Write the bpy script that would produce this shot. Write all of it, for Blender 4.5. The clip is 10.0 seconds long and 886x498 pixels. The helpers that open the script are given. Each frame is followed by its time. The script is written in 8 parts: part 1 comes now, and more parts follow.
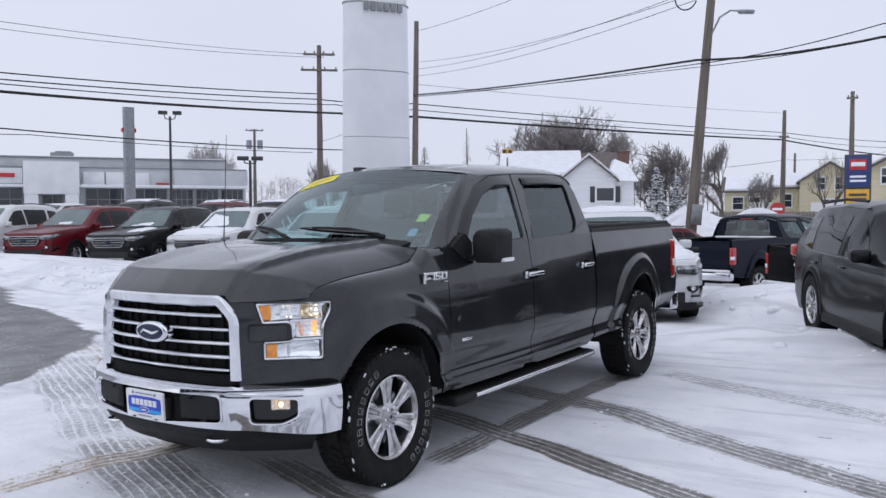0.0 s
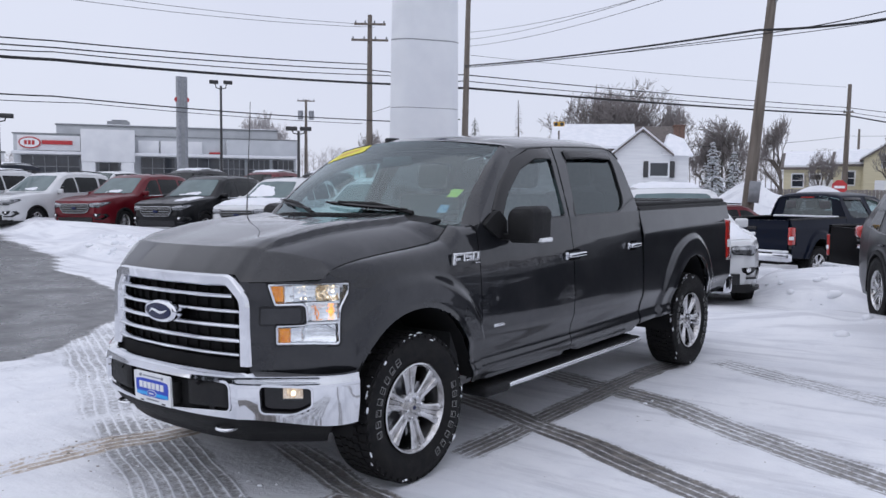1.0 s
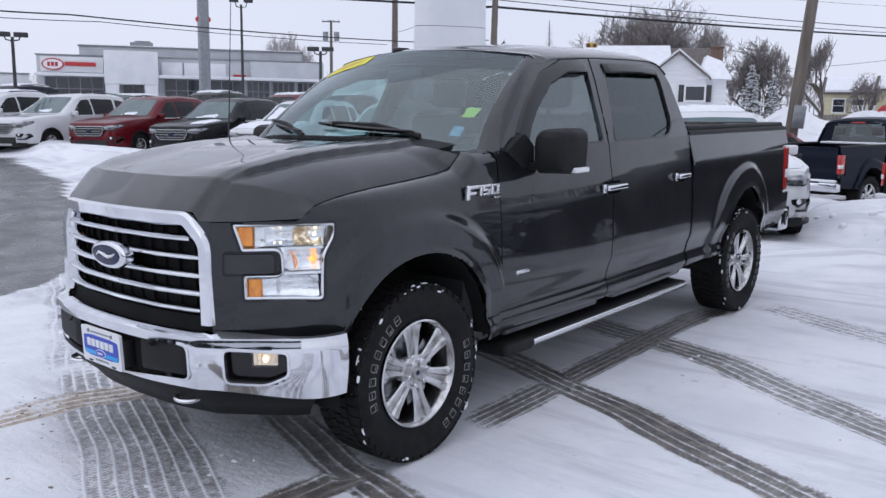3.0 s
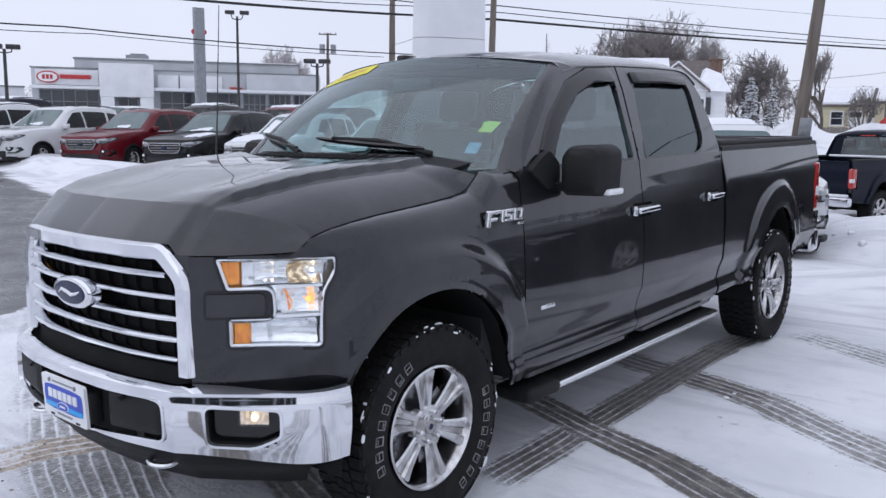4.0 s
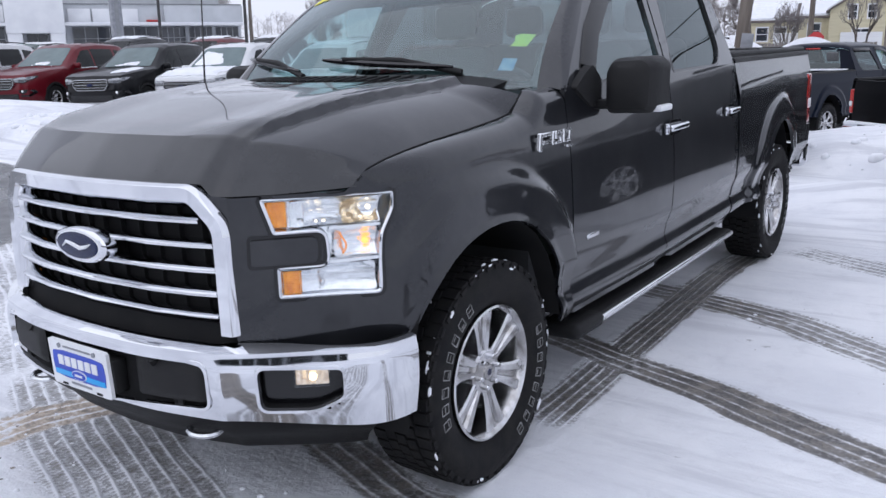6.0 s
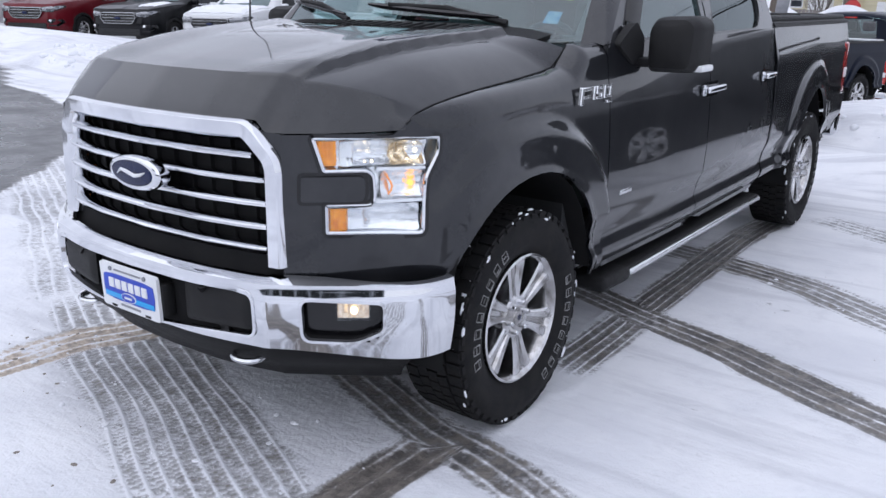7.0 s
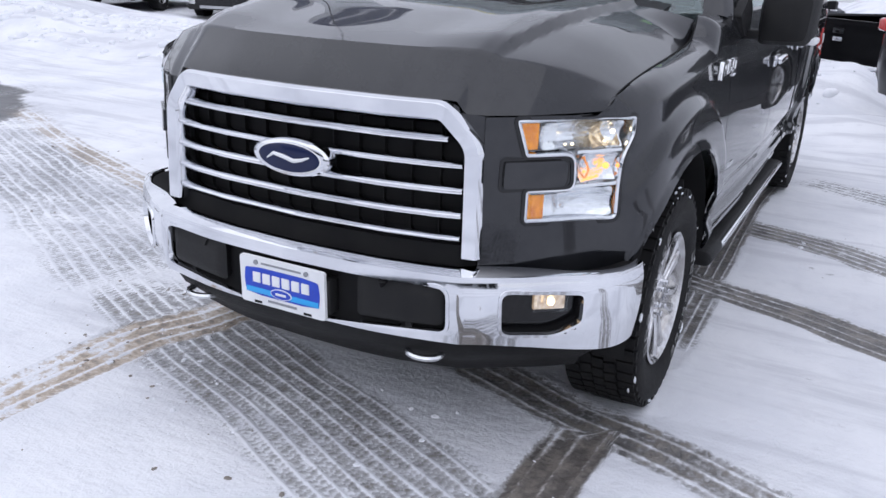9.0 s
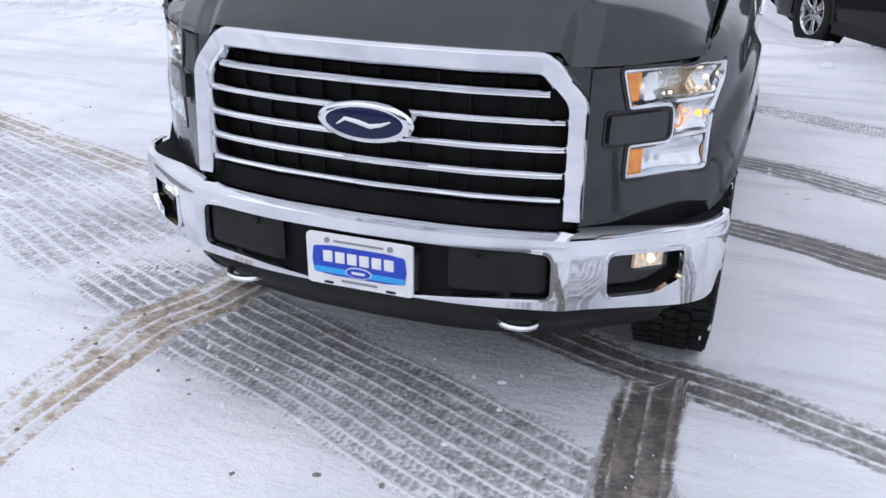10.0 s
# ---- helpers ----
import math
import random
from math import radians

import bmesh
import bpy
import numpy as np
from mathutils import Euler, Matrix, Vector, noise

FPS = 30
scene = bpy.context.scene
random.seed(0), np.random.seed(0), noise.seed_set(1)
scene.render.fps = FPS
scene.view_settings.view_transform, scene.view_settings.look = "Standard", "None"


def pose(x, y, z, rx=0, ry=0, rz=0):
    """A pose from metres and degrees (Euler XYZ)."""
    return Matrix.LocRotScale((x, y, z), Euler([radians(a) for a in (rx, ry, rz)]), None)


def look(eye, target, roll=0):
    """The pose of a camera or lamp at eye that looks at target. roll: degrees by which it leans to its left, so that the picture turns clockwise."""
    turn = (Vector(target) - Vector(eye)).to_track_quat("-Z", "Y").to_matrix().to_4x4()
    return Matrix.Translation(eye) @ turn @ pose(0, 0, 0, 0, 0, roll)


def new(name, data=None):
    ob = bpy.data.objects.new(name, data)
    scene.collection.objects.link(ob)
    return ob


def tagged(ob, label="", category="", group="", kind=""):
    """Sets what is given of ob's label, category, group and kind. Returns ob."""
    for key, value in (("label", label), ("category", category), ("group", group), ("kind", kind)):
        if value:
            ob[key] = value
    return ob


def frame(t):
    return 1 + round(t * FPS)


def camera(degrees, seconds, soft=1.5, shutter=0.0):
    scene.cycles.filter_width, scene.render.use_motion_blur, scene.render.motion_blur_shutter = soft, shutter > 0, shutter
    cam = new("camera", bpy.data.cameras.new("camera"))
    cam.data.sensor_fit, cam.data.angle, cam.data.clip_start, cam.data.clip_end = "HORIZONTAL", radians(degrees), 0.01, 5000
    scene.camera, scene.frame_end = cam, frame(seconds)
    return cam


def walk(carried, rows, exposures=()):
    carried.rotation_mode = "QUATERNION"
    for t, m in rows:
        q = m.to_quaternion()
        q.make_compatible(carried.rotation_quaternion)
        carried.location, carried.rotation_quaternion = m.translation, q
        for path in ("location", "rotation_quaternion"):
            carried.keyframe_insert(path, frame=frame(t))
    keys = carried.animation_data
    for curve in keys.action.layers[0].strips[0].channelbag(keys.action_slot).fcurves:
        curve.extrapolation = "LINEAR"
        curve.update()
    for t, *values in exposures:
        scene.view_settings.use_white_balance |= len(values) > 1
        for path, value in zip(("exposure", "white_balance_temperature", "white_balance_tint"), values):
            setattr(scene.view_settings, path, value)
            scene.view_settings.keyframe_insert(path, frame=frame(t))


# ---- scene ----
cam = camera(55.43, 10.0)
PATH = [
    (0, (3.943, -3.724, 1.561), (2.794, -2.09, 1.475), -1.2),
    (0.5, (3.821, -3.6, 1.554), (2.686, -1.963, 1.372), -1.1),
    (1, (3.804, -3.344, 1.574), (2.561, -1.784, 1.425), -0.4),
    (1.5, (3.77, -3.137, 1.539), (2.579, -1.54, 1.365), -0.8),
    (2, (3.617, -2.951, 1.554), (2.385, -1.387, 1.363), -1.6),
    (2.5, (3.466, -2.81, 1.555), (2.241, -1.259, 1.251), -1.2),
    (2.7, (3.415, -2.749, 1.548), (2.154, -1.226, 1.246), -1.0),
    (3.8, (3.064, -2.374, 1.534), (1.774, -0.892, 1.163), 0.7),
    (4, (2.962, -2.322, 1.546), (1.685, -0.811, 1.251), -0.2),
    (4.5, (2.788, -2.22, 1.552), (1.561, -0.67, 1.247), -0.4),
    (5, (2.668, -2.147, 1.525), (1.487, -0.557, 1.245), 0.9),
    (5.5, (2.513, -2.203, 1.505), (1.355, -0.612, 1.144), -0.9),
    (5.7, (2.451, -2.268, 1.505), (1.301, -0.685, 1.091), -2.0),
    (6.8, (2.42, -2.423, 1.506), (1.311, -0.847, 0.97), 1.0),
    (7, (2.421, -2.46, 1.505), (1.276, -0.923, 0.936), 0.9),
    (7.5, (2.269, -2.642, 1.514), (1.175, -1.072, 0.934), 1.0),
    (8, (2.073, -2.79, 1.52), (1.105, -1.16, 0.884), 0.7),
    (8.5, (1.82, -2.791, 1.522), (0.889, -1.127, 0.919), 0.0),
    (9, (1.537, -2.839, 1.526), (0.659, -1.167, 0.868), 2.2),
    (9.5, (1.209, -2.93, 1.55), (0.513, -1.204, 0.819), 0.6),
    (10, (0.896, -2.914, 1.534), (0.317, -1.172, 0.74), 1.4),
]
walk(cam, [(t, look(eye, target, roll)) for t, eye, target, roll in PATH], exposures=[(0.0, 0.10, 6110, 12), (2.5, 0.15, 6040, 12), (5.0, 0.28, 6020, 12), (7.5, 0.42, 6080, 12), (10.0, 0.38, 6150, 12)])


# ---- world, sun and exposure ----
def overcast():
    w = bpy.data.worlds.new("overcast_sky")
    w.use_nodes = True
    nt = w.node_tree
    nt.nodes.clear()
    sky = nt.nodes.new("ShaderNodeTexSky")
    sky.sky_type, sky.sun_disc = "NISHITA", False
    sky.sun_elevation, sky.sun_rotation = radians(38), radians(200)
    tone = nt.nodes.new("ShaderNodeVectorMath")
    tone.operation = "SCALE"
    tone.inputs["Scale"].default_value = 0.06
    co = nt.nodes.new("ShaderNodeTexCoord")
    cloud = nt.nodes.new("ShaderNodeTexNoise")
    cloud.inputs["Scale"].default_value, cloud.inputs["Detail"].default_value = 1.6, 4
    ramp = nt.nodes.new("ShaderNodeValToRGB")
    ramp.color_ramp.elements[0].position, ramp.color_ramp.elements[1].position = 0.3, 0.75
    ramp.color_ramp.elements[0].color = (0.68, 0.69, 0.77, 1)
    ramp.color_ramp.elements[1].color = (0.77, 0.78, 0.84, 1)
    mix = nt.nodes.new("ShaderNodeMix")
    mix.data_type = "RGBA"
    mix.inputs["Factor"].default_value = 0.88
    split = nt.nodes.new("ShaderNodeSeparateXYZ")
    up = nt.nodes.new("ShaderNodeMapRange")
    up.inputs["From Min"].default_value, up.inputs["From Max"].default_value = 0.05, 1.0
    up.inputs["To Min"].default_value, up.inputs["To Max"].default_value = 1.02, 1.18
    nt.links.new(co.outputs["Generated"], split.inputs["Vector"])
    nt.links.new(split.outputs["Z"], up.inputs["Value"])
    bg = nt.nodes.new("ShaderNodeBackground")
    nt.links.new(up.outputs["Result"], bg.inputs["Strength"])
    out = nt.nodes.new("ShaderNodeOutputWorld")
    nt.links.new(co.outputs["Generated"], cloud.inputs["Vector"])
    nt.links.new(cloud.outputs["Fac"], ramp.inputs["Fac"])
    nt.links.new(sky.outputs["Color"], tone.inputs[0])
    nt.links.new(tone.outputs["Vector"], mix.inputs[6])
    nt.links.new(ramp.outputs["Color"], mix.inputs[7])
    nt.links.new(mix.outputs[2], bg.inputs["Color"])
    nt.links.new(bg.outputs["Background"], out.inputs["Surface"])
    scene.world = w


overcast()
sun = new("sun", bpy.data.lights.new("sun", "SUN"))
sun.data.energy, sun.data.angle, sun.data.color = 0.6, radians(110), (1.0, 0.97, 0.93)
sun.matrix_world = look((0, 0, 30), (8, 22, 0))


# ---- materials ----
def material(name, color=(0.5, 0.5, 0.5), rough=0.5, metal=0.0, coat=0.0, second=None, scale=8.0, detail=6.0, bump=0.0, bump_scale=60.0,
             emit=None, emit_strength=0.0, rough_var=0.0, random_tint=0.0, stretch=(1, 1, 1), low=0.35, high=0.65, spec=0.5):
    """Principled surface with two scales of variation: blotches towards a second colour, and fine relief."""
    m = bpy.data.materials.new(name)
    m.use_nodes = True
    nt = m.node_tree
    p = nt.nodes["Principled BSDF"]
    p.inputs["Base Color"].default_value = (*color, 1)
    p.inputs["Roughness"].default_value, p.inputs["Metallic"].default_value = rough, metal
    p.inputs["Coat Weight"].default_value, p.inputs["Coat Roughness"].default_value = coat, 0.03
    p.inputs["Specular IOR Level"].default_value = spec
    co = nt.nodes.new("ShaderNodeTexCoord")
    mp = nt.nodes.new("ShaderNodeMapping")
    mp.inputs["Scale"].default_value = stretch
    nt.links.new(co.outputs["Object"], mp.inputs["Vector"])
    if second is not None:
        n = nt.nodes.new("ShaderNodeTexNoise")
        n.inputs["Scale"].default_value, n.inputs["Detail"].default_value = scale, detail
        nt.links.new(mp.outputs["Vector"], n.inputs["Vector"])
        r = nt.nodes.new("ShaderNodeMapRange")
        r.inputs["From Min"].default_value, r.inputs["From Max"].default_value = low, high
        nt.links.new(n.outputs["Fac"], r.inputs["Value"])
        mx = nt.nodes.new("ShaderNodeMix")
        mx.data_type = "RGBA"
        mx.inputs[6].default_value, mx.inputs[7].default_value = (*color, 1), (*second, 1)
        nt.links.new(r.outputs["Result"], mx.inputs["Factor"])
        last = mx.outputs[2]
        if random_tint:
            oi = nt.nodes.new("ShaderNodeObjectInfo")
            hv = nt.nodes.new("ShaderNodeHueSaturation")
            rr = nt.nodes.new("ShaderNodeMapRange")
            rr.inputs["To Min"].default_value, rr.inputs["To Max"].default_value = 1 - random_tint, 1 + random_tint
            nt.links.new(oi.outputs["Random"], rr.inputs["Value"])
            nt.links.new(rr.outputs["Result"], hv.inputs["Value"])
            nt.links.new(last, hv.inputs["Color"])
            last = hv.outputs["Color"]
        nt.links.new(last, p.inputs["Base Color"])
        if rough_var:
            rv = nt.nodes.new("ShaderNodeMapRange")
            rv.inputs["To Min"].default_value, rv.inputs["To Max"].default_value = max(0.02, rough - rough_var), rough + rough_var
            nt.links.new(n.outputs["Fac"], rv.inputs["Value"])
            nt.links.new(rv.outputs["Result"], p.inputs["Roughness"])
    if bump:
        f = nt.nodes.new("ShaderNodeTexNoise")
        f.inputs["Scale"].default_value, f.inputs["Detail"].default_value = bump_scale, 5
        nt.links.new(mp.outputs["Vector"], f.inputs["Vector"])
        b = nt.nodes.new("ShaderNodeBump")
        b.inputs["Strength"].default_value, b.inputs["Distance"].default_value = bump, 0.01
        nt.links.new(f.outputs["Fac"], b.inputs["Height"])
        nt.links.new(b.outputs["Normal"], p.inputs["Normal"])
    if emit:
        p.inputs["Emission Color"].default_value = (*emit, 1)
        p.inputs["Emission Strength"].default_value = emit_strength
    return m


def car_paint(name, color, metal=0.45, dirt=(0.30, 0.29, 0.28), rough=0.34, coat=0.9):
    """Metallic paint with fine flakes under a clear coat, and a thin salt film low on the body."""
    m = bpy.data.materials.new(name)
    m.use_nodes = True
    nt = m.node_tree
    p = nt.nodes["Principled BSDF"]
    co = nt.nodes.new("ShaderNodeTexCoord")
    fl = nt.nodes.new("ShaderNodeTexNoise")
    fl.inputs["Scale"].default_value, fl.inputs["Detail"].default_value = 900, 2
    film = nt.nodes.new("ShaderNodeTexNoise")
    film.inputs["Scale"].default_value, film.inputs["Detail"].default_value, film.inputs["Roughness"].default_value = 2.2, 8, 0.65
    for n in (fl, film):
        nt.links.new(co.outputs["Object"], n.inputs["Vector"])
    a = nt.nodes.new("ShaderNodeMix")
    a.data_type = "RGBA"
    a.inputs[6].default_value = (*[c * 0.82 for c in color], 1)
    a.inputs[7].default_value = (*[c * 1.2 for c in color], 1)
    nt.links.new(fl.outputs["Fac"], a.inputs["Factor"])
    amount = nt.nodes.new("ShaderNodeMapRange")
    amount.inputs["From Min"].default_value, amount.inputs["From Max"].default_value = 0.42, 0.78
    amount.inputs["To Min"].default_value, amount.inputs["To Max"].default_value = 0.0, 0.10
    nt.links.new(film.outputs["Fac"], amount.inputs["Value"])
    b = nt.nodes.new("ShaderNodeMix")
    b.data_type = "RGBA"
    b.inputs[7].default_value = (*dirt, 1)
    nt.links.new(amount.outputs["Result"], b.inputs["Factor"])
    nt.links.new(a.outputs[2], b.inputs[6])
    nt.links.new(b.outputs[2], p.inputs["Base Color"])
    p.inputs["Metallic"].default_value, p.inputs["Roughness"].default_value = metal, rough
    p.inputs["Coat Weight"].default_value = coat
    p.inputs["Coat IOR"].default_value = 1.56
    p.inputs["Specular IOR Level"].default_value = 0.08
    cr = nt.nodes.new("ShaderNodeMapRange")
    cr.inputs["From Min"].default_value, cr.inputs["From Max"].default_value = 0.35, 0.8
    cr.inputs["To Min"].default_value, cr.inputs["To Max"].default_value = 0.008, 0.06
    nt.links.new(film.outputs["Fac"], cr.inputs["Value"])
    nt.links.new(cr.outputs["Result"], p.inputs["Coat Roughness"])
    return m


def glass(name, tint, gloss=0.05, rough=0.0):
    """A thin pane: clear to the tint, with the gloss of glass."""
    m = bpy.data.materials.new(name)
    m.use_nodes = True
    nt = m.node_tree
    nt.nodes.clear()
    out = nt.nodes.new("ShaderNodeOutputMaterial")
    t, g = nt.nodes.new("ShaderNodeBsdfTransparent"), nt.nodes.new("ShaderNodeBsdfGlossy")
    t.inputs["Color"].default_value = (*tint, 1)
    g.inputs["Roughness"].default_value = rough
    g.inputs["Color"].default_value = (0.88, 0.97, 0.98, 1)
    lw = nt.nodes.new("ShaderNodeLayerWeight")
    lw.inputs["Blend"].default_value = 0.5
    pw = nt.nodes.new("ShaderNodeMath")
    pw.operation = "POWER"
    pw.inputs[1].default_value = 5.0
    f = nt.nodes.new("ShaderNodeMath")
    f.operation = "MULTIPLY_ADD"
    f.inputs[1].default_value, f.inputs[2].default_value = 0.75, gloss
    nt.links.new(lw.outputs["Facing"], pw.inputs[0])
    nt.links.new(pw.outputs[0], f.inputs[0])
    mx = nt.nodes.new("ShaderNodeMixShader")
    nt.links.new(f.outputs[0], mx.inputs["Fac"])
    nt.links.new(t.outputs["BSDF"], mx.inputs[1])
    nt.links.new(g.outputs["BSDF"], mx.inputs[2])
    nt.links.new(mx.outputs["Shader"], out.inputs["Surface"])
    return m


M = {}
M["grey_paint"] = car_paint("magnetic_grey_paint", (0.0095, 0.0105, 0.0135), 0.5, (0.20, 0.20, 0.20), 0.4, 1.0)
M["black_paint"] = car_paint("black_paint", (0.0018, 0.0018, 0.0025), 0.0, (0.008, 0.008, 0.009), coat=0.10)
M["blue_paint"] = car_paint("dark_blue_paint", (0.0020, 0.0050, 0.0150), 0.1, (0.008, 0.010, 0.018), coat=0.12)
M["white_paint"] = car_paint("white_paint", (0.62, 0.63, 0.64), 0.0, (0.5, 0.48, 0.45))
M["red_paint"] = car_paint("ruby_red_paint", (0.115, 0.006, 0.012), 0.2, (0.14, 0.03, 0.03), coat=0.4)
M["bright_red_paint"] = car_paint("bright_red_paint", (0.30, 0.018, 0.016), 0.1)
M["charcoal_paint"] = car_paint("charcoal_paint", (0.007, 0.0075, 0.009), 0.3, (0.03, 0.03, 0.03), coat=0.35)
M["silver_paint"] = car_paint("silver_paint", (0.42, 0.43, 0.44), 0.6)
M["chrome"] = material("chrome", (0.80, 0.81, 0.83), 0.05, 1.0, second=(0.66, 0.67, 0.70), scale=5, rough_var=0.04)
M["dull_chrome"] = material("brushed_chrome", (0.72, 0.73, 0.75), 0.22, 1.0)
M["alloy"] = material("polished_alloy", (0.66, 0.66, 0.67), 0.18, 1.0, second=(0.38, 0.37, 0.36), scale=14, rough_var=0.08)
M["black_plastic"] = material("black_textured_plastic", (0.008, 0.008, 0.009), 0.55, spec=0.26, second=(0.013, 0.013, 0.013), scale=9, bump=0.25, bump_scale=500)
M["gloss_black"] = material("gloss_black_plastic", (0.006, 0.006, 0.007), 0.15, coat=0.2, spec=0.4)
M["dark_void"] = material("dark_recess", (0.008, 0.008, 0.009), 0.8, spec=0.2, second=(0.013, 0.013, 0.013))
M["visor"] = material("smoked_visor_plastic", (0.011, 0.011, 0.012), 0.24, spec=0.42, second=(0.014, 0.014, 0.014), scale=6)
M["rubber"] = material("tyre_rubber", (0.006, 0.006, 0.007), 0.75, spec=0.22, second=(0.013, 0.0125, 0.012), scale=20, bump=0.3, bump_scale=200)
M["white_mark"] = material("white_raised_mark", (0.30, 0.30, 0.30), 0.7, second=(0.10, 0.10, 0.098), scale=30)
M["windscreen"] = glass("green_windscreen_glass", (0.56, 0.80, 0.80), 0.14)
M["side_glass"] = glass("side_window_glass", (0.55, 0.64, 0.64), 0.16)
M["tint_glass"] = glass("privacy_glass", (0.12, 0.13, 0.135), 0.09)
M["lamp_glass"] = glass("lamp_lens", (0.97, 0.98, 0.98))
M["reflector"] = material("lamp_reflector", (0.93, 0.93, 0.93), 0.16, 0.75, second=(0.74, 0.74, 0.75), scale=30, bump=0.8, bump_scale=55, stretch=(1, 1, 0.5))
M["lamp_silver"] = material("polished_lamp_silver", (0.90, 0.91, 0.93), 0.07, 1.0, second=(0.80, 0.81, 0.83), scale=40, bump=0.25, bump_scale=35, stretch=(1, 1, 2.5))
# faint emission: the amber markers are lit
M["amber"] = material("amber_lens", (0.90, 0.33, 0.01), 0.2, coat=0.3, second=(0.60, 0.15, 0.004), scale=45, bump=0.8, bump_scale=70, emit=(1.0, 0.36, 0.02), emit_strength=0.10)
M["amber_lit"] = material("lit_amber_bulb", (0.8, 0.3, 0.05), 0.3, emit=(1.0, 0.36, 0.07), emit_strength=1.6)
M["bulb"] = material("warm_bulb_and_glint", (0.9, 0.8, 0.6), 0.3, emit=(1.0, 0.78, 0.45), emit_strength=2.5)
# the bulbs' warm sparkle is put into this bowl's blotches and emission
M["warm_bowl"] = material("lit_reflector_bowl", (0.90, 0.80, 0.62), 0.10, 1.0, second=(0.30, 0.22, 0.14), scale=55, low=0.42, high=0.58, emit=(1.0, 0.74, 0.40), emit_strength=0.07, bump=1.0, bump_scale=60)
M["red_lens"] = material("red_lamp_lens", (0.36, 0.012, 0.012), 0.15, coat=0.8, second=(0.5, 0.03, 0.02), scale=30)
M["seat"] = material("grey_seat_fabric", (0.10, 0.105, 0.11), 0.9, second=(0.14, 0.14, 0.145), scale=40, bump=0.3, bump_scale=300)
M["dash"] = material("dark_dashboard", (0.03, 0.031, 0.033), 0.7, bump=0.2, bump_scale=300)
M["blue_sign"] = material("blue_enamel", (0.012, 0.045, 0.42), 0.35, second=(0.015, 0.06, 0.5), scale=20)
M["oval_blue"] = material("emblem_blue", (0.005, 0.011, 0.05), 0.2, coat=0.15, spec=0.3)
M["sky_blue"] = material("bright_blue_band", (0.03, 0.35, 0.75), 0.4)
M["sign_white"] = material("white_enamel", (0.78, 0.79, 0.8), 0.35, second=(0.7, 0.71, 0.72), scale=12)
M["yellow_paper"] = material("yellow_sticker", (0.75, 0.68, 0.05), 0.6, second=(0.65, 0.6, 0.06), scale=25)
M["lime_paper"] = material("lime_sticker", (0.62, 0.70, 0.08), 0.6, second=(0.5, 0.6, 0.1), scale=30)
M["pale_blue_paper"] = material("pale_blue_sticker", (0.12, 0.26, 0.45), 0.6, second=(0.3, 0.4, 0.5), scale=40)


# ---- building helpers ----
def make_mesh(name, verts, faces, mat, smooth=30):
    me = bpy.data.meshes.new(name)
    me.from_pydata([tuple(v) for v in verts], [], faces)
    me.validate()
    mats = mat if isinstance(mat, (list, tuple)) else [mat]
    for m in mats:
        me.materials.append(m)
    if smooth:
        me.shade_smooth()
        me.set_sharp_from_angle(angle=radians(smooth))
    return me


def solid(name, verts, faces, mat, parent=None, label="", smooth=30, thick=0.0, bevel=0.0, m=None):
    ob = new(name, make_mesh(name, verts, faces, mat, smooth))
    if parent is not None:
        ob.parent = parent
    if m is not None:
        ob.matrix_basis = m
    if label:
        ob["label"] = label
    if thick:
        s = ob.modifiers.new("thickness", "SOLIDIFY")
        s.thickness, s.offset = thick, -1
        e = ob.modifiers.new("crisp", "EDGE_SPLIT")
        e.split_angle = radians(40)
    if bevel:
        b = ob.modifiers.new("edges", "BEVEL")
        b.width, b.segments, b.limit_method = bevel, 2, "ANGLE"
    return ob


def part(name, bm, mat, parent=None, label="", smooth=30, m=None):
    me = bpy.data.meshes.new(name)
    bmesh.ops.recalc_face_normals(bm, faces=bm.faces)
    bm.to_mesh(me)
    bm.free()
    me.materials.append(mat)
    if smooth:
        me.shade_smooth()
        me.set_sharp_from_angle(angle=radians(smooth))
    ob = new(name, me)
    if parent is not None:
        ob.parent = parent
    if m is not None:
        ob.matrix_basis = m
    if label:
        ob["label"] = label
    return ob


def thing(name, label, category, m=None, group="", kind=""):
    ob = new(name)
    ob.empty_display_size = 0.2
    if m is not None:
        ob.matrix_basis = m
    return tagged(ob, label, category, group, kind)


def box(bm, x0, x1, y0, y1, z0, z1, bevel=0.0, seg=2, m=None):
    r = bmesh.ops.create_cube(bm, size=1)
    vs = r["verts"]
    for v in vs:
        v.co = Vector(((x0 + x1) / 2 + v.co.x * (x1 - x0), (y0 + y1) / 2 + v.co.y * (y1 - y0), (z0 + z1) / 2 + v.co.z * (z1 - z0)))
    if bevel:
        es = list({e for v in vs for e in v.link_edges})
        r2 = bmesh.ops.bevel(bm, geom=es, offset=bevel, segments=seg, affect="EDGES", profile=0.5)
        vs = list({v for f in r2["faces"] for v in f.verts} | {v for v in vs if v.is_valid})
    if m is not None:
        bmesh.ops.transform(bm, matrix=m, verts=[v for v in vs if v.is_valid])
    return bm


def boxed(*a, **k):
    return box(bmesh.new(), *a, **k)


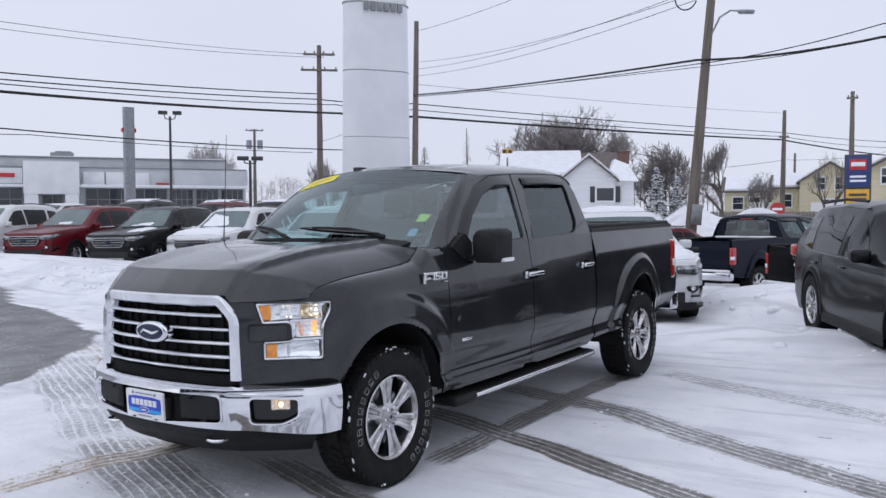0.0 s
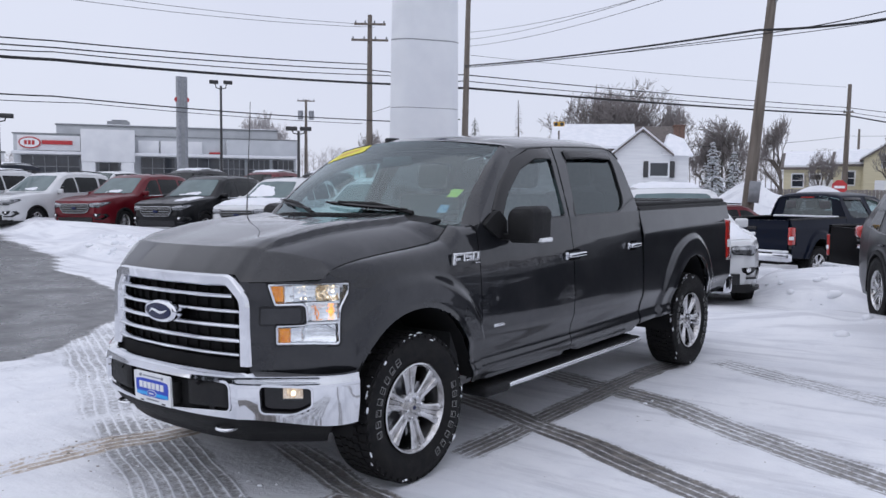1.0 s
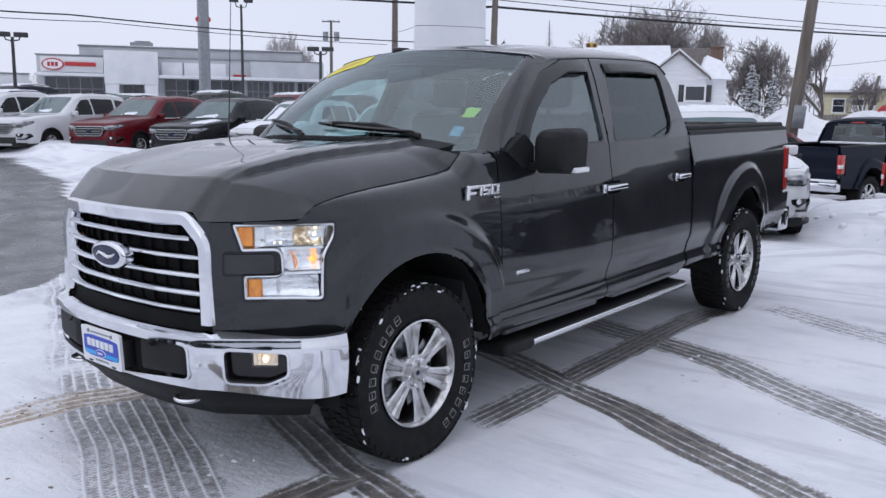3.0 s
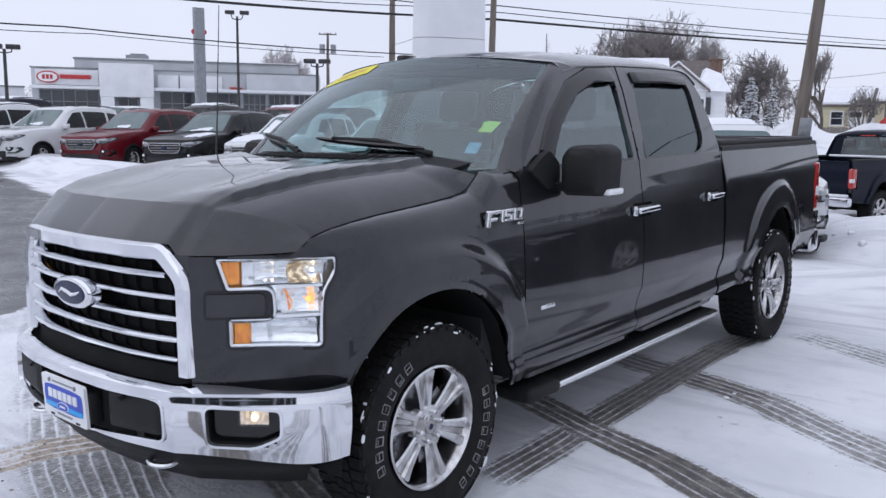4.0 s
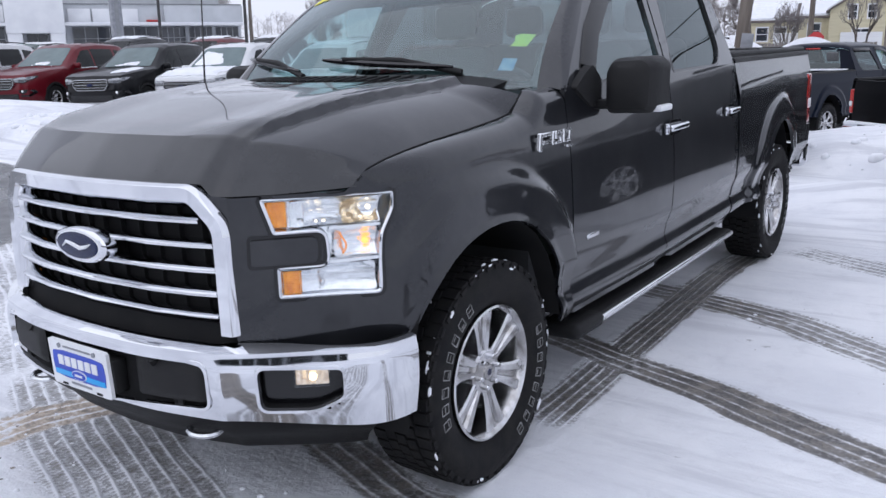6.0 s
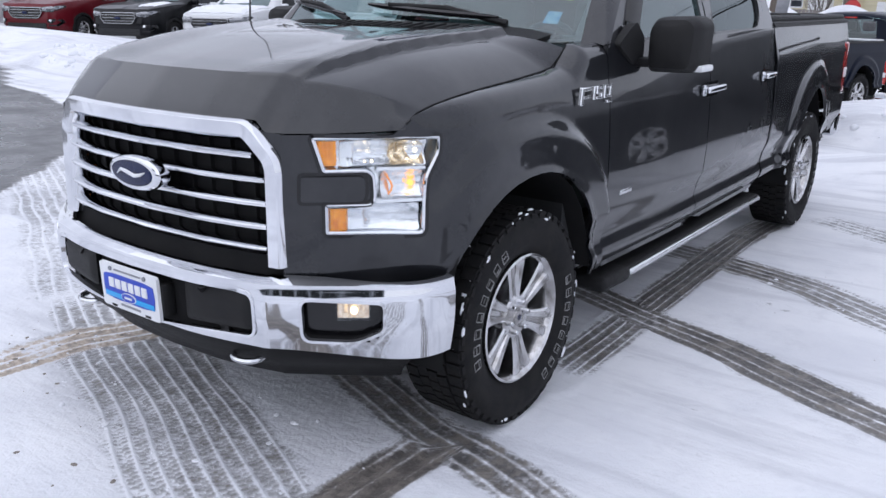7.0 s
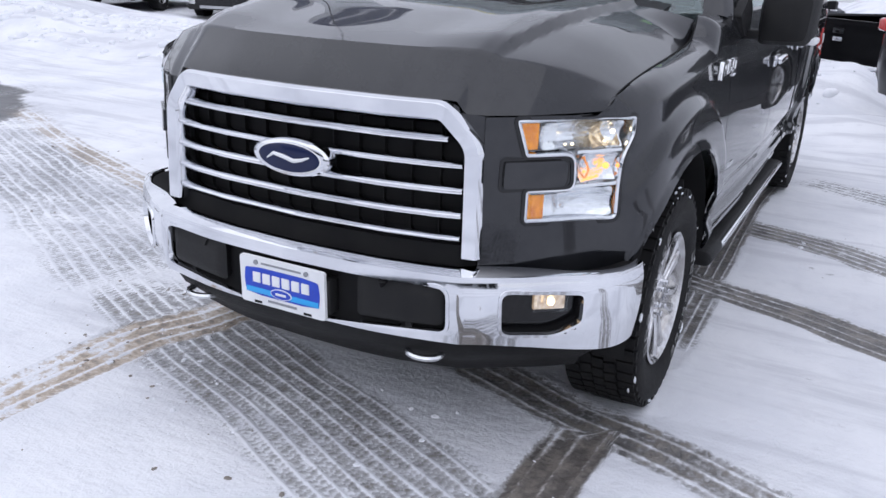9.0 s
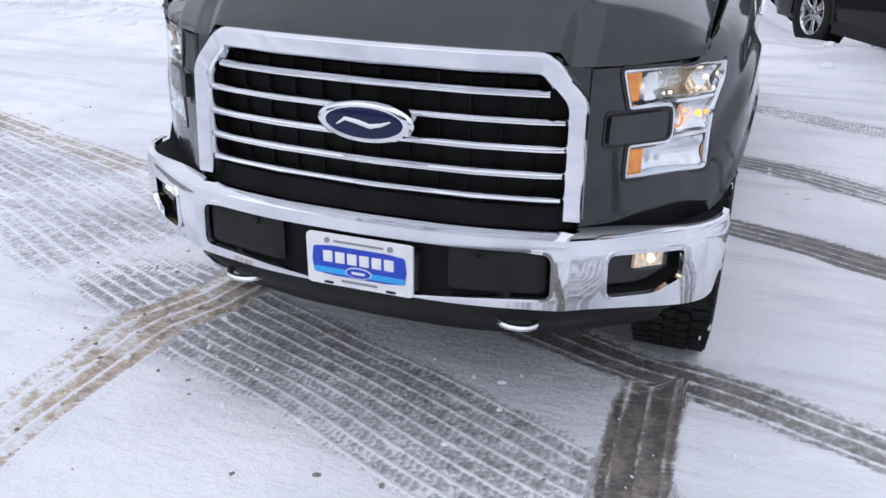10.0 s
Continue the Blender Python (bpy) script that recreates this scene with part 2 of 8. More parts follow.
def tube(bm, path, radius, sides=10, caps=True):
    """A round bar along a path; radius is one number or one for each point."""
    pts = [Vector(p) for p in path]
    rads = radius if isinstance(radius, (list, tuple)) else [radius] * len(pts)
    rings, side = [], None
    for i, p in enumerate(pts):
        d = (pts[min(i + 1, len(pts) - 1)] - pts[max(i - 1, 0)]).normalized()
        if side is None:
            side = d.orthogonal().normalized()
        side = (side - d * side.dot(d)).normalized()
        other = d.cross(side)
        rings.append([bm.verts.new(p + (side * math.cos(2 * math.pi * k / sides) + other * math.sin(2 * math.pi * k / sides)) * rads[i]) for k in range(sides)])
    for a, b in zip(rings, rings[1:]):
        for k in range(sides):
            bm.faces.new((a[k], a[(k + 1) % sides], b[(k + 1) % sides], b[k]))
    if caps:
        bm.faces.new(rings[0][::-1])
        bm.faces.new(rings[-1])
    return bm


def prism(bm, outline, f, depth):
    """A plate: an outline in two coordinates, laid into the world by f(u, v, w), from w = 0 to depth."""
    a = [bm.verts.new(f(u, v, 0)) for u, v in outline]
    b = [bm.verts.new(f(u, v, depth)) for u, v in outline]
    bm.faces.new(a)
    bm.faces.new(b[::-1])
    n = len(a)
    for i in range(n):
        bm.faces.new((a[i], b[i], b[(i + 1) % n], a[(i + 1) % n]))
    return bm


def revolve(bm, profile, sides=48, m=None):
    """A profile of (radius, x) turned round the x axis."""
    rings = []
    for k in range(sides):
        a = 2 * math.pi * k / sides
        rings.append([bm.verts.new((x, r * math.cos(a), r * math.sin(a))) for r, x in profile])
    vs = [v for r in rings for v in r]
    for k in range(sides):
        p, q = rings[k], rings[(k + 1) % sides]
        for i in range(len(profile) - 1):
            bm.faces.new((p[i], p[i + 1], q[i + 1], q[i]))
    if m is not None:
        bmesh.ops.transform(bm, matrix=m, verts=vs)
    return bm


def smooth_curve(points, step=0.01):
    """An even polyline through the points (Catmull-Rom)."""
    p = [np.array(q, float) for q in points]
    p = [2 * p[0] - p[1]] + p + [2 * p[-1] - p[-2]]
    out = []
    for a, b, c, d in zip(p, p[1:], p[2:], p[3:]):
        for k in range(12):
            t = k / 12
            out.append(0.5 * (2 * b + (c - a) * t + (2 * a - 5 * b + 4 * c - d) * t * t + (3 * b - a - 3 * c + d) * t**3))
    out.append(p[-2])
    out = np.array(out)
    s = np.r_[0, np.cumsum(np.linalg.norm(np.diff(out, axis=0), axis=1))]
    e = np.linspace(0, s[-1], max(2, int(s[-1] / step)))
    return e, np.stack([np.interp(e, s, out[:, k]) for k in range(out.shape[1])], 1)


def rounded(poly, r, seg=4):
    """The outline with its corners rounded; r is one radius or one for each corner."""
    n, out = len(poly), []
    for i in range(n):
        p, a, b = (np.array(poly[k % n], float) for k in (i, i - 1, i + 1))
        ri = r[i] if isinstance(r, (list, tuple)) else r
        da, db = np.linalg.norm(a - p), np.linalg.norm(b - p)
        q = min(ri, 0.45 * da, 0.45 * db)
        if q < 1e-4:
            out.append(tuple(p))
            continue
        s, e = p + (a - p) / da * q, p + (b - p) / db * q
        for k in range(seg + 1):
            t = k / seg
            out.append(tuple((1 - t) ** 2 * s + 2 * t * (1 - t) * p + t * t * e))
    return out


def inside(poly, pts):
    x, y = pts[:, 0], pts[:, 1]
    p = np.array(poly)
    q = np.roll(p, -1, 0)
    hit = np.zeros(len(pts), bool)
    for (x0, y0), (x1, y1) in zip(p, q):
        c = (y0 > y) != (y1 > y)
        with np.errstate(divide="ignore", invalid="ignore"):
            hit ^= c & (x < (x1 - x0) * (y - y0) / (y1 - y0) + x0)
    return hit


def sheet(us, vs, f, outer=None, holes=()):
    """A grid over (u, v) laid into space by f, cut along outlines: points beside an outline are drawn on to it."""
    us, vs = np.asarray(us, float), np.asarray(vs, float)
    nu, nv = len(us), len(vs)
    g = np.stack(np.meshgrid(us, vs, indexing="ij"), -1).reshape(-1, 2)
    moved = g.copy()
    du, dv = np.gradient(us), np.gradient(vs)
    cell = np.stack(np.meshgrid(du, dv, indexing="ij"), -1).reshape(-1, 2)
    loops = ([outer] if outer is not None else []) + list(holes)
    best = np.full(len(g), 9e9)
    for loop in loops:
        p = np.array(loop, float)
        for a, b in zip(p, np.roll(p, -1, 0)):
            lo, hi = np.minimum(a, b), np.maximum(a, b)
            near = np.where(((g > lo - cell) & (g < hi + cell)).all(1))[0]
            if not len(near):
                continue
            ab = b - a
            t = np.clip(((g[near] - a) @ ab) / max(ab @ ab, 1e-12), 0, 1)
            c = a + t[:, None] * ab
            off = np.abs(c - g[near]) / cell[near]
            d = off.max(1)
            ok = (d < 0.55) & (d < best[near])
            moved[near[ok]], best[near[ok]] = c[ok], d[ok]
    for loop in loops:
        for c in np.array(loop, float):
            d = (np.abs(g - c) / cell).max(1)
            k = d.argmin()
            if d[k] < 0.8 and len(loop) < 14:
                moved[k] = c
    quads = [(i * nv + j, (i + 1) * nv + j, (i + 1) * nv + j + 1, i * nv + j + 1) for i in range(nu - 1) for j in range(nv - 1)]
    q = np.array(quads)
    mid = moved[q].mean(1)
    keep = np.ones(len(q), bool)
    if outer is not None:
        keep &= inside(outer, mid)
    for h in holes:
        keep &= ~inside(h, mid)
    q = q[keep]
    used = np.unique(q)
    index = {int(k): n for n, k in enumerate(used)}
    verts = [f(*moved[k]) for k in used]
    return verts, [tuple(index[int(k)] for k in face) for face in q]


def mirror(verts, faces):
    return [(-x, y, z) for x, y, z in verts], [tuple(reversed(f)) for f in faces]


def spread(a, b, step):
    return np.linspace(a, b, max(2, int(round(abs(b - a) / step)) + 1))


def band(path, widths, f, closed=False):
    """A moulding: stations (offset to the left of the path, depth) swept along a path in two coordinates."""
    p = np.array(path, float)
    n = len(p)
    nxt = np.roll(p, -1, 0) - p
    prv = p - np.roll(p, 1, 0)
    if not closed:
        nxt[-1], prv[0] = prv[-1], nxt[0]
    t1 = nxt / np.linalg.norm(nxt, axis=1)[:, None]
    t0 = prv / np.linalg.norm(prv, axis=1)[:, None]
    t = t0 + t1
    t /= np.linalg.norm(t, axis=1)[:, None]
    grow = 1 / np.maximum(0.45, (t * t1).sum(1))
    left = np.stack([-t[:, 1], t[:, 0]], 1)
    verts = [f(*(p[i] + left[i] * o * grow[i]), w) for i in range(n) for o, w in widths]
    k = len(widths)
    faces = [(i * k + j, ((i + 1) % n) * k + j, ((i + 1) % n) * k + j + 1, i * k + j + 1) for i in range(n if closed else n - 1) for j in range(k - 1)]
    return verts, faces


def both(name, verts, faces, mat, parent, label="", **k):
    """The same panel on the driver's side and, mirrored, on the other."""
    a = solid(name, verts, faces, mat, parent, label, **k)
    b = solid(name, *mirror(verts, faces), mat, parent, label, **k)
    return a, b


# ---- the pickup ----
FRONT_U, FRONT = smooth_curve([(0.60, -0.915), (0.70, -0.832), (0.82, -0.70), (0.90, -0.58), (0.95, -0.465), (0.982, -0.33), (0.995, -0.15), (1.0, 0.1), (1.0, 0.6)], 0.008)
GRILLE_X, GRILLE_Y = [0, 0.3, 0.48, 0.62, 0.75], [-0.99, -0.972, -0.938, -0.895, -0.83]
BUMP_U, BUMP = smooth_curve([(0, -1.085), (0.3, -1.068), (0.56, -1.008), (0.62, -0.980), (0.75, -0.892), (0.9, -0.768), (0.975, -0.675), (1.004, -0.59), (1.010, -0.515)], 0.008)
SIDE_Z = [0.40, 0.47, 0.52, 0.545, 0.60, 0.66, 0.72, 0.85, 1.0, 1.12, 1.21, 1.25, 1.38, 1.42]
SIDE_X = [0.925, 0.955, 0.972, 0.976, 0.958, 0.970, 0.994, 1.001, 0.997, 0.991, 0.983, 0.975, 0.957, 0.95]
GLASS_Z = [1.36, 1.38, 1.5, 1.72, 1.83, 1.88, 1.92]
GLASS_X = [0.96, 0.955, 0.905, 0.805, 0.745, 0.70, 0.64]
WHEELBASE, HUB_Z, ARCH = 3.983, 0.398, 0.545


def step(a, b, x):
    t = min(1, max(0, (x - a) / (b - a)))
    return t * t * (3 - 2 * t)


def flare(y, z, centre):
    r = math.hypot((y - centre) / (0.88 if y > centre else 1.0), z - HUB_Z)
    return 0.028 * step(0.785, 0.715, r) + 0.008 * step(0.60, 0.575, r)


def side_x(z):
    return float(np.interp(z, SIDE_Z, SIDE_X))


def window_x(z):
    return float(np.interp(z, GLASS_Z, GLASS_X))


def front_u(x):
    return float(np.interp(x, FRONT[:, 0], FRONT_U))


def side_u(y):
    """Length along the fender's outline at a place y behind the lamps."""
    return float(np.interp(y, FRONT[:, 1], FRONT_U))


SEAM_Y = [-0.95, -0.66, -0.63, -0.60, -0.50, -0.40, -0.20, 0.0, 0.20, 0.30, 0.36, 0.41, 0.60]
SEAM_Z = [1.165, 1.17, 1.185, 1.218, 1.240, 1.252, 1.271, 1.286, 1.302, 1.316, 1.358, 1.388, 1.395]
SEAM_X = [0.60, 0.86, 0.872, 0.878, 0.885, 0.888, 0.890, 0.888, 0.882, 0.876, 0.870, 0.862, 0.86]


def fender_point(u, v):
    x, y = (float(np.interp(u, FRONT_U, FRONT[:, k])) for k in (0, 1))
    side = step(0.80, 0.99, x)
    top = float(np.interp(y, SEAM_Y, SEAM_Z))
    bend = top - 0.075
    z = min(v, bend)
    w = (side_x(z) - 1.0) * side + flare(y, z, 0.0) * step(0.88, 0.97, x)
    lean = 0.05 * max(0.0, z - 0.95) * (1 - side)
    if v > bend and side > 0.02:
        k = min(1.0, (v - bend) / 0.10)
        seam = float(np.interp(y, SEAM_Y, SEAM_X))
        xs = x + w
        return (xs + (min(seam, xs) - xs) * (1 - math.cos(k * math.pi / 2)) * side, y, bend + 0.075 * math.sin(k * math.pi / 2))
    return (x + w, y + lean, v)


def front_at(x, z, w=0.0):
    """A point on the nose beside the grille; w pushes it inwards."""
    u = front_u(x)
    p = fender_point(u, z)
    a, b = fender_point(u - 0.02, z), fender_point(u + 0.02, z)
    n = Vector((b[1] - a[1], a[0] - b[0], 0)).normalized()
    return (p[0] - n.x * w, p[1] - n.y * w, z)


def bump_at(u, z, w=0.0):
    s, a = (1 if u >= 0 else -1), abs(u)
    x, y = (float(np.interp(a, BUMP_U, BUMP[:, k])) for k in (0, 1))
    x1, y1 = (float(np.interp(a + 0.02, BUMP_U, BUMP[:, k])) for k in (0, 1))
    x0, y0 = (float(np.interp(max(0, a - 0.02), BUMP_U, BUMP[:, k])) for k in (0, 1))
    n = Vector((y1 - y0, x0 - x1, 0)).normalized()
    if a < 0.02:
        n = Vector((0, -1, 0))
    return (s * (x - n.x * w), y - n.y * w, z)


def bump_u(x):
    return math.copysign(float(np.interp(abs(x), BUMP[:, 0], BUMP_U)), x)


def wheel_meshes():
    """Tyre, tread, rim and the rest of one wheel, its axle along x and its outer face towards +x; made once."""
    out = {}
    bm = bmesh.new()
    revolve(bm, [(0.232, 0.095), (0.25, 0.112), (0.285, 0.128), (0.33, 0.134), (0.365, 0.128), (0.384, 0.112), (0.388, 0.09), (0.388, -0.09), (0.384, -0.112), (0.365, -0.128), (0.33, -0.134), (0.25, -0.112), (0.232, -0.095)], 64)
    out["tyre"] = (bm, "rubber")
    bm = bmesh.new()
    rows = [(-0.118, -0.066, 0.5, 0.006), (-0.061, -0.022, 0.0, 0.0085), (-0.018, 0.018, 0.35, 0.009), (0.022, 0.061, 0.7, 0.0085), (0.066, 0.118, 0.2, 0.006)]
    for x0, x1, phase, high in rows:
        for k in range(52):
            a = 2 * math.pi * (k + phase) / 52
            box(bm, x0, x1, -0.019, 0.019, 0.383, 0.3885 + high, m=Matrix.Rotation(a, 4, "X") @ Matrix.Translation((0, 0, 0)) @ pose(0, 0, 0, 0, 0, 9 if x0 * x1 > 0 and abs(x0) < 0.065 else 0))
    for k in range(44):
        a = 2 * math.pi * (k + 0.2) / 44
        box(bm, 0.112, 0.125, -0.016, 0.016, 0.370, 0.386, m=Matrix.Rotation(a, 4, "X"))
    out["tread"] = (bm, "rubber")
    bm = bmesh.new()
    for start, count in ((58, 8), (238, 8)):
        for k in range(count):
            a = radians(start + (count / 2 - k - 0.5) * 10.5)
            w, h = 0.031, 0.036
            for dx, dy, sx, sy in ((0, h / 2, w, 0.0032), (0, -h / 2, w, 0.0032), (-w / 2, 0, 0.0032, h), (w / 2, 0, 0.0032, h), (0, (k % 3 - 1) * 0.008, w * 0.6, 0.0030)):
                box(bm, 0.1315, 0.1345, dx - sx / 2, dx + sx / 2, 0.312 + dy - sy / 2, 0.312 + dy + sy / 2, m=Matrix.Rotation(a, 4, "X"))
    out["sidewall_lettering"] = (bm, "white_mark")
    bm = bmesh.new()
    revolve(bm, [(0.228, 0.10), (0.240, 0.108), (0.240, 0.118), (0.232, 0.121), (0.224, 0.112), (0.212, 0.09), (0.204, 0.02), (0.200, -0.08), (0.228, -0.10)], 64)
    out["rim"] = (bm, "alloy")
    bm = bmesh.new()
    for k in range(1):
        a = 0.0
        rings = []
        for r, half, x in ((0.045, 0.024, 0.088), (0.075, 0.030, 0.092), (0.12, 0.037, 0.098), (0.17, 0.047, 0.104), (0.205, 0.058, 0.108), (0.228, 0.066, 0.108)):
            prof = [(-half, x - 0.045), (-half, x - 0.006), (-half * 0.8, x), (-half * 0.32, x - 0.002), (-half * 0.18, x - 0.013), (half * 0.18, x - 0.013), (half * 0.32, x - 0.002), (half * 0.8, x), (half, x - 0.006), (half, x - 0.045)]
            rings.append([bm.verts.new(Matrix.Rotation(a, 4, "X") @ Vector((px, py, r))) for py, px in prof])
        for p, q in zip(rings, rings[1:]):
            for i in range(9):
                bm.faces.new((p[i], q[i], q[i + 1], p[i + 1]))
    out["spoke"] = (bm, "alloy")
    bm = bmesh.new()
    revolve(bm, [(0.0, 0.104), (0.020, 0.1035), (0.027, 0.101), (0.029, 0.096), (0.032, 0.094), (0.074, 0.092), (0.082, 0.084), (0.082, 0.05)], 40)
    out["hub_cap"] = (bm, "alloy")
    bm = bmesh.new()
    revolve(bm, [(0.0, 0.1052), (0.011, 0.1050), (0.012, 0.1035)], 20)
    out["hub_oval"] = (bm, "oval_blue")
    bm = bmesh.new()
    for k in range(1):
        a = math.pi / 6
        revolve(bm, [(0.0, 0.112), (0.008, 0.112), (0.0105, 0.109), (0.0105, 0.09)], 6, m=Matrix.Rotation(a, 4, "X") @ Matrix.Translation((0, 0, 0.056)))
    out["lug_nut"] = (bm, "chrome")
    bm = bmesh.new()
    revolve(bm, [(0.0, 0.03), (0.17, 0.03), (0.172, 0.025), (0.172, -0.02)], 40)
    out["brake_disc"] = (bm, "dull_chrome")
    bm = bmesh.new()
    revolve(bm, [(0.0, -0.06), (0.205, -0.06), (0.205, -0.10)], 30)
    out["inner_well"] = (bm, "dark_void")
    random.seed(5)
    bm = bmesh.new()
    for k in range(70):
        a, r = random.uniform(0, 6.28), random.uniform(0.366, 0.396)
        s = random.uniform(0.003, 0.009)
        mt = Matrix.Rotation(a, 4, "X") @ Matrix.Translation((random.uniform(0.09, 0.128), 0, r)) @ Matrix.Diagonal((s * 0.7, s * random.uniform(1.2, 4.0), s, 1))
        bmesh.ops.create_icosphere(bm, subdivisions=1, radius=1, matrix=mt)
    out["snow_crust"] = (bm, "snow_clean")
    made = {}
    for name, (b, mat) in out.items():
        me = bpy.data.meshes.new(name)
        bmesh.ops.recalc_face_normals(b, faces=b.faces)
        b.to_mesh(me)
        b.free()
        me.materials.append(M[mat])
        me.shade_smooth()
        me.set_sharp_from_angle(angle=radians(32))
        made[name] = me
    return made


WHEEL_LABELS = {"rim": "polished alloy rim", "hub_oval": "small dark blue oval on the hub", "sidewall_lettering": "row of plain outlined bars on the sidewall", "snow_crust": "snow stuck to the tread edge", "brake_disc": "brake disc behind the spokes"}


def wheel(parent, m, scale=1.0, skip=()):
    w = new("wheel")
    w.parent = parent
    w.matrix_basis = m @ Matrix.Scale(scale, 4)
    for name, me in WHEELS.items():
        if name in skip:
            continue
        for k in range(6 if name in ("spoke", "lug_nut") else 1):
            o = new(name, me)
            o.parent = w
            o.matrix_basis = Matrix.Rotation(2 * math.pi * k / 6, 4, "X")
            if name in WHEEL_LABELS:
                o["label"] = WHEEL_LABELS[name]
            if name in ("snow_crust", "sidewall_lettering", "tread"):
                o["kind"] = "stuff"
    return w


def arch_outline(centre, low, r=ARCH, map_y=lambda y: y):
    pts = [(map_y(centre - r * 1.0), low - 0.1)]
    for k in range(0, 25):
        a = math.pi * k / 24
        pts.append((map_y(centre - r * math.cos(a) * (0.87 if k > 12 else 1.0)), HUB_Z + 0.03 + r * math.sin(a)))
    pts.append((map_y(centre + 0.87 * r), low - 0.1))
    return pts


BODY_Y = [-1.30, -1.085, -1.046, -0.90, -0.82, -0.50, -0.30, 0.0, 0.30, 0.55, 0.72, 0.83, 1.60, 1.80, 2.47, 2.60, 2.895, 3.983, 5.225, 5.40]
REAL_Y = [-1.14, -0.935, -0.917, -0.785, -0.69, -0.42, -0.285, 0.005, 0.31, 0.545, 0.665, 0.79, 1.50, 1.705, 2.36, 2.475, 2.66, 3.683, 4.66, 4.82]
BODY_Z = [0.0, 0.42, 0.49, 0.545, 0.664, 0.742, 0.85, 0.98, 1.155, 1.39, 1.86, 1.945, 2.2]
REAL_Z = [0.0, 0.412, 0.465, 0.503, 0.628, 0.712, 0.813, 0.945, 1.098, 1.345, 1.835, 1.925, 2.18]


def eased(a, b, reach=0.09):
    """A table of the map a to b with its corners rounded off."""
    g = np.arange(a[0] - 0.4, a[-1] + 0.4, 0.01)
    v = np.interp(g, a, np.array(b) - np.array(a))
    k = np.exp(-0.5 * (np.arange(-40, 41) * 0.01 / reach) ** 2)
    return g, np.convolve(np.pad(v, 40, "edge"), k / k.sum(), "valid")


MAP_Y, MAP_Z = eased(BODY_Y, REAL_Y, 0.07), eased(BODY_Z, REAL_Z, 0.05)
MAP_X = eased([-0.9, -0.4, 0.6, 1.5, 3.0, 5.0], [x + y for x, y in zip([-0.9, -0.4, 0.6, 1.5, 3.0, 5.0], [0.95, 0.957, 0.98, 1.0, 0.985, 0.945])], 0.25)


def body_point(v):
    """The panels drawn in to the pickup's true width, nose and wheelbase, with its slight nose-down rake."""
    wide = float(np.interp(v.y, *MAP_X))
    if v.x < 0:
        wide *= 1 + (0.035 + 0.022 * step(-0.55, -0.92, v.x)) * step(-0.1, -0.5, v.y)
    y, z = v.y + float(np.interp(v.y, *MAP_Y)), v.z + float(np.interp(v.z, *MAP_Z))
    return Vector((v.x * wide, y, z + 0.0105 * max(0.0, min(v.y, 3.0))))


def settle_body(t):
    seen = set()
    for ob in t.children_recursive:
        if ob.type == "MESH" and ob.data.name not in seen:
            seen.add(ob.data.name)
            for v in ob.data.vertices:
                v.co = body_point(v.co)


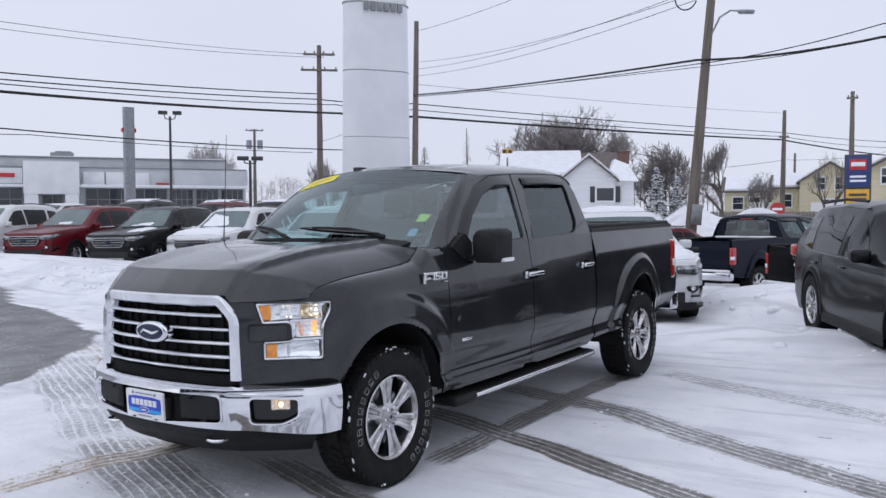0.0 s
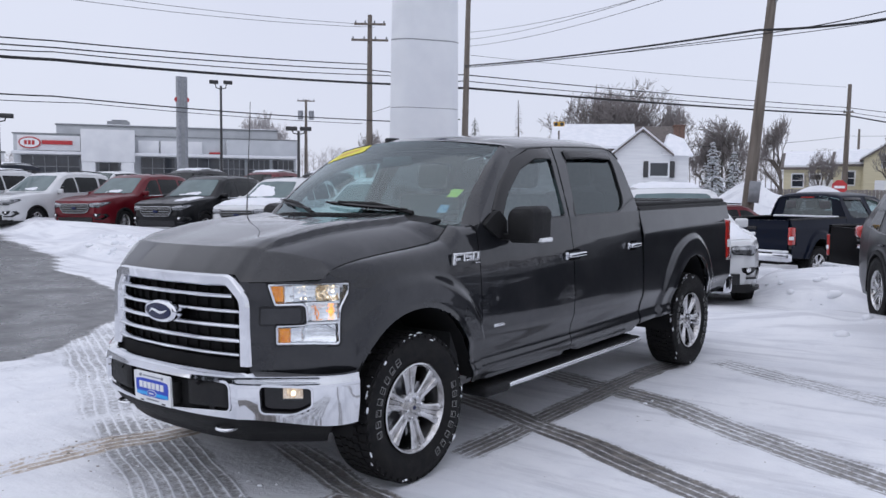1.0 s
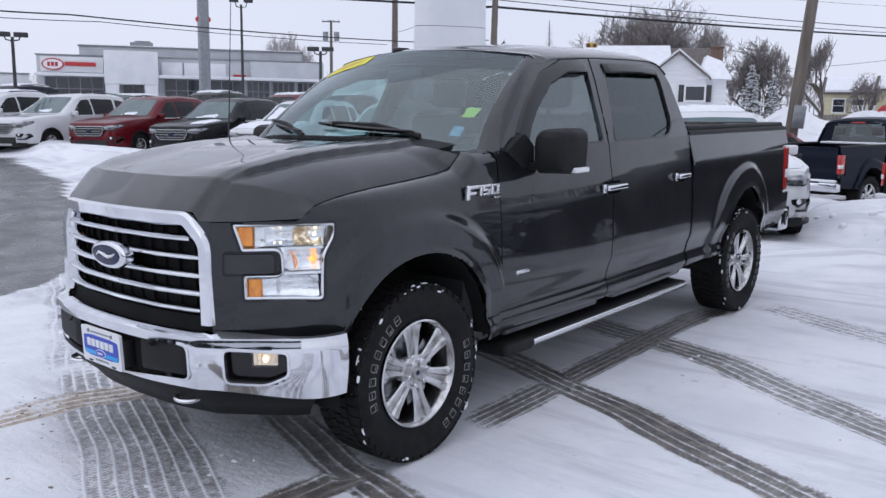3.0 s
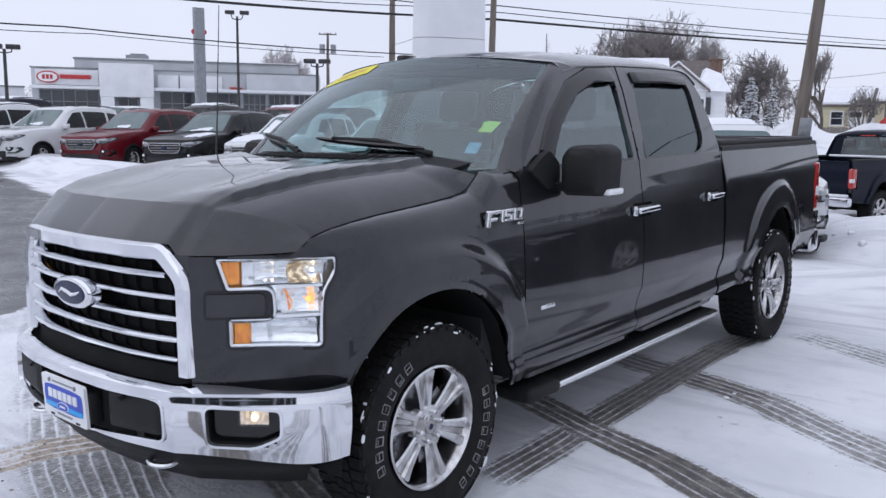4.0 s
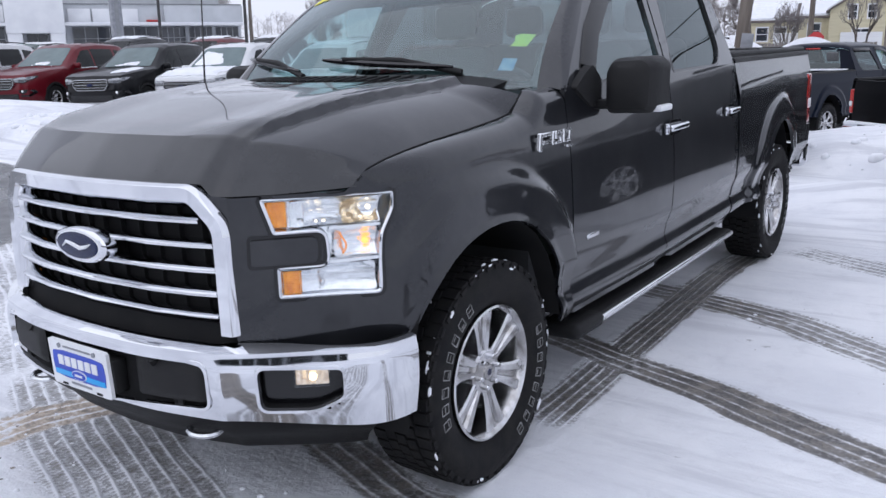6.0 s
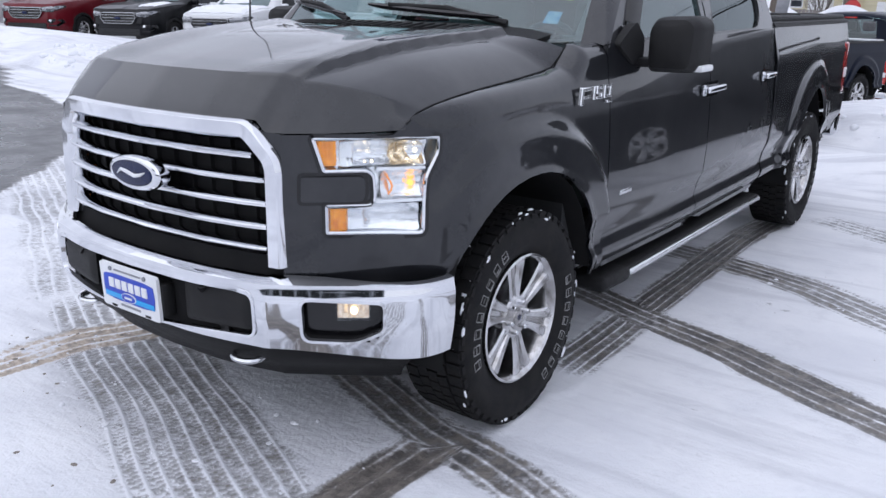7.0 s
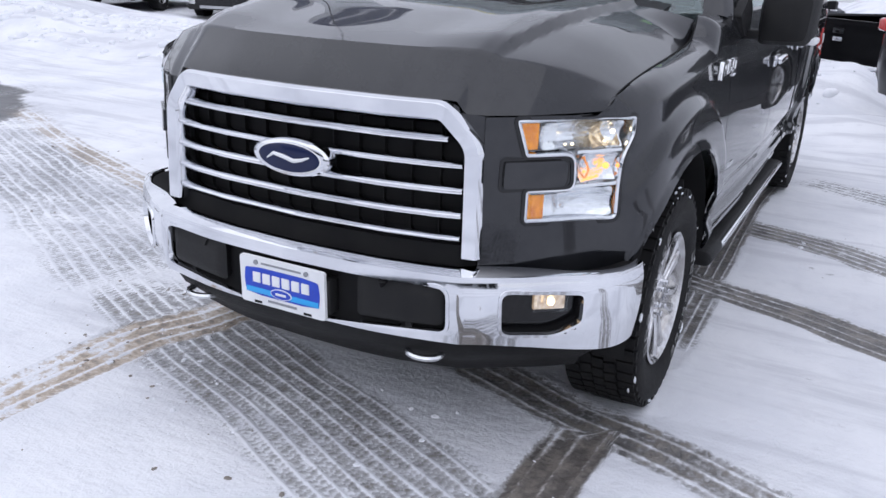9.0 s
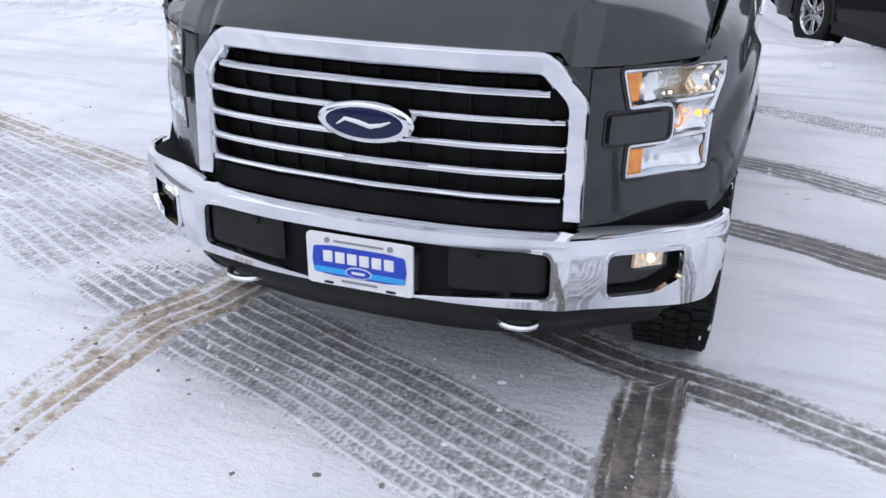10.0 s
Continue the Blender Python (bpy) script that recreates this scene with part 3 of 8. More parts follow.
def pickup(label, paint, m, hero=False, bed_cover=True, bumper_snow=False):
    t = thing("pickup_truck", label, "pickup truck", m)
    P = M[paint]
    # front fenders with the panel round the lamps
    lamp = rounded([(front_u(0.675), 1.158), (front_u(0.700), 1.045), (front_u(0.806), 1.045), (front_u(0.812), 0.94), (front_u(0.706), 0.94), (front_u(0.706), 0.848), (front_u(0.906), 0.838), (front_u(0.910), 0.93), (front_u(0.913), 1.02), (front_u(0.934), 1.10), (front_u(0.936), 1.155)],
                   [0.01, 0.01, 0.03, 0.03, 0.01, 0.01, 0.018, 0.03, 0.03, 0.015, 0.01])
    u1 = side_u(0.572)
    top = [(u, float(np.interp(float(np.interp(u, FRONT_U, FRONT[:, 1])), SEAM_Y, SEAM_Z)) + (0.025 if np.interp(u, FRONT_U, FRONT[:, 0]) > 0.865 else 0.0)) for u in np.linspace(u1, 0.004, 60)]
    arch = arch_outline(0.0, 0.3, map_y=side_u)
    arch_low = [(side_u(-0.66), 0.3), (side_u(-0.545), 0.70)] + arch[1:-1] + [(side_u(0.487), 0.3)]
    us = spread(0.0, u1, 0.014)
    vs = spread(0.44, 1.44, 0.014)
    both("fender", *sheet(us, vs, fender_point, [(0.004, 0.722), (front_u(0.75), 0.700), (front_u(0.87), 0.674), (side_u(-0.5), 0.660), (side_u(-0.2), 0.44), (u1, 0.47)] + top, [lamp, arch_low]), P, t, thick=0.012)
    # hood
    def hood_point(s, k):
        a = abs(s)
        x = s * (0.8735 - 0.016 * k)
        yf1 = -0.622
        yf = float(np.interp(a * 0.868, [0, 0.3, 0.5, 0.6, 0.7, 0.82, 0.87], [-0.975, -0.960, -0.928, -0.893, -0.822, -0.69, yf1]))
        yr = 0.17 + 0.235 * a**2.2
        y = yf + (yr - yf) * k
        lip = 1.168 + 0.036 * step(0.628, 0.585, a)
        edge = float(np.interp(yf1 + (0.405 - yf1) * k, SEAM_Y, SEAM_Z)) - 1.182
        centre = 0.098 * min(1.0, k / 0.10) ** 0.85 + 0.124 * math.sin(k * math.pi / 2) + (1.204 - lip) * (1 - math.exp(-k / 0.05))
        cross = 1 - a**6
        ridge = 0.63 + 0.115 * k
        dome = (0.026 * step(ridge + 0.026, ridge, a) - 0.020 * step(ridge, ridge - 0.36, a)) * step(0.04, 0.22, k)
        z = lip + edge + (centre - edge) * cross + dome
        return (x, y, z)
    ks = np.r_[0, 0.004, 0.010, 0.02, 0.035, 0.055, 0.075, 0.092, 0.10, 0.11, 0.13, np.linspace(0.16, 1, 32)]
    ss = np.r_[np.linspace(-1, -0.58, 36), np.linspace(-0.56, 0.56, 33), np.linspace(0.58, 1, 36)]
    solid("hood", *sheet(ss, ks, hood_point), P, t, thick=0.012)
    seam = [(float(np.interp(y, SEAM_Y, SEAM_X)) + 0.002, y, float(np.interp(y, SEAM_Y, SEAM_Z)) + 0.001) for y in np.linspace(-0.62, 0.40, 24)]
    for s in (1, -1):
        part("hood_seam", tube(bmesh.new(), [(s * x, y, z) for x, y, z in seam], 0.003, 6), M["dark_void"], t)
    # doors, cab corner and box side
    def side_point(y, z):
        box = step(2.89, 2.91, y) * (0.004 + 0.012 * step(1.08, 1.22, z) - 0.018 * step(1.20, 1.40, z))
        return (side_x(z) + flare(y, z, WHEELBASE) + box, y, z)
    def panel(name, y0, y1, low=0.47, high=1.385, **k):
        return both(name, *sheet(spread(y0, y1, 0.05), np.r_[spread(0.44, 0.72, 0.02), spread(0.76, 1.385, 0.045)], side_point, [(y0, low), (y1, low), (y1, high), (y0, high)]), P, t, thick=0.02, **k)
    doors = panel("front_door", 0.58, 1.688)
    rears = panel("rear_door", 1.696, 2.866)
    both("cab_corner", *sheet(spread(2.870, 2.885, 0.0075), spread(0.44, 1.40, 0.03), side_point, [(2.870, 0.50), (2.885, 0.49), (2.885, 1.39), (2.870, 1.39)]), P, t, thick=0.02)
    arch_r = [(WHEELBASE - ARCH, 0.3)] + arch_outline(WHEELBASE, 0.3)[1:-1] + [(WHEELBASE + 0.87 * ARCH, 0.3)]
    both("box_side", *sheet(spread(2.90, 5.20, 0.02), spread(0.44, 1.40, 0.02), side_point, [(2.905, 0.49), (5.12, 0.60), (5.205, 0.66), (5.205, 1.385), (2.905, 1.385)], [arch_r, [(5.04, 0.86), (5.3, 0.86), (5.3, 1.262), (5.04, 1.262)]]), P, t, thick=0.02)
    both("box_rail", *band([(2.905, 1.386), (5.205, 1.386)], [(0.0, 0.0), (0.022, 0.008), (0.030, 0.03), (0.030, 0.10), (0.0, 0.12)], lambda y, z, w: (0.96 - w, y, z)), M["black_plastic"], t)
    # seams between the panels, seen as dark gaps
    both("seam_backing", *sheet([0.5, 2.95], spread(0.47, 1.38, 0.06), lambda y, z: (side_x(z) - 0.03, y, z)), M["dark_void"], t)
    # upper cab: side frames
    def cab_point(y, z, w=0.0):
        return (window_x(z) - w, y, z)
    fw = rounded([(0.745, 1.392), (1.645, 1.392), (1.735, 1.795), (1.46, 1.785), (1.19, 1.722), (0.93, 1.565)], [0.02, 0.03, 0.05, 0.1, 0.1, 0.05])
    rw = rounded([(1.775, 1.392), (2.47, 1.392), (2.60, 1.46), (2.69, 1.78), (1.935, 1.79)], [0.02, 0.08, 0.08, 0.09, 0.04])
    a_edge = [(0.60, 1.375), (0.66, 1.42), (1.06, 1.728), (1.20, 1.792), (1.40, 1.830), (1.65, 1.842)]
    roofline = [(1.90, 1.850), (2.30, 1.854), (2.62, 1.850), (2.75, 1.828), (2.82, 1.79), (2.875, 1.70), (2.895, 1.375)]
    zs = spread(1.375, 1.87, 0.018)
    both("front_door_frame", *sheet(spread(0.58, 1.84, 0.022), zs, cab_point, a_edge + [(1.80, 1.847), (1.684, 1.375)], [fw]), P, t, thick=0.03)
    both("rear_door_frame", *sheet(spread(1.68, 2.9, 0.022), zs, cab_point, [(1.698, 1.375), (1.815, 1.848)] + roofline, [rw]), P, t, thick=0.03)
    for name, hole, mat in (("front_window", fw, "side_glass"), ("rear_window", rw, "tint_glass")):
        c = np.array(hole)
        grow = [tuple(c.mean(0) + (q - c.mean(0)) * 1.02) for q in c]
        lo, hi = c.min(0), c.max(0)
        g = sheet(spread(lo[0] - 0.02, hi[0] + 0.02, 0.03), spread(lo[1] - 0.02, hi[1] + 0.02, 0.03), lambda y, z: cab_point(y, z, 0.014), grow)
        for ob in both(name, *g, M[mat], t):
            ob.visible_shadow = False
        both(name + "_seal", *band(hole[::-1], [(-0.004, 0.004), (-0.004, -0.003), (0.010, -0.002), (0.012, 0.016)], lambda y, z, w: cab_point(y, z, w), closed=True), M["gloss_black"], t)
    # window visors over the doors
    both("window_visor", *band([(0.815, 1.455), (0.88, 1.522), (0.98, 1.605), (1.22, 1.745), (1.47, 1.812), (1.68, 1.822), (1.71, 1.823), (1.735, 1.824)], [(0.004, 0.004), (0.000, -0.010), (-0.022, -0.020), (-0.052, -0.022), (-0.060, -0.016)], lambda y, z, w: cab_point(y, z, -0.003 + (w + 0.003) * step(1.74, 1.67, y))), M["visor"], t, "smoked plastic window visor", thick=0.006)
    both("window_visor", *band([(1.925, 1.806), (1.94, 1.806), (1.955, 1.807), (1.98, 1.807), (2.3, 1.810), (2.60, 1.807), (2.64, 1.806), (2.66, 1.806)], [(0.006, 0.004), (0.002, -0.010), (-0.016, -0.018), (-0.036, -0.020), (-0.044, -0.014)], lambda y, z, w: cab_point(y, z, -0.003 + (w + 0.003) * step(1.92, 1.975, y) * step(2.67, 2.60, y))), M["visor"], t, "smoked plastic window visor", thick=0.006)
    # windscreen, pillars, roof, back light
    def screen_point(s, k, w=0.0):
        x0, y0, z0 = 0.862 * s, 0.30 + 0.27 * s * s, 1.368 + 0.02 * s * s
        x1, y1, z1 = 0.715 * s, 1.075 + 0.155 * s * s, 1.888 - 0.045 * s * s
        bow = 0.035 * math.sin(math.pi * k)
        return (x0 + (x1 - x0) * k, y0 + (y1 - y0) * k - bow * 0.5 + w, z0 + (z1 - z0) * k + bow - w * 0.5)
    ob = solid("windscreen", *sheet(np.linspace(-0.985, 0.985, 25), np.linspace(0, 1, 14), screen_point), M["windscreen"], t)
    ob.visible_shadow = False
    solid("windscreen_frit", *band([(-0.985, 0.01), (0.985, 0.01), (0.985, 0.99), (-0.985, 0.99)], [(0.0, 0.004), (0.035, 0.004)], lambda s, k, w: screen_point(s, k, w), closed=True), M["gloss_black"], t)
    def pillar_point(k, j):
        inner = screen_point(0.985, k, -0.002)
        y = 0.60 + (1.30 - 0.60) * k
        yo, zo = float(np.interp(k, [0, 0.12, 0.75, 0.9, 1], [0.59, 0.66, 1.06, 1.18, 1.36])), float(np.interp(k, [0, 0.12, 0.75, 0.9, 1], [1.370, 1.420, 1.722, 1.780, 1.816]))
        outer = (window_x(zo) + 0.004, yo, zo)
        mid = [(a + b) / 2 + c for a, b, c in zip(inner, outer, (0.02, -0.02, 0.012))]
        return tuple((1 - j) ** 2 * a + 2 * j * (1 - j) * b + j * j * c for a, b, c in zip(inner, mid, outer))
    both("a_pillar", *sheet(np.linspace(0, 1, 16), np.linspace(1, 0, 6), pillar_point), P, t, thick=0.01)
    def roof_point(s, k):
        a = abs(s)
        y = 1.075 + 0.155 * a * a
        y += (2.86 - y) * k
        zo = float(np.interp(y, [1.06, 1.20, 1.40, 1.65, 1.90, 2.30, 2.62, 2.74, 2.80, 2.86], [1.720, 1.789, 1.825, 1.837, 1.845, 1.849, 1.845, 1.830, 1.812, 1.767]))
        xo = window_x(zo) + 0.007
        x = xo * a
        front = 1.888 - 0.045 * (x / 0.715) ** 2
        if a > 0.93:
            edge = 1.888 - 0.045 * (xo * 0.93 / 0.715) ** 2
            front = edge + (zo - edge) * ((a - 0.93) / 0.07) ** 1.5
        zc = float(np.interp(k, [0, 0.06, 0.25, 0.6, 0.85, 0.95, 1], [1.888, 1.908, 1.930, 1.938, 1.925, 1.895, 1.85]))
        groove = -0.007 * step(0.60, 0.63, a) * step(0.70, 0.67, a) * step(0.04, 0.12, k) * step(1.0, 0.9, k)
        crown = zo + (zc - zo) * (1 - a**3.2) ** 0.72 + groove
        return (math.copysign(x, s), y, front + (crown - front) * step(0.0, 0.12, k))
    side_s = 1 - np.linspace(0, 0.32, 15) ** 1.6
    roof_s = np.r_[-side_s, np.linspace(-0.82, 0.82, 35), side_s[::-1]]
    solid("roof", *sheet(np.array(sorted(set(roof_s.round(5)))), np.r_[0, 0.02, 0.04, 0.06, 0.08, np.linspace(0.1, 0.9, 20), 0.925, 0.95, 0.975, 1], roof_point), P, t, thick=0.012)
    back = rounded([(-0.62, 1.42), (0.62, 1.42), (0.56, 1.79), (-0.56, 1.79)], 0.05)
    def back_point(x, z):
        return (-x, 2.90 - 0.10 * (z - 1.38) - 0.04 * (x / 0.8) ** 2, z)
    solid("cab_back", *sheet(spread(-0.95, 0.95, 0.05), spread(0.6, 1.90, 0.05), back_point, [(-0.95, 0.6), (0.95, 0.6), (0.95, 1.38), (0.79, 1.73), (0.70, 1.785), (0.5, 1.825), (0.0, 1.845), (-0.5, 1.825), (-0.70, 1.785), (-0.79, 1.73), (-0.95, 1.38)], [back]), P, t, thick=0.02)
    solid("back_glass", *sheet(spread(-0.64, 0.64, 0.08), spread(1.40, 1.81, 0.06), lambda x, z: (back_point(x, z)[0], back_point(x, z)[1] - 0.012, z), [(1.02 * a, 1.605 + (b - 1.605) * 1.03) for a, b in back]), M["tint_glass"], t).visible_shadow = False
    part("brake_lamp", boxed(-0.16, 0.16, 2.84, 2.895, 1.806, 1.830, 0.008), M["red_lens"], t, "red high brake lamp")
    # cowl, wipers, aerials
    solid("cowl", *sheet(np.linspace(-0.88, 0.88, 24), [0, 0.5, 1], lambda s, k: (0.83 * s, 0.165 + 0.235 * abs(s) ** 2.2 + k * (0.215 + 0.02 * s * s), 1.414 - 0.045 * s**4 + 0.032 * k)), M["black_plastic"], t, thick=0.02)
    if hero:
        for k in range(22):
            x = -0.64 + k * 0.055
            y = 0.20 + 0.235 * abs(x / 0.83) ** 2.2
            part("cowl_slat", boxed(-0.009, 0.009, 0, 0.10, 0, 0.010, m=pose(x, y + 0.03, 1.424 - 0.030 * (x / 0.83) ** 4, 8, 0, -22)), M["black_plastic"], t)
        for x0, x1 in ((0.52, -0.12), (-0.24, -0.80)):
            w = new("wiper")
            w.parent = t
            s0, s1 = x0 / 0.8, x1 / 0.8
            a, b = screen_point(s0, 0.10), screen_point(s1, 0.17)
            e = screen_point((s0 * 0.1 + s1 * 0.9), 0.19)
            f = screen_point((s0 * 0.75 + s1 * 0.25), 0.085)
            up = Vector((0, -0.018, 0.022))
            part("wiper_arm", tube(bmesh.new(), [Vector(a) + up * 0.5, Vector(a) * 0.6 + Vector(b) * 0.4 + up * 2.2, Vector(b) * 0.85 + Vector(a) * 0.15 + up * 1.9], [0.014, 0.011, 0.008], 8), M["black_plastic"], w)
            blade = [Vector(screen_point(s0 + (s1 - s0) * q, 0.115 + 0.07 * q)) + up for q in np.linspace(0.05, 1.06, 9)]
            part("wiper_blade", tube(bmesh.new(), blade, [0.007] + [0.012] * 7 + [0.006], 6), M["gloss_black"], w)
        part("radio_aerial", tube(bmesh.new(), [(-0.80, 0.27, 1.37), (-0.80, 0.275, 1.42), (-0.80, 0.30, 1.75), (-0.80, 0.33, 2.16)], [0.011, 0.005, 0.003, 0.002], 8), M["gloss_black"], t, "thin black radio aerial")
        bm = boxed(-0.03, 0.03, -0.06, 0.06, 0, 0.03, 0.012, m=pose(-0.33, 1.34, 1.898))
        part("roof_fin", bm, M["gloss_black"], t, "small black aerial base on the roof")
    # door furniture
    for side, (fd, rd) in ((1, (doors[0], rears[0])), (-1, (doors[1], rears[1]))):
        for d, y in ((fd, 1.60), (rd, 2.54)):
            bm = bmesh.new()
            box(bm, 1.004, 1.034, y - 0.025, y + 0.20, 1.128, 1.160, 0.010, 3)
            box(bm, 0.992, 1.010, y - 0.04, y - 0.005, 1.115, 1.168, 0.006)
            bmesh.ops.transform(bm, matrix=pose(0, 0, 0) if side > 0 else Matrix.Diagonal((-1, 1, 1, 1)), verts=bm.verts)
            part("door_handle", bm, M["chrome"], d, "chrome door handle")
            g = sheet(np.linspace(y - 0.005, y + 0.17, 8), np.linspace(1.10, 1.185, 6), lambda yy, zz: (1.0015, yy, zz), rounded([(y, 1.105), (y + 0.165, 1.105), (y + 0.165, 1.18), (y, 1.18)], 0.03))
            g = g if side > 0 else mirror(*g)
            solid("handle_cup", *g, M["gloss_black"], d, thick=0.003)
        # door mirror with its foot
        mir = new("door_mirror")
        mir.parent = fd
        flip = Matrix.Diagonal((side, 1, 1, 1))
        bm = bmesh.new()
        prof = rounded([(1.015, 1.270), (1.220, 1.274), (1.230, 1.455), (1.19, 1.484), (1.045, 1.478), (1.015, 1.435)], [0.03, 0.04, 0.05, 0.05, 0.05, 0.04], 4)
        loops = []
        for y, grow, dz in ((0.80, 0.55, 0), (0.815, 0.84, 0), (0.85, 0.97, 0), (0.90, 1.0, 0), (0.985, 0.98, 0)):
            c = np.array(prof).mean(0)
            loops.append([bm.verts.new((c[0] + (px - c[0]) * grow, y, c[1] + (pz - c[1]) * grow)) for px, pz in prof])
        for a, b in zip(loops, loops[1:]):
            for i in range(len(a)):
                bm.faces.new((a[i], a[(i + 1) % len(a)], b[(i + 1) % len(a)], b[i]))
        bm.faces.new(loops[0][::-1])
        bm.faces.new(loops[-1])
        bmesh.ops.transform(bm, matrix=flip, verts=bm.verts)
        part("mirror_shell", bm, M["black_plastic"], mir)
        bm = boxed(1.115, 1.238, 0.87, 0.992, 1.280, 1.304, 0.008)
        bmesh.ops.transform(bm, matrix=flip, verts=bm.verts)
        part("mirror_strip", bm, M["sign_white"], mir, "pale marker strip on the mirror")
        bm = prism(bmesh.new(), rounded([(0.65, 1.38), (0.80, 1.30), (0.88, 1.31), (0.88, 1.40), (0.80, 1.46), (0.74, 1.43)], 0.02), lambda y, z, w: (0.945 + w, y, z), 0.035)
        box(bm, 0.96, 1.08, 0.83, 0.92, 1.290, 1.325, 0.012)
        bmesh.ops.transform(bm, matrix=flip, verts=bm.verts)
        part("mirror_foot", bm, M["black_plastic"], mir)
        # model badge on the fender: plain bright strokes, and a small strip low on the door
        if hero:
            bd = new("fender_badge")
            bd.parent = t
            for y0, y1, z0, z1, lean in ((0.292, 0.308, 1.186, 1.248, 8), (0.310, 0.378, 1.234, 1.248, 0), (0.310, 0.352, 1.208, 1.220, 0), (0.388, 0.400, 1.200, 1.247, 8), (0.412, 0.424, 1.224, 1.247, 8), (0.412, 0.462, 1.236, 1.247, 0), (0.412, 0.462, 1.218, 1.228, 0), (0.450, 0.462, 1.202, 1.226, 8), (0.412, 0.462, 1.200, 1.210, 0), (0.476, 0.488, 1.202, 1.246, 8), (0.476, 0.536, 1.236, 1.247, 0), (0.476, 0.536, 1.200, 1.211, 0), (0.524, 0.536, 1.202, 1.246, 8), (0.505, 0.545, 1.180, 1.190, 0)):
                bm = boxed(-0.008, 0.008, (y0 - y1) / 2 - 0.003, (y1 - y0) / 2 + 0.003, (z0 - z1) / 2, (z1 - z0) / 2, 0.003, 1, m=pose(1.000, (y0 + y1) / 2, (z0 + z1) / 2, -lean))
                bmesh.ops.transform(bm, matrix=flip, verts=bm.verts)
                part("badge_stroke", bm, M["bright_chrome"], bd, "bright chrome stroke")
            bm = boxed(0.988, 1.001, 0.72, 0.83, 0.765, 0.785, 0.003)
            bmesh.ops.transform(bm, matrix=flip, verts=bm.verts)
            part("door_strip", bm, M["dull_chrome"], fd, "small silver strip low on the door")
        # running board on brackets
        rb = new("running_board")
        rb.parent = t
        bm = prism(bmesh.new(), rounded([(0.80, 0.345), (0.972, 0.335), (1.000, 0.352), (0.992, 0.388), (0.81, 0.40)], 0.02), lambda x, z, w: (x, 0.70 + w, z), 2.13)
        bmesh.ops.transform(bm, matrix=flip, verts=bm.verts)
        part("board", bm, M["black_plastic"], rb)
        bm = boxed(0.984, 1.006, 0.88, 2.83, 0.352, 0.384, 0.010, 3)
        bmesh.ops.transform(bm, matrix=flip, verts=bm.verts)
        part("board_edge", bm, M["dull_chrome"], rb, "bright metal edge strip")
        bm = boxed(0.80, 1.006, 0.62, 0.89, 0.330, 0.398, 0.03, 3)
        bmesh.ops.transform(bm, matrix=flip, verts=bm.verts)
        part("end_cap", bm, M["black_plastic"], rb)
        for y in (0.85, 1.75, 2.65):
            bm = tube(bmesh.new(), [(0.70, y, 0.47), (0.80, y, 0.40), (0.95, y, 0.36)], 0.025, 8)
            bmesh.ops.transform(bm, matrix=flip, verts=bm.verts)
            part("bracket", bm, M["black_plastic"], rb)
        # lamps at the front
        hl = new("headlight")
        hl.parent = t
        us2, vs2 = spread(front_u(0.66), front_u(0.945), 0.012), spread(0.825, 1.17, 0.012)
        def lay(dep, rip=0.0):
            def f(u, v):
                x = float(np.interp(u, FRONT_U, FRONT[:, 0]))
                q = front_at(x, v, dep + rip * (0.5 + 0.5 * math.sin(u * 260)) + 0.010 * math.sin((v - 0.85) * 30))
                return (q[0], q[1], q[2])
            return f
        def put(name, g, mat, parent, label="", **k):
            g = g if side > 0 else mirror(*g)
            return solid(name, *g, M[mat], parent, label, **k)
        put("reflector", sheet(us2, vs2, lay(0.052, 0.003), lamp), "lamp_silver", hl, "silver housing behind the lens", smooth=20)
        def bowl(x0, x1, z0, z1, deep, cx, cz, flutes=0.0, base=0.006):
            u0, u1_, uc = front_u(x0), front_u(x1), front_u(cx)
            def f(u, v):
                r = ((u - uc) / (u1_ - u0)) ** 2 + ((v - cz) / (z1 - z0)) ** 2
                return front_at(float(np.interp(u, FRONT_U, FRONT[:, 0])), v, base + deep * max(0.0, 1 - 2.2 * r) + flutes * (0.5 + 0.5 * math.cos((u - uc) * 420)))
            return sheet(spread(u0, u1_, 0.005), spread(z0, z1, 0.006), f, rounded([(u0, z0), (u1_, z0), (u1_, z1), (u0, z1)], 0.012))
        put("upper_bowl", bowl(0.735, 0.915, 1.062, 1.146, 0.050, 0.83, 1.10), "lamp_silver", hl, "bright upper reflector bowl", smooth=60)
        put("fluted_panel", bowl(0.735, 0.765, 1.062, 1.146, 0.010, 0.75, 1.10, 0.004), "bright_chrome", hl, "fluted bright panel behind the lens", smooth=60)
        put("lit_bowl", bowl(0.842, 0.912, 1.066, 1.142, 0.042, 0.884, 1.104, 0.0, 0.003), "warm_bowl", hl, "lit reflector bowl", smooth=60)
        put("indicator_bowl", bowl(0.826, 0.908, 0.957, 1.046, 0.040, 0.872, 1.0), "lamp_silver", hl, "round-backed indicator bowl", smooth=60)
        put("lower_bowl", bowl(0.755, 0.900, 0.850, 0.938, 0.045, 0.82, 0.888), "lamp_silver", hl, "clear lower reflector bowl", smooth=60)
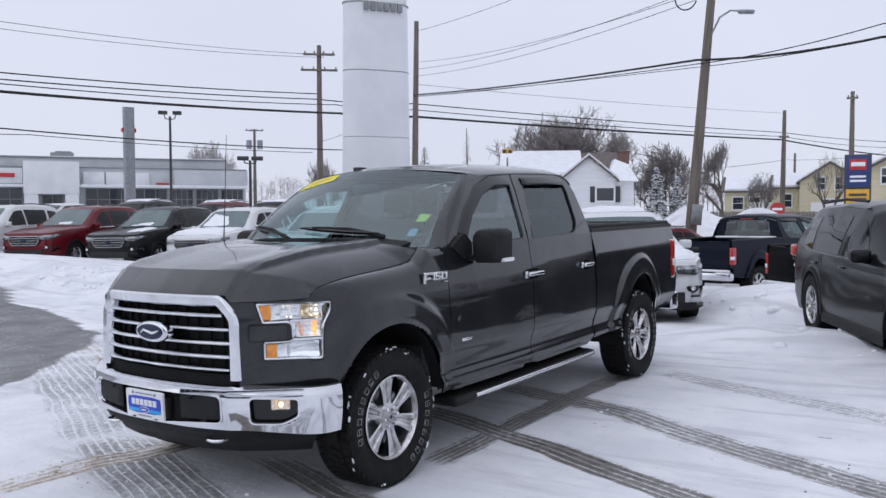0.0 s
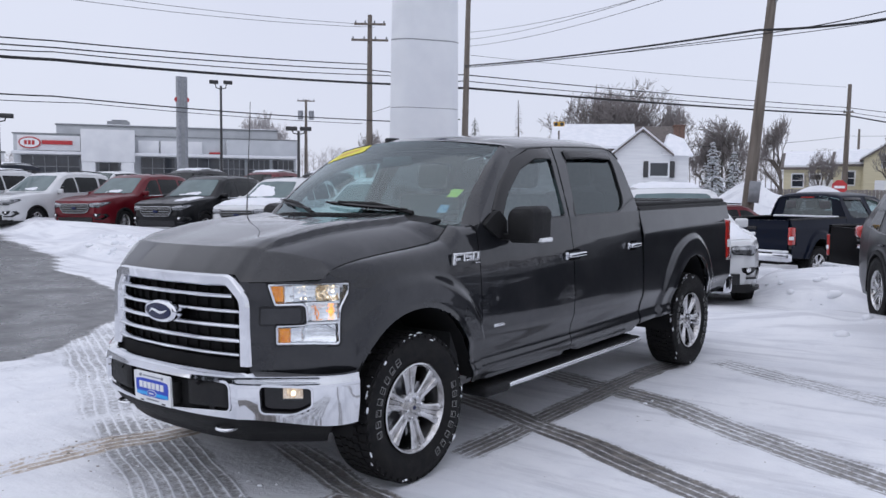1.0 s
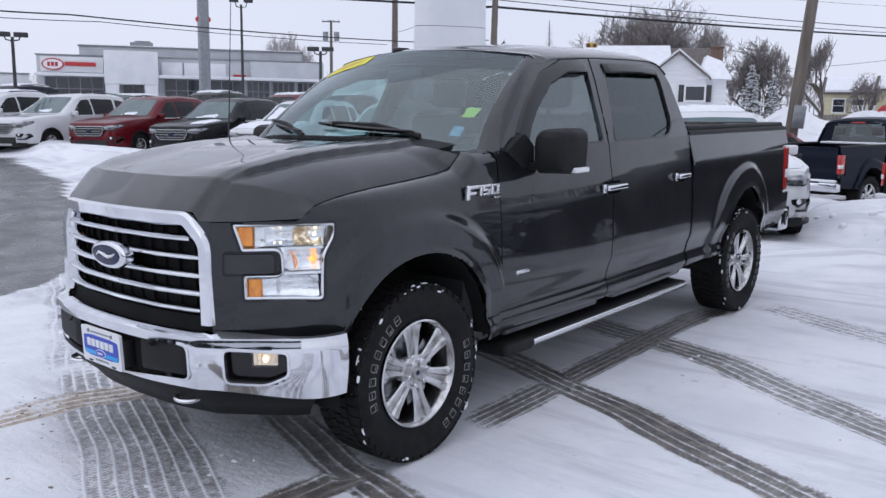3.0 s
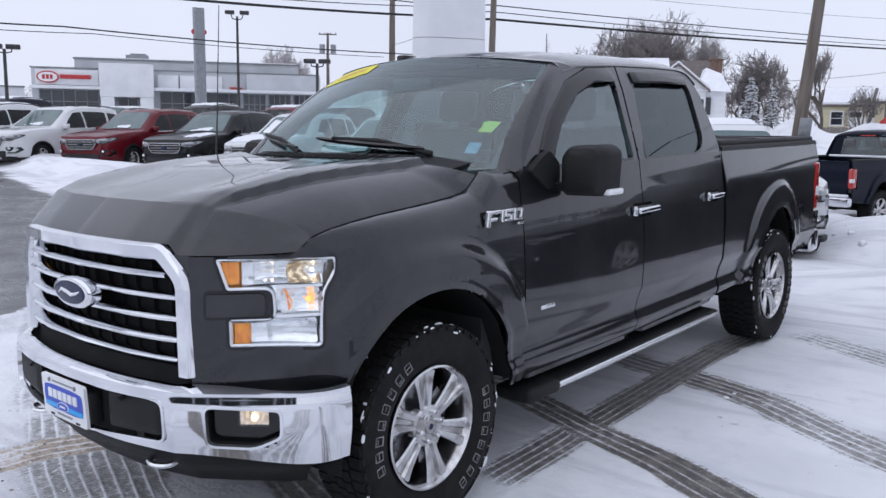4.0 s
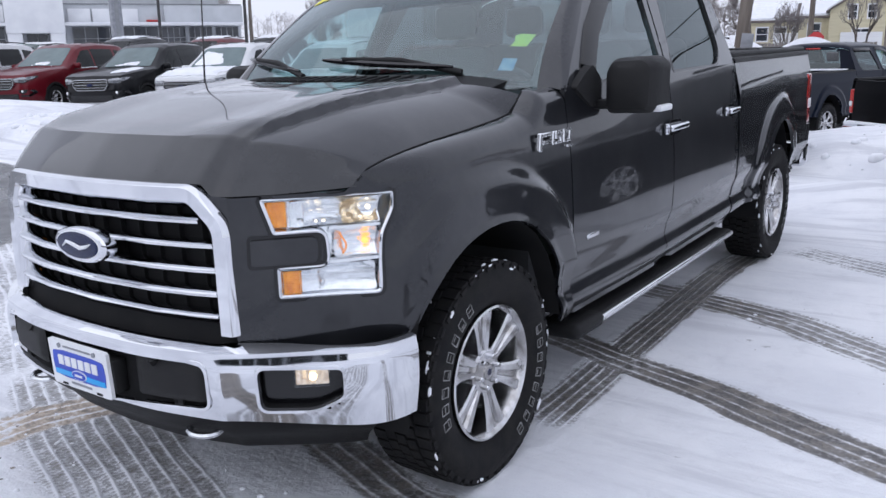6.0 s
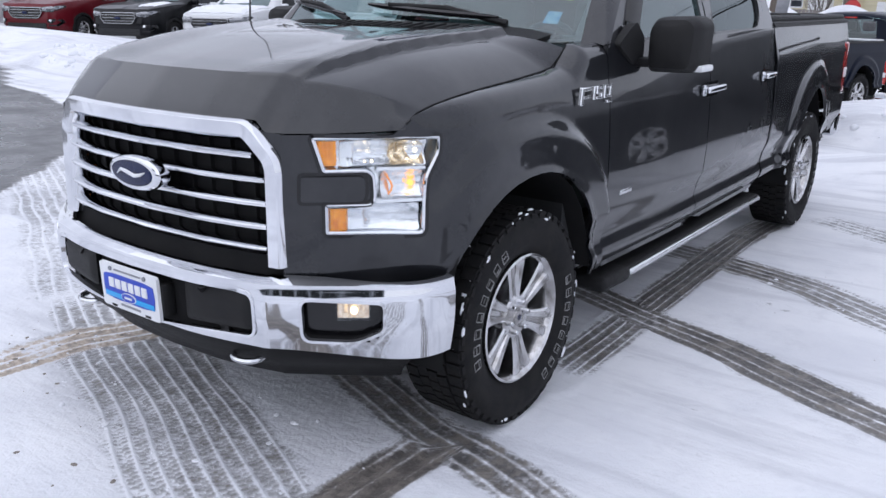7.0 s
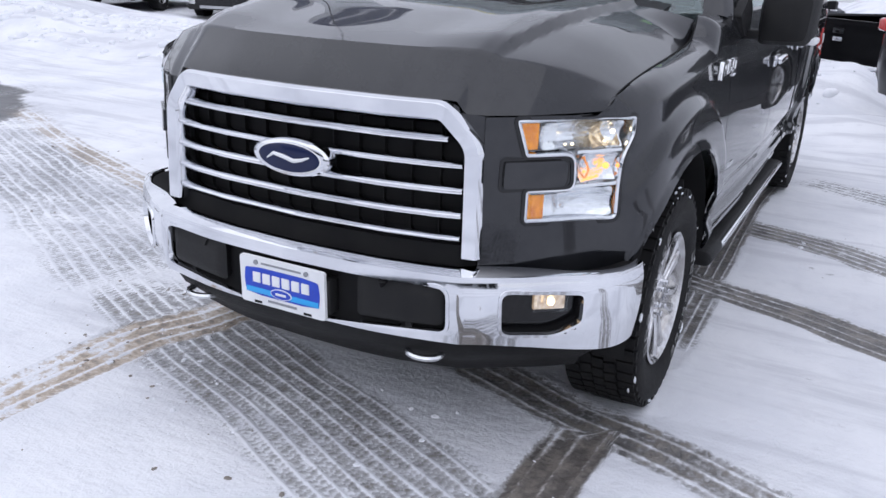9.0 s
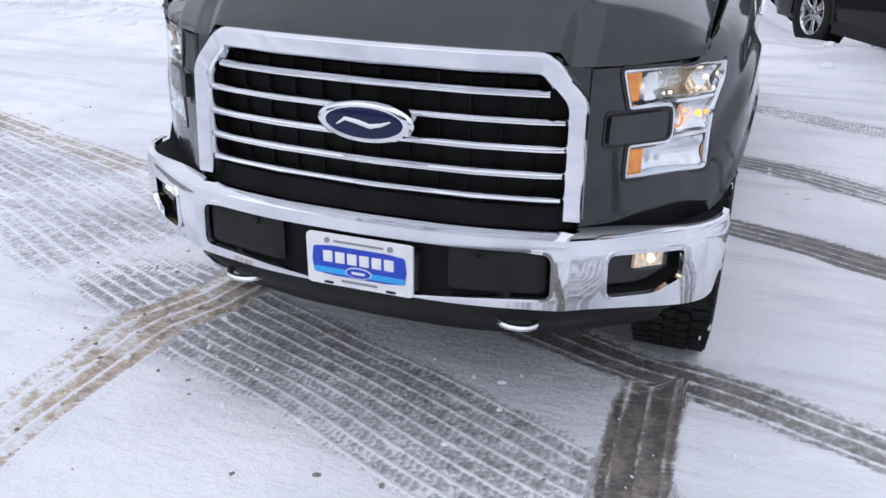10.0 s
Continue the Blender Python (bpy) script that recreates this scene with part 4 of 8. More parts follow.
        for z in (1.054, 0.947):
            g = band([(front_u(x), z) for x in spread(0.815, 0.912, 0.02)], [(-0.005, 0.04), (-0.005, 0.003), (0.005, 0.003), (0.005, 0.04)], lambda u, v, w: front_at(float(np.interp(u, FRONT_U, FRONT[:, 0])), v, w))
            put("lamp_divider", g, "bright_chrome", hl, "bright bar between the lamp chambers")
        put("bezel", band(lamp, [(-0.001, 0.014), (-0.001, -0.003), (0.004, -0.004), (0.009, 0.000), (0.011, 0.008), (0.013, 0.055)], lambda u, v, w: front_at(float(np.interp(u, FRONT_U, FRONT[:, 0])), v, w), closed=True), "chrome", hl, "chrome lamp surround")
        put("outer_seal", band(lamp, [(-0.013, 0.012), (-0.012, -0.003), (-0.001, -0.004), (-0.001, 0.012)], lambda u, v, w: front_at(float(np.interp(u, FRONT_U, FRONT[:, 0])), v, w), closed=True), "gloss_black", hl)
        put("lens", sheet(us2, vs2, lambda u, v: front_at(float(np.interp(u, FRONT_U, FRONT[:, 0])), v, -0.002), lamp), "lamp_glass", hl).visible_shadow = False
        for z0, z1, x0, x1 in ((1.065, 1.145, 0.690, 0.728), (0.858, 0.925, 0.716, 0.750)):
            put("amber_marker", sheet(spread(front_u(x0), front_u(x1), 0.012), spread(z0, z1, 0.012), lambda u, v: front_at(float(np.interp(u, FRONT_U, FRONT[:, 0])), v, 0.012 + 0.004 * math.sin(u * 300))), "amber", hl, "amber side reflector", thick=0.02)
        # real bulbs, and tiny glowing spheres that stand for glints in the reflector
        for x, z, r, deep, mat, lab in ((0.886, 1.002, 0.011, 0.016, "amber_lit", "lit amber indicator bulb"), (0.895, 1.112, 0.008, 0.016, "bulb", "warm lit bulb"), (0.806, 1.078, 0.005, 0.018, "bulb", ""), (0.880, 1.082, 0.004, 0.018, "bulb", ""), (0.790, 1.078, 0.004, 0.018, "bulb", ""), (0.80, 0.885, 0.009, 0.030, "reflector", "")):
            c = Vector(front_at(x, z, deep))
            bm = bmesh.new()
            bmesh.ops.create_uvsphere(bm, u_segments=14, v_segments=8, radius=r, matrix=Matrix.Translation((side * c.x, c.y, c.z)))
            part("bulb", bm, M[mat], hl, lab)
        # the indicator bulb's reflection in its bowl, laid in as a glowing strip
        glow = [front_at(0.846 + 0.006 * math.sin(k * 0.8), 0.968 + 0.011 * k, 0.024) for k in range(7)]
        part("filament_strip", tube(bmesh.new(), [(side * a, b, c) for a, b, c in glow], 0.0035, 6), M["amber_dim"], hl, "amber reflection of the bulb, made as a glowing strip")
        nac = rounded([(front_u(0.652), 0.952), (front_u(0.790), 0.952), (front_u(0.790), 1.032), (front_u(0.652), 1.032)], [0.004, 0.022, 0.022, 0.004])
        us3, vs3 = spread(front_u(0.645), front_u(0.80), 0.010), spread(0.94, 1.045, 0.0075)
        def nose_on(w):
            return lambda u, v: front_at(float(np.interp(u, FRONT_U, FRONT[:, 0])), v, w)
        edge = band(nac, [(-0.014, 0.006), (-0.013, -0.003), (0.002, -0.003), (0.002, 0.006)], lambda u, v, w: front_at(float(np.interp(u, FRONT_U, FRONT[:, 0])), v, w), closed=True)
        put("nacelle_gap", edge, "gloss_black", t)
        put("nacelle", sheet(us3, vs3, nose_on(-0.014), nac), paint, t, "raised painted bar beside the grille", thick=0.016, bevel=0.005)
        # arch liners
        for cy in (0.0, WHEELBASE):
            bm = bmesh.new()
            rows = []
            for k in range(13):
                a = math.pi * (k - 0.5) / 12
                rows.append([bm.verts.new((side * x, cy - (ARCH + 0.012) * math.cos(a) * (0.87 if k > 6 else 1.0), HUB_Z + 0.03 + (ARCH + 0.012) * math.sin(a))) for x in (0.985, 0.55)])
            for a, b in zip(rows, rows[1:]):
                bm.faces.new((a[0], a[1], b[1], b[0]))
            part("arch_liner", bm, M["dark_void"], t)
        # rear lamp and arch trim
        bm = boxed(0.90, 0.992, 5.05, 5.225, 0.87, 1.252, 0.012, 3)
        bmesh.ops.transform(bm, matrix=flip, verts=bm.verts)
        tl = part("tail_lamp", bm, M["red_lens"], t, "red tail lamp")
        bm = boxed(0.93, 0.996, 5.13, 5.232, 0.98, 1.06, 0.006)
        bmesh.ops.transform(bm, matrix=flip, verts=bm.verts)
        part("clear_lens", bm, M["sign_white"], tl, "clear reversing lens")
    # grille
    gr = new("grille")
    gr.parent = t
    def grille_at(x, z, w=0.0):
        return (x, float(np.interp(abs(x), GRILLE_X, GRILLE_Y)) + w + 0.03 * (z - 1.0), z)
    path = rounded([(-0.612, 0.742), (-0.604, 1.088), (-0.50, 1.204), (0.50, 1.204), (0.604, 1.088), (0.612, 0.742)], [0, 0.05, 0.04, 0.04, 0.05, 0], 5)
    dense = []
    for a, b in zip(path, path[1:]):
        n = max(1, int(math.dist(a, b) / 0.05))
        dense += [(a[0] + (b[0] - a[0]) * k / n, a[1] + (b[1] - a[1]) * k / n) for k in range(n)]
    dense.append(path[-1])
    solid("surround", *band(dense[::-1], [(0.0, 0.05), (0.0, -0.012), (0.008, -0.026), (0.050, -0.018), (0.066, 0.004), (0.072, 0.05)], lambda x, z, w: grille_at(x, z, w)), M["chrome"], gr, "polished chrome grille surround", smooth=40)
    solid("grille_backing", *sheet(spread(-0.60, 0.60, 0.05), spread(0.70, 1.19, 0.05), lambda x, z: grille_at(x, z, 0.075)), M["dark_void"], gr)
    for k in range(13):
        x = -0.54 + k * 0.09
        if hero:
            part("grille_slat", boxed(x - 0.0025, x + 0.0025, grille_at(x, 1)[1] + 0.058, grille_at(x, 1)[1] + 0.075, 0.72, 1.17), M["dark_void"], gr)
    for z, half in ((1.092, 0.500), (1.012, 0.545), (0.936, 0.548), (0.864, 0.548), (0.792, 0.548)):
        runs = [(-half, half)]
        for a, b in runs:
            solid("grille_bar", *band([(x, z) for x in spread(a, b, 0.04)], [(-0.012, 0.05), (-0.012, 0.006), (-0.007, -0.006), (0.003, -0.010), (0.010, -0.002), (0.012, 0.05)], grille_at), M["chrome"], gr, "chrome grille bar", smooth=50)
    solid("grille_floor", *band([(x, 0.745) for x in spread(-0.66, 0.66, 0.06)], [(-0.06, 0.01), (0.02, 0.03), (0.03, 0.09)], grille_at), M["dark_void"], gr)
    for s in (1, -1):
        g = sheet(spread(0.47, 0.68, 0.02), spread(0.93, 1.235, 0.02), lambda x, z: grille_at(x, z, 0.0), [(0.505, 1.196), (0.598, 1.085), (0.603, 0.95), (0.6075, 0.95), (0.6075, 1.166), (0.555, 1.17)])
        solid("nose_corner", *(g if s > 0 else mirror(*g)), P, t, thick=0.01)
    em = new("emblem")
    em.parent = t
    def disc(name, rx, rz, y0, y1, mat, lab="", edge=0.006):
        bm = bmesh.new()
        rings = []
        for s, y in ((1.0, y1), (1.0, y0 + edge), (1 - 0.35 * edge / rz, y0 + edge * 0.3), (1 - edge / rz, y0)):
            rings.append([bm.verts.new((rx * s * math.cos(a), y, 0.982 + rz * s * math.sin(a))) for a in np.linspace(0, 2 * math.pi, 48, endpoint=False)])
        for a, b in zip(rings, rings[1:]):
            for i in range(48):
                bm.faces.new((a[i], a[(i + 1) % 48], b[(i + 1) % 48], b[i]))
        bm.faces.new(rings[-1])
        part(name, bm, M[mat], em, lab)
    disc("emblem_ring", 0.144, 0.061, -1.040, -0.985, "chrome", "chrome oval ring", 0.012)
    disc("emblem_field", 0.118, 0.046, -1.046, -1.03, "oval_blue", "dark blue oval")
    disc("emblem_line", 0.1215, 0.049, -1.0435, -1.03, "sign_white")
    bm = bmesh.new()
    tube(bm, [(-0.080, -1.047, 0.972), (-0.055, -1.047, 0.990), (-0.02, -1.047, 0.984), (0.02, -1.047, 0.974), (0.05, -1.047, 0.980), (0.080, -1.047, 0.992)], [0.002, 0.006, 0.0075, 0.0075, 0.006, 0.002], 6)
    part("emblem_stroke", bm, M["sign_white"], em, "plain silver strokes")
    # front bumper
    bp = new("front_bumper")
    bp.parent = t
    U = BUMP_U[-1]
    def bumper_point(u, v):
        if v <= 0.705:
            x, y, z = bump_at(u, v, 0.022 * step(0.60, 0.44, v) + 0.008 * step(0.66, 0.705, v))
            drop = 0.05 * step(0.62, 1.0, abs(x)) * step(0.60, 0.46, v)
            return (x, y, z - drop)
        k = (v - 0.705) / 0.11
        rise = 0.016 - 0.012 * step(0.6, 0.98, abs(bump_at(u, 0.7)[0]))
        x, y, z = bump_at(u, 0.705, 0.008 + 0.055 * k * (1 - 0.6 * step(0.75, 1.0, abs(u))))
        return (x, y, 0.705 + rise * math.sin(k * 1.5))
    mouth = rounded([(-bump_u(0.556), 0.535), (-bump_u(0.30), 0.520), (-bump_u(0.16), 0.505), (bump_u(0.16), 0.505), (bump_u(0.30), 0.520), (bump_u(0.556), 0.535), (bump_u(0.552), 0.672), (-bump_u(0.552), 0.672)], [0.03, 0.02, 0.01, 0.01, 0.02, 0.03, 0.035, 0.035])
    fog = rounded([(bump_u(0.70), 0.532), (bump_u(0.83), 0.524), (bump_u(0.897), 0.565), (bump_u(0.897), 0.652), (bump_u(0.695), 0.664)], [0.03, 0.03, 0.02, 0.02, 0.03])
    fogs = [fog, [(-a, b) for a, b in fog[::-1]]]
    solid("chrome_shell", *sheet(spread(-U, U, 0.0145), np.r_[spread(0.485, 0.70, 0.0125), 0.705, spread(0.715, 0.815, 0.02)], bumper_point, None, [mouth] + fogs), M["chrome"], bp, "polished chrome bumper", thick=0.006, smooth=40)
    solid("bumper_step", *band([(u, 0.735) for u in spread(-U, U, 0.03)], [(-0.036, 0.040), (-0.040, 0.07), (-0.050, 0.10), (-0.075, 0.22)], lambda u, v, w: bump_at(u, v, w)), M["dark_void"], bp)
    solid("mouth_lip", *band(mouth, [(-0.010, 0.003), (-0.008, -0.004), (0.002, -0.004), (0.005, 0.014)], lambda u, v, w: bump_at(u, v, w), closed=True), M["chrome"], bp, "rolled chrome edge")
    solid("mouth_panel", *sheet(spread(-0.60, 0.60, 0.05), spread(0.48, 0.70, 0.03), lambda u, v: bump_at(u, v, 0.05)), M["dark_void"], bp)
    for s in (-1, 1):
        pad = rounded([(bump_u(0.262), 0.538), (bump_u(0.545), 0.547), (bump_u(0.542), 0.664), (bump_u(0.262), 0.668)], [0.01, 0.025, 0.03, 0.01])
        g = sheet(spread(bump_u(0.25), bump_u(0.56), 0.02), spread(0.52, 0.69, 0.015), lambda u, v: bump_at(u, v, 0.010 + 0.012 * step(0.02, 0.0, min(u - bump_u(0.262), bump_u(0.545) - u, v - 0.54, 0.666 - v))), pad)
        solid("mouth_pad", *(g if s > 0 else mirror(*g)), M["black_plastic"], bp, "black textured insert", thick=0.03)
        fp = sheet(spread(bump_u(0.68), bump_u(0.915), 0.02), spread(0.505, 0.685, 0.02), lambda u, v: bump_at(u, v, 0.045))
        solid("fog_recess", *(fp if s > 0 else mirror(*fp)), M["gloss_black"], bp)
        lip = band(fog, [(-0.010, 0.003), (-0.008, -0.004), (0.002, -0.004), (0.005, 0.012)], lambda u, v, w: bump_at(u, v, w), closed=True)
        solid("fog_lip", *(lip if s > 0 else mirror(*lip)), M["chrome"], bp, "rolled chrome edge")
        rimb = band(fog[::-1], [(0.0, 0.0), (0.004, 0.02), (0.004, 0.05)], lambda u, v, w: bump_at(u, v, w), closed=True)
        solid("fog_frame", *(rimb if s > 0 else mirror(*rimb)), M["gloss_black"], bp)
        fl = new("fog_lamp")
        fl.parent = t
        q = sheet(spread(bump_u(0.785), bump_u(0.862), 0.01), spread(0.598, 0.650, 0.01), lambda u, v: bump_at(u, v, 0.036 + 0.003 * math.sin(u * 350)))
        solid("fog_bowl", *(q if s > 0 else mirror(*q)), M["fog_glow"], fl, "lit warm fog lamp", thick=0.01)
        bm = bmesh.new()
        cc = bump_at(bump_u(0.825), 0.624, 0.030)
        bmesh.ops.create_uvsphere(bm, u_segments=12, v_segments=8, radius=0.012, matrix=Matrix.Translation((s * cc[0], cc[1], cc[2])))
        part("fog_bulb", bm, M["bulb"], fl)
        q = sheet(spread(bump_u(0.781), bump_u(0.866), 0.02), spread(0.594, 0.654, 0.02), lambda u, v: bump_at(u, v, 0.022))
        solid("fog_lens", *(q if s > 0 else mirror(*q)), M["lamp_glass"], fl).visible_shadow = False
        bm = bmesh.new()
        arc = [(s * 0.455 + 0.055 * math.cos(a), -0.955 - 0.045 * math.sin(a), 0.405) for a in np.linspace(0, math.pi, 12)]
        tube(bm, [(arc[0][0], -0.86, 0.43)] + arc + [(arc[-1][0], -0.86, 0.43)], 0.012, 8)
        part("tow_hook", bm, M["dull_chrome"], t, "bare metal tow hook")
    solid("valance", *sheet(spread(-U + 0.16, U - 0.16, 0.05), np.r_[spread(0.32, 0.50, 0.03)], lambda u, v: bump_at(u, v, 0.06 + 0.10 * step(0.44, 0.32, v))), M["black_plastic"], bp, "black plastic air dam", thick=0.02)
    # tailgate, rear bumper, box floor and cover
    solid("tailgate", *sheet(spread(-0.90, 0.90, 0.06), spread(0.72, 1.385, 0.05), lambda x, z: (-x, 5.225 - 0.02 * step(1.25, 1.3, z) + 0.012 * step(0.95, 0.9, z), z)), P, t, thick=0.05)
    part("tailgate_emblem", boxed(-0.10, 0.10, 5.225, 5.236, 1.06, 1.13, 0.004), M["dull_chrome"], t, "small silver oval plate on the tailgate")
    part("gate_handle", boxed(-0.12, 0.12, 5.215, 5.24, 1.18, 1.26, 0.01), M["gloss_black"], t)
    rbm = boxed(-0.98, 0.98, 5.15, 5.36, 0.52, 0.70, 0.03, 3)
    part("rear_bumper", rbm, M["chrome"], t, "chrome rear bumper")
    part("bumper_pad", boxed(-0.60, 0.60, 5.20, 5.37, 0.69, 0.715, 0.008), M["black_plastic"], t)
    if bumper_snow:
        bm = boxed(-0.95, 0.95, 5.24, 5.36, 0.70, 0.755, 0.025, 3)
        for v in bm.verts:
            v.co.z += 0.02 * noise.noise(v.co * 4.0)
        part("bumper_snow", bm, M["snow_clean"], t, "snow lying on the rear bumper")
        bm = boxed(-0.80, 0.80, 2.90, 3.02, 1.385, 1.43, 0.02, 3)
        part("sill_snow", bm, M["snow_clean"], t, "snow below the rear window")
    if bed_cover:
        bm = boxed(-0.93, 0.93, 2.93, 5.19, 1.40, 1.445, 0.018, 3)
        part("box_cover", bm, M["black_plastic"], t, "black folding cargo cover")
        for y in (3.68, 4.43):
            part("cover_hinge", boxed(-0.91, 0.91, y - 0.02, y + 0.02, 1.44, 1.452, 0.004), M["gloss_black"], t)
    part("box_floor", boxed(-0.85, 0.85, 2.95, 5.18, 0.72, 0.78), M["black_plastic"], t)
    # frame, cabin
    part("chassis", boxed(-0.62, 0.62, -0.80, 5.1, 0.42, 0.62, 0.03), M["dark_void"], t)
    for y in (0.0, WHEELBASE):
        part("axle", tube(bmesh.new(), [(-0.80, y, 0.39), (0.80, y, 0.39)], 0.05, 10), M["dark_void"], t)
    part("cabin_floor", boxed(-0.90, 0.90, 0.45, 2.86, 0.55, 0.72), M["dash"], t)
    part("firewall", boxed(-0.90, 0.90, 0.38, 0.46, 0.55, 1.36), M["dash"], t)
    part("dashboard", boxed(-0.80, 0.80, 0.46, 0.92, 1.05, 1.36, 0.06, 3), M["dash"], t)
    st = new("steering_wheel")
    st.parent = t
    ring = [(0.40 + 0.19 * math.cos(a), 1.06 + 0.07 * math.sin(a), 1.25 + 0.18 * math.sin(a)) for a in np.linspace(0, 2 * math.pi, 29)]
    part("steering_rim", tube(bmesh.new(), ring, 0.016, 8, False), M["dash"], st)
    part("steering_hub", boxed(0.31, 0.49, 1.02, 1.08, 1.20, 1.30, 0.02), M["dash"], st)
    for y, xs in ((1.35, (-0.42, 0.42)), (2.25, (-0.42, 0.42))):
        for x in xs:
            s = new("seat")
            s.parent = t
            part("seat_cushion", boxed(x - 0.27, x + 0.27, y - 0.10, y + 0.42, 0.80, 0.97, 0.05, 3), M["seat"], s)
            part("seat_back", boxed(-0.27, 0.27, -0.07, 0.07, 0, 0.62, 0.05, 3, m=pose(x, y + 0.42, 0.92, -12)), M["seat"], s)
            part("head_rest", boxed(-0.13, 0.13, -0.05, 0.05, 0, 0.18, 0.04, 3, m=pose(x, y + 0.57, 1.57, -8)), M["seat"], s)
    part("rear_mirror", boxed(-0.13, 0.13, 0.98, 1.02, 1.72, 1.79, 0.015), M["gloss_black"], t)
    solid("headliner", *sheet(spread(-0.56, 0.56, 0.2), spread(1.35, 2.80, 0.2), lambda x, y: (x, y, 1.845)), M["seat"], t)
    settle_body(t)
    for y in (0.0, 3.683):
        for s in (1, -1):
            wheel(t, pose(s * 0.834, y, HUB_Z, 24 if y else 9, 0, 0 if s > 0 else 180), 1.0, () if hero else ("lug_nut", "snow_crust", "hub_oval"))
    return t


# ---- ground: one sheet of snow with packed wheel tracks, bare wet asphalt and ploughed banks ----
M["snow_clean"] = material("fresh_snow", (0.82, 0.83, 0.86), 0.75, second=(0.74, 0.76, 0.80), scale=3, bump=0.35, bump_scale=40)
M["bright_chrome"] = material("bright_badge_chrome", (0.88, 0.89, 0.9), 0.12, 0.8)
# emission stands for the indicator bulb's reflected light
M["amber_dim"] = material("amber_reflection_glow", (0.8, 0.35, 0.12), 0.25, coat=0.5, emit=(1.0, 0.30, 0.04), emit_strength=0.35, second=(0.45, 0.12, 0.02), scale=90, bump=0.8, bump_scale=80)
M["fog_glow"] = material("lit_fog_bowl", (0.9, 0.85, 0.75), 0.2, 0.6, emit=(1.0, 0.60, 0.26), emit_strength=0.16, second=(0.5, 0.45, 0.4), scale=70, bump=1.0, bump_scale=60)

# centre line, width, bareness, sand, number of ridges
TRACKS = [
    ([(0.83, 0.0), (0.81, -0.35), (0.81, -0.75), (0.84, -1.5), (0.90, -3.0)], 0.225, 0.92, 0.35, 3),
    ([(0.87, 0.35), (0.85, 0.9), (0.82, 1.6), (0.79, 2.4), (0.77, 3.2), (0.80, 3.9)], 0.23, 0.62, 0.12, 5),
    ([(-0.3, 0.10), (0.37, -0.13), (0.73, -0.27), (1.06, -0.34), (1.39, -0.46), (2.1, -0.73), (4.0, -1.5)], 0.225, 0.54, 0.1, 3),
    ([(-0.4, 1.72), (0.40, 1.49), (0.85, 1.31), (1.30, 1.16), (1.72, 0.96), (2.2, 0.76), (3.2, 0.32), (5.0, -0.5)], 0.26, 0.66, 0.15, 4),
    ([(-0.2, 2.80), (0.50, 2.57), (0.92, 2.47), (1.38, 2.31), (1.92, 1.98), (3.2, 1.35), (5.2, 0.5)], 0.33, 0.47, 0.1, 5),
    ([(0.85, 4.15), (1.55, 3.75), (2.5, 3.3), (4.0, 2.5)], 0.33, 0.30, 0.0, 5),
    ([(-6.0, 1.95), (-3.0, 0.65), (-1.3, -0.15)], 0.95, 0.25, 0.0, 12),
    ([(-1.6, -0.13), (-0.76, -0.50), (-0.14, -0.73), (0.42, -0.99), (1.4, -1.38), (3.0, -2.04)], 0.56, 0.37, 0.05, 9),
    ([(-0.84, 0.4), (-0.89, -0.28), (-1.01, -0.60), (-1.02, -0.95), (-1.02, -1.3), (-0.98, -2.6)], 0.30, 0.50, 1.0, 4),
    ([(-5.9, 2.35), (-4.22, 1.60), (-3.17, 1.21), (-2.44, 0.96), (-1.4, 0.60)], 0.26, 0.38, 0.7, 3),
]
WET = [(-6.9, 3.1), (-8.26, 3.75), (-10.8, 4.4), (-13.9, 5.4), (-20.0, 6.8), (-40.0, 10.5), (-40.0, -10.0), (-14.0, -7.0), (-7.5, -3.0), (-4.9, -1.0), (-3.87, 0.25), (-4.35, 0.90), (-5.7, 2.25)]


# the lot's grid against the pickup's axes
LOT = Matrix(((0.9968, -0.0093, 0.0214), (0.0177, 0.9938, -0.0002), (-0.0219, 0.0012, 0.9997)))
LOT_SHIFT = Vector((-0.205, 0.238, -0.046))


def base_z(x, y):
    """Level round the pickup; behind it the lot falls away, and it tilts down to the right of the nose."""
    k = 0.027 + 0.015 * np.clip((x + 9) / 6, 0, 1)
    left = np.clip(-x / 4, 0, 1)
    near, far = 4.0 + 4.0 * left, 7.5 + 10.5 * left
    w = np.clip((np.hypot(x, y - 2) - near) / (far - near), 0, 1)
    w = w * w * (3 - 2 * w)
    return -0.008 - k * np.clip(y - 5.0, 0, 13) - w * (0.046 + 0.0219 * np.clip(x, -90, 90) - 0.0012 * np.clip(y, -90, 90))


def lumps(x, y, s, seed):
    return np.array([noise.noise(Vector((a * s + seed, b * s, seed * 1.7))) for a, b in zip(x, y)])


def along(points, x, y):
    """Distance from a polyline (signed to its left), and length along it."""
    best, side, run, total = np.full(len(x), 9e9), np.zeros(len(x)), np.zeros(len(x)), 0.0
    _, c = smooth_curve(points, 0.12)
    for a, b in zip(c, c[1:]):
        ab = b - a
        n = np.linalg.norm(ab)
        t = ((x - a[0]) * ab[0] + (y - a[1]) * ab[1]) / n**2
        tc = np.clip(t, 0, 1)
        dx, dy = x - a[0] - tc * ab[0], y - a[1] - tc * ab[1]
        d = np.hypot(dx, dy)
        near = d < best
        best = np.where(near, d, best)
        side = np.where(near, np.sign(ab[0] * dy - ab[1] * dx), side)
        run = np.where(near, total + tc * n, run)
        total += n
    return best * side, run, total


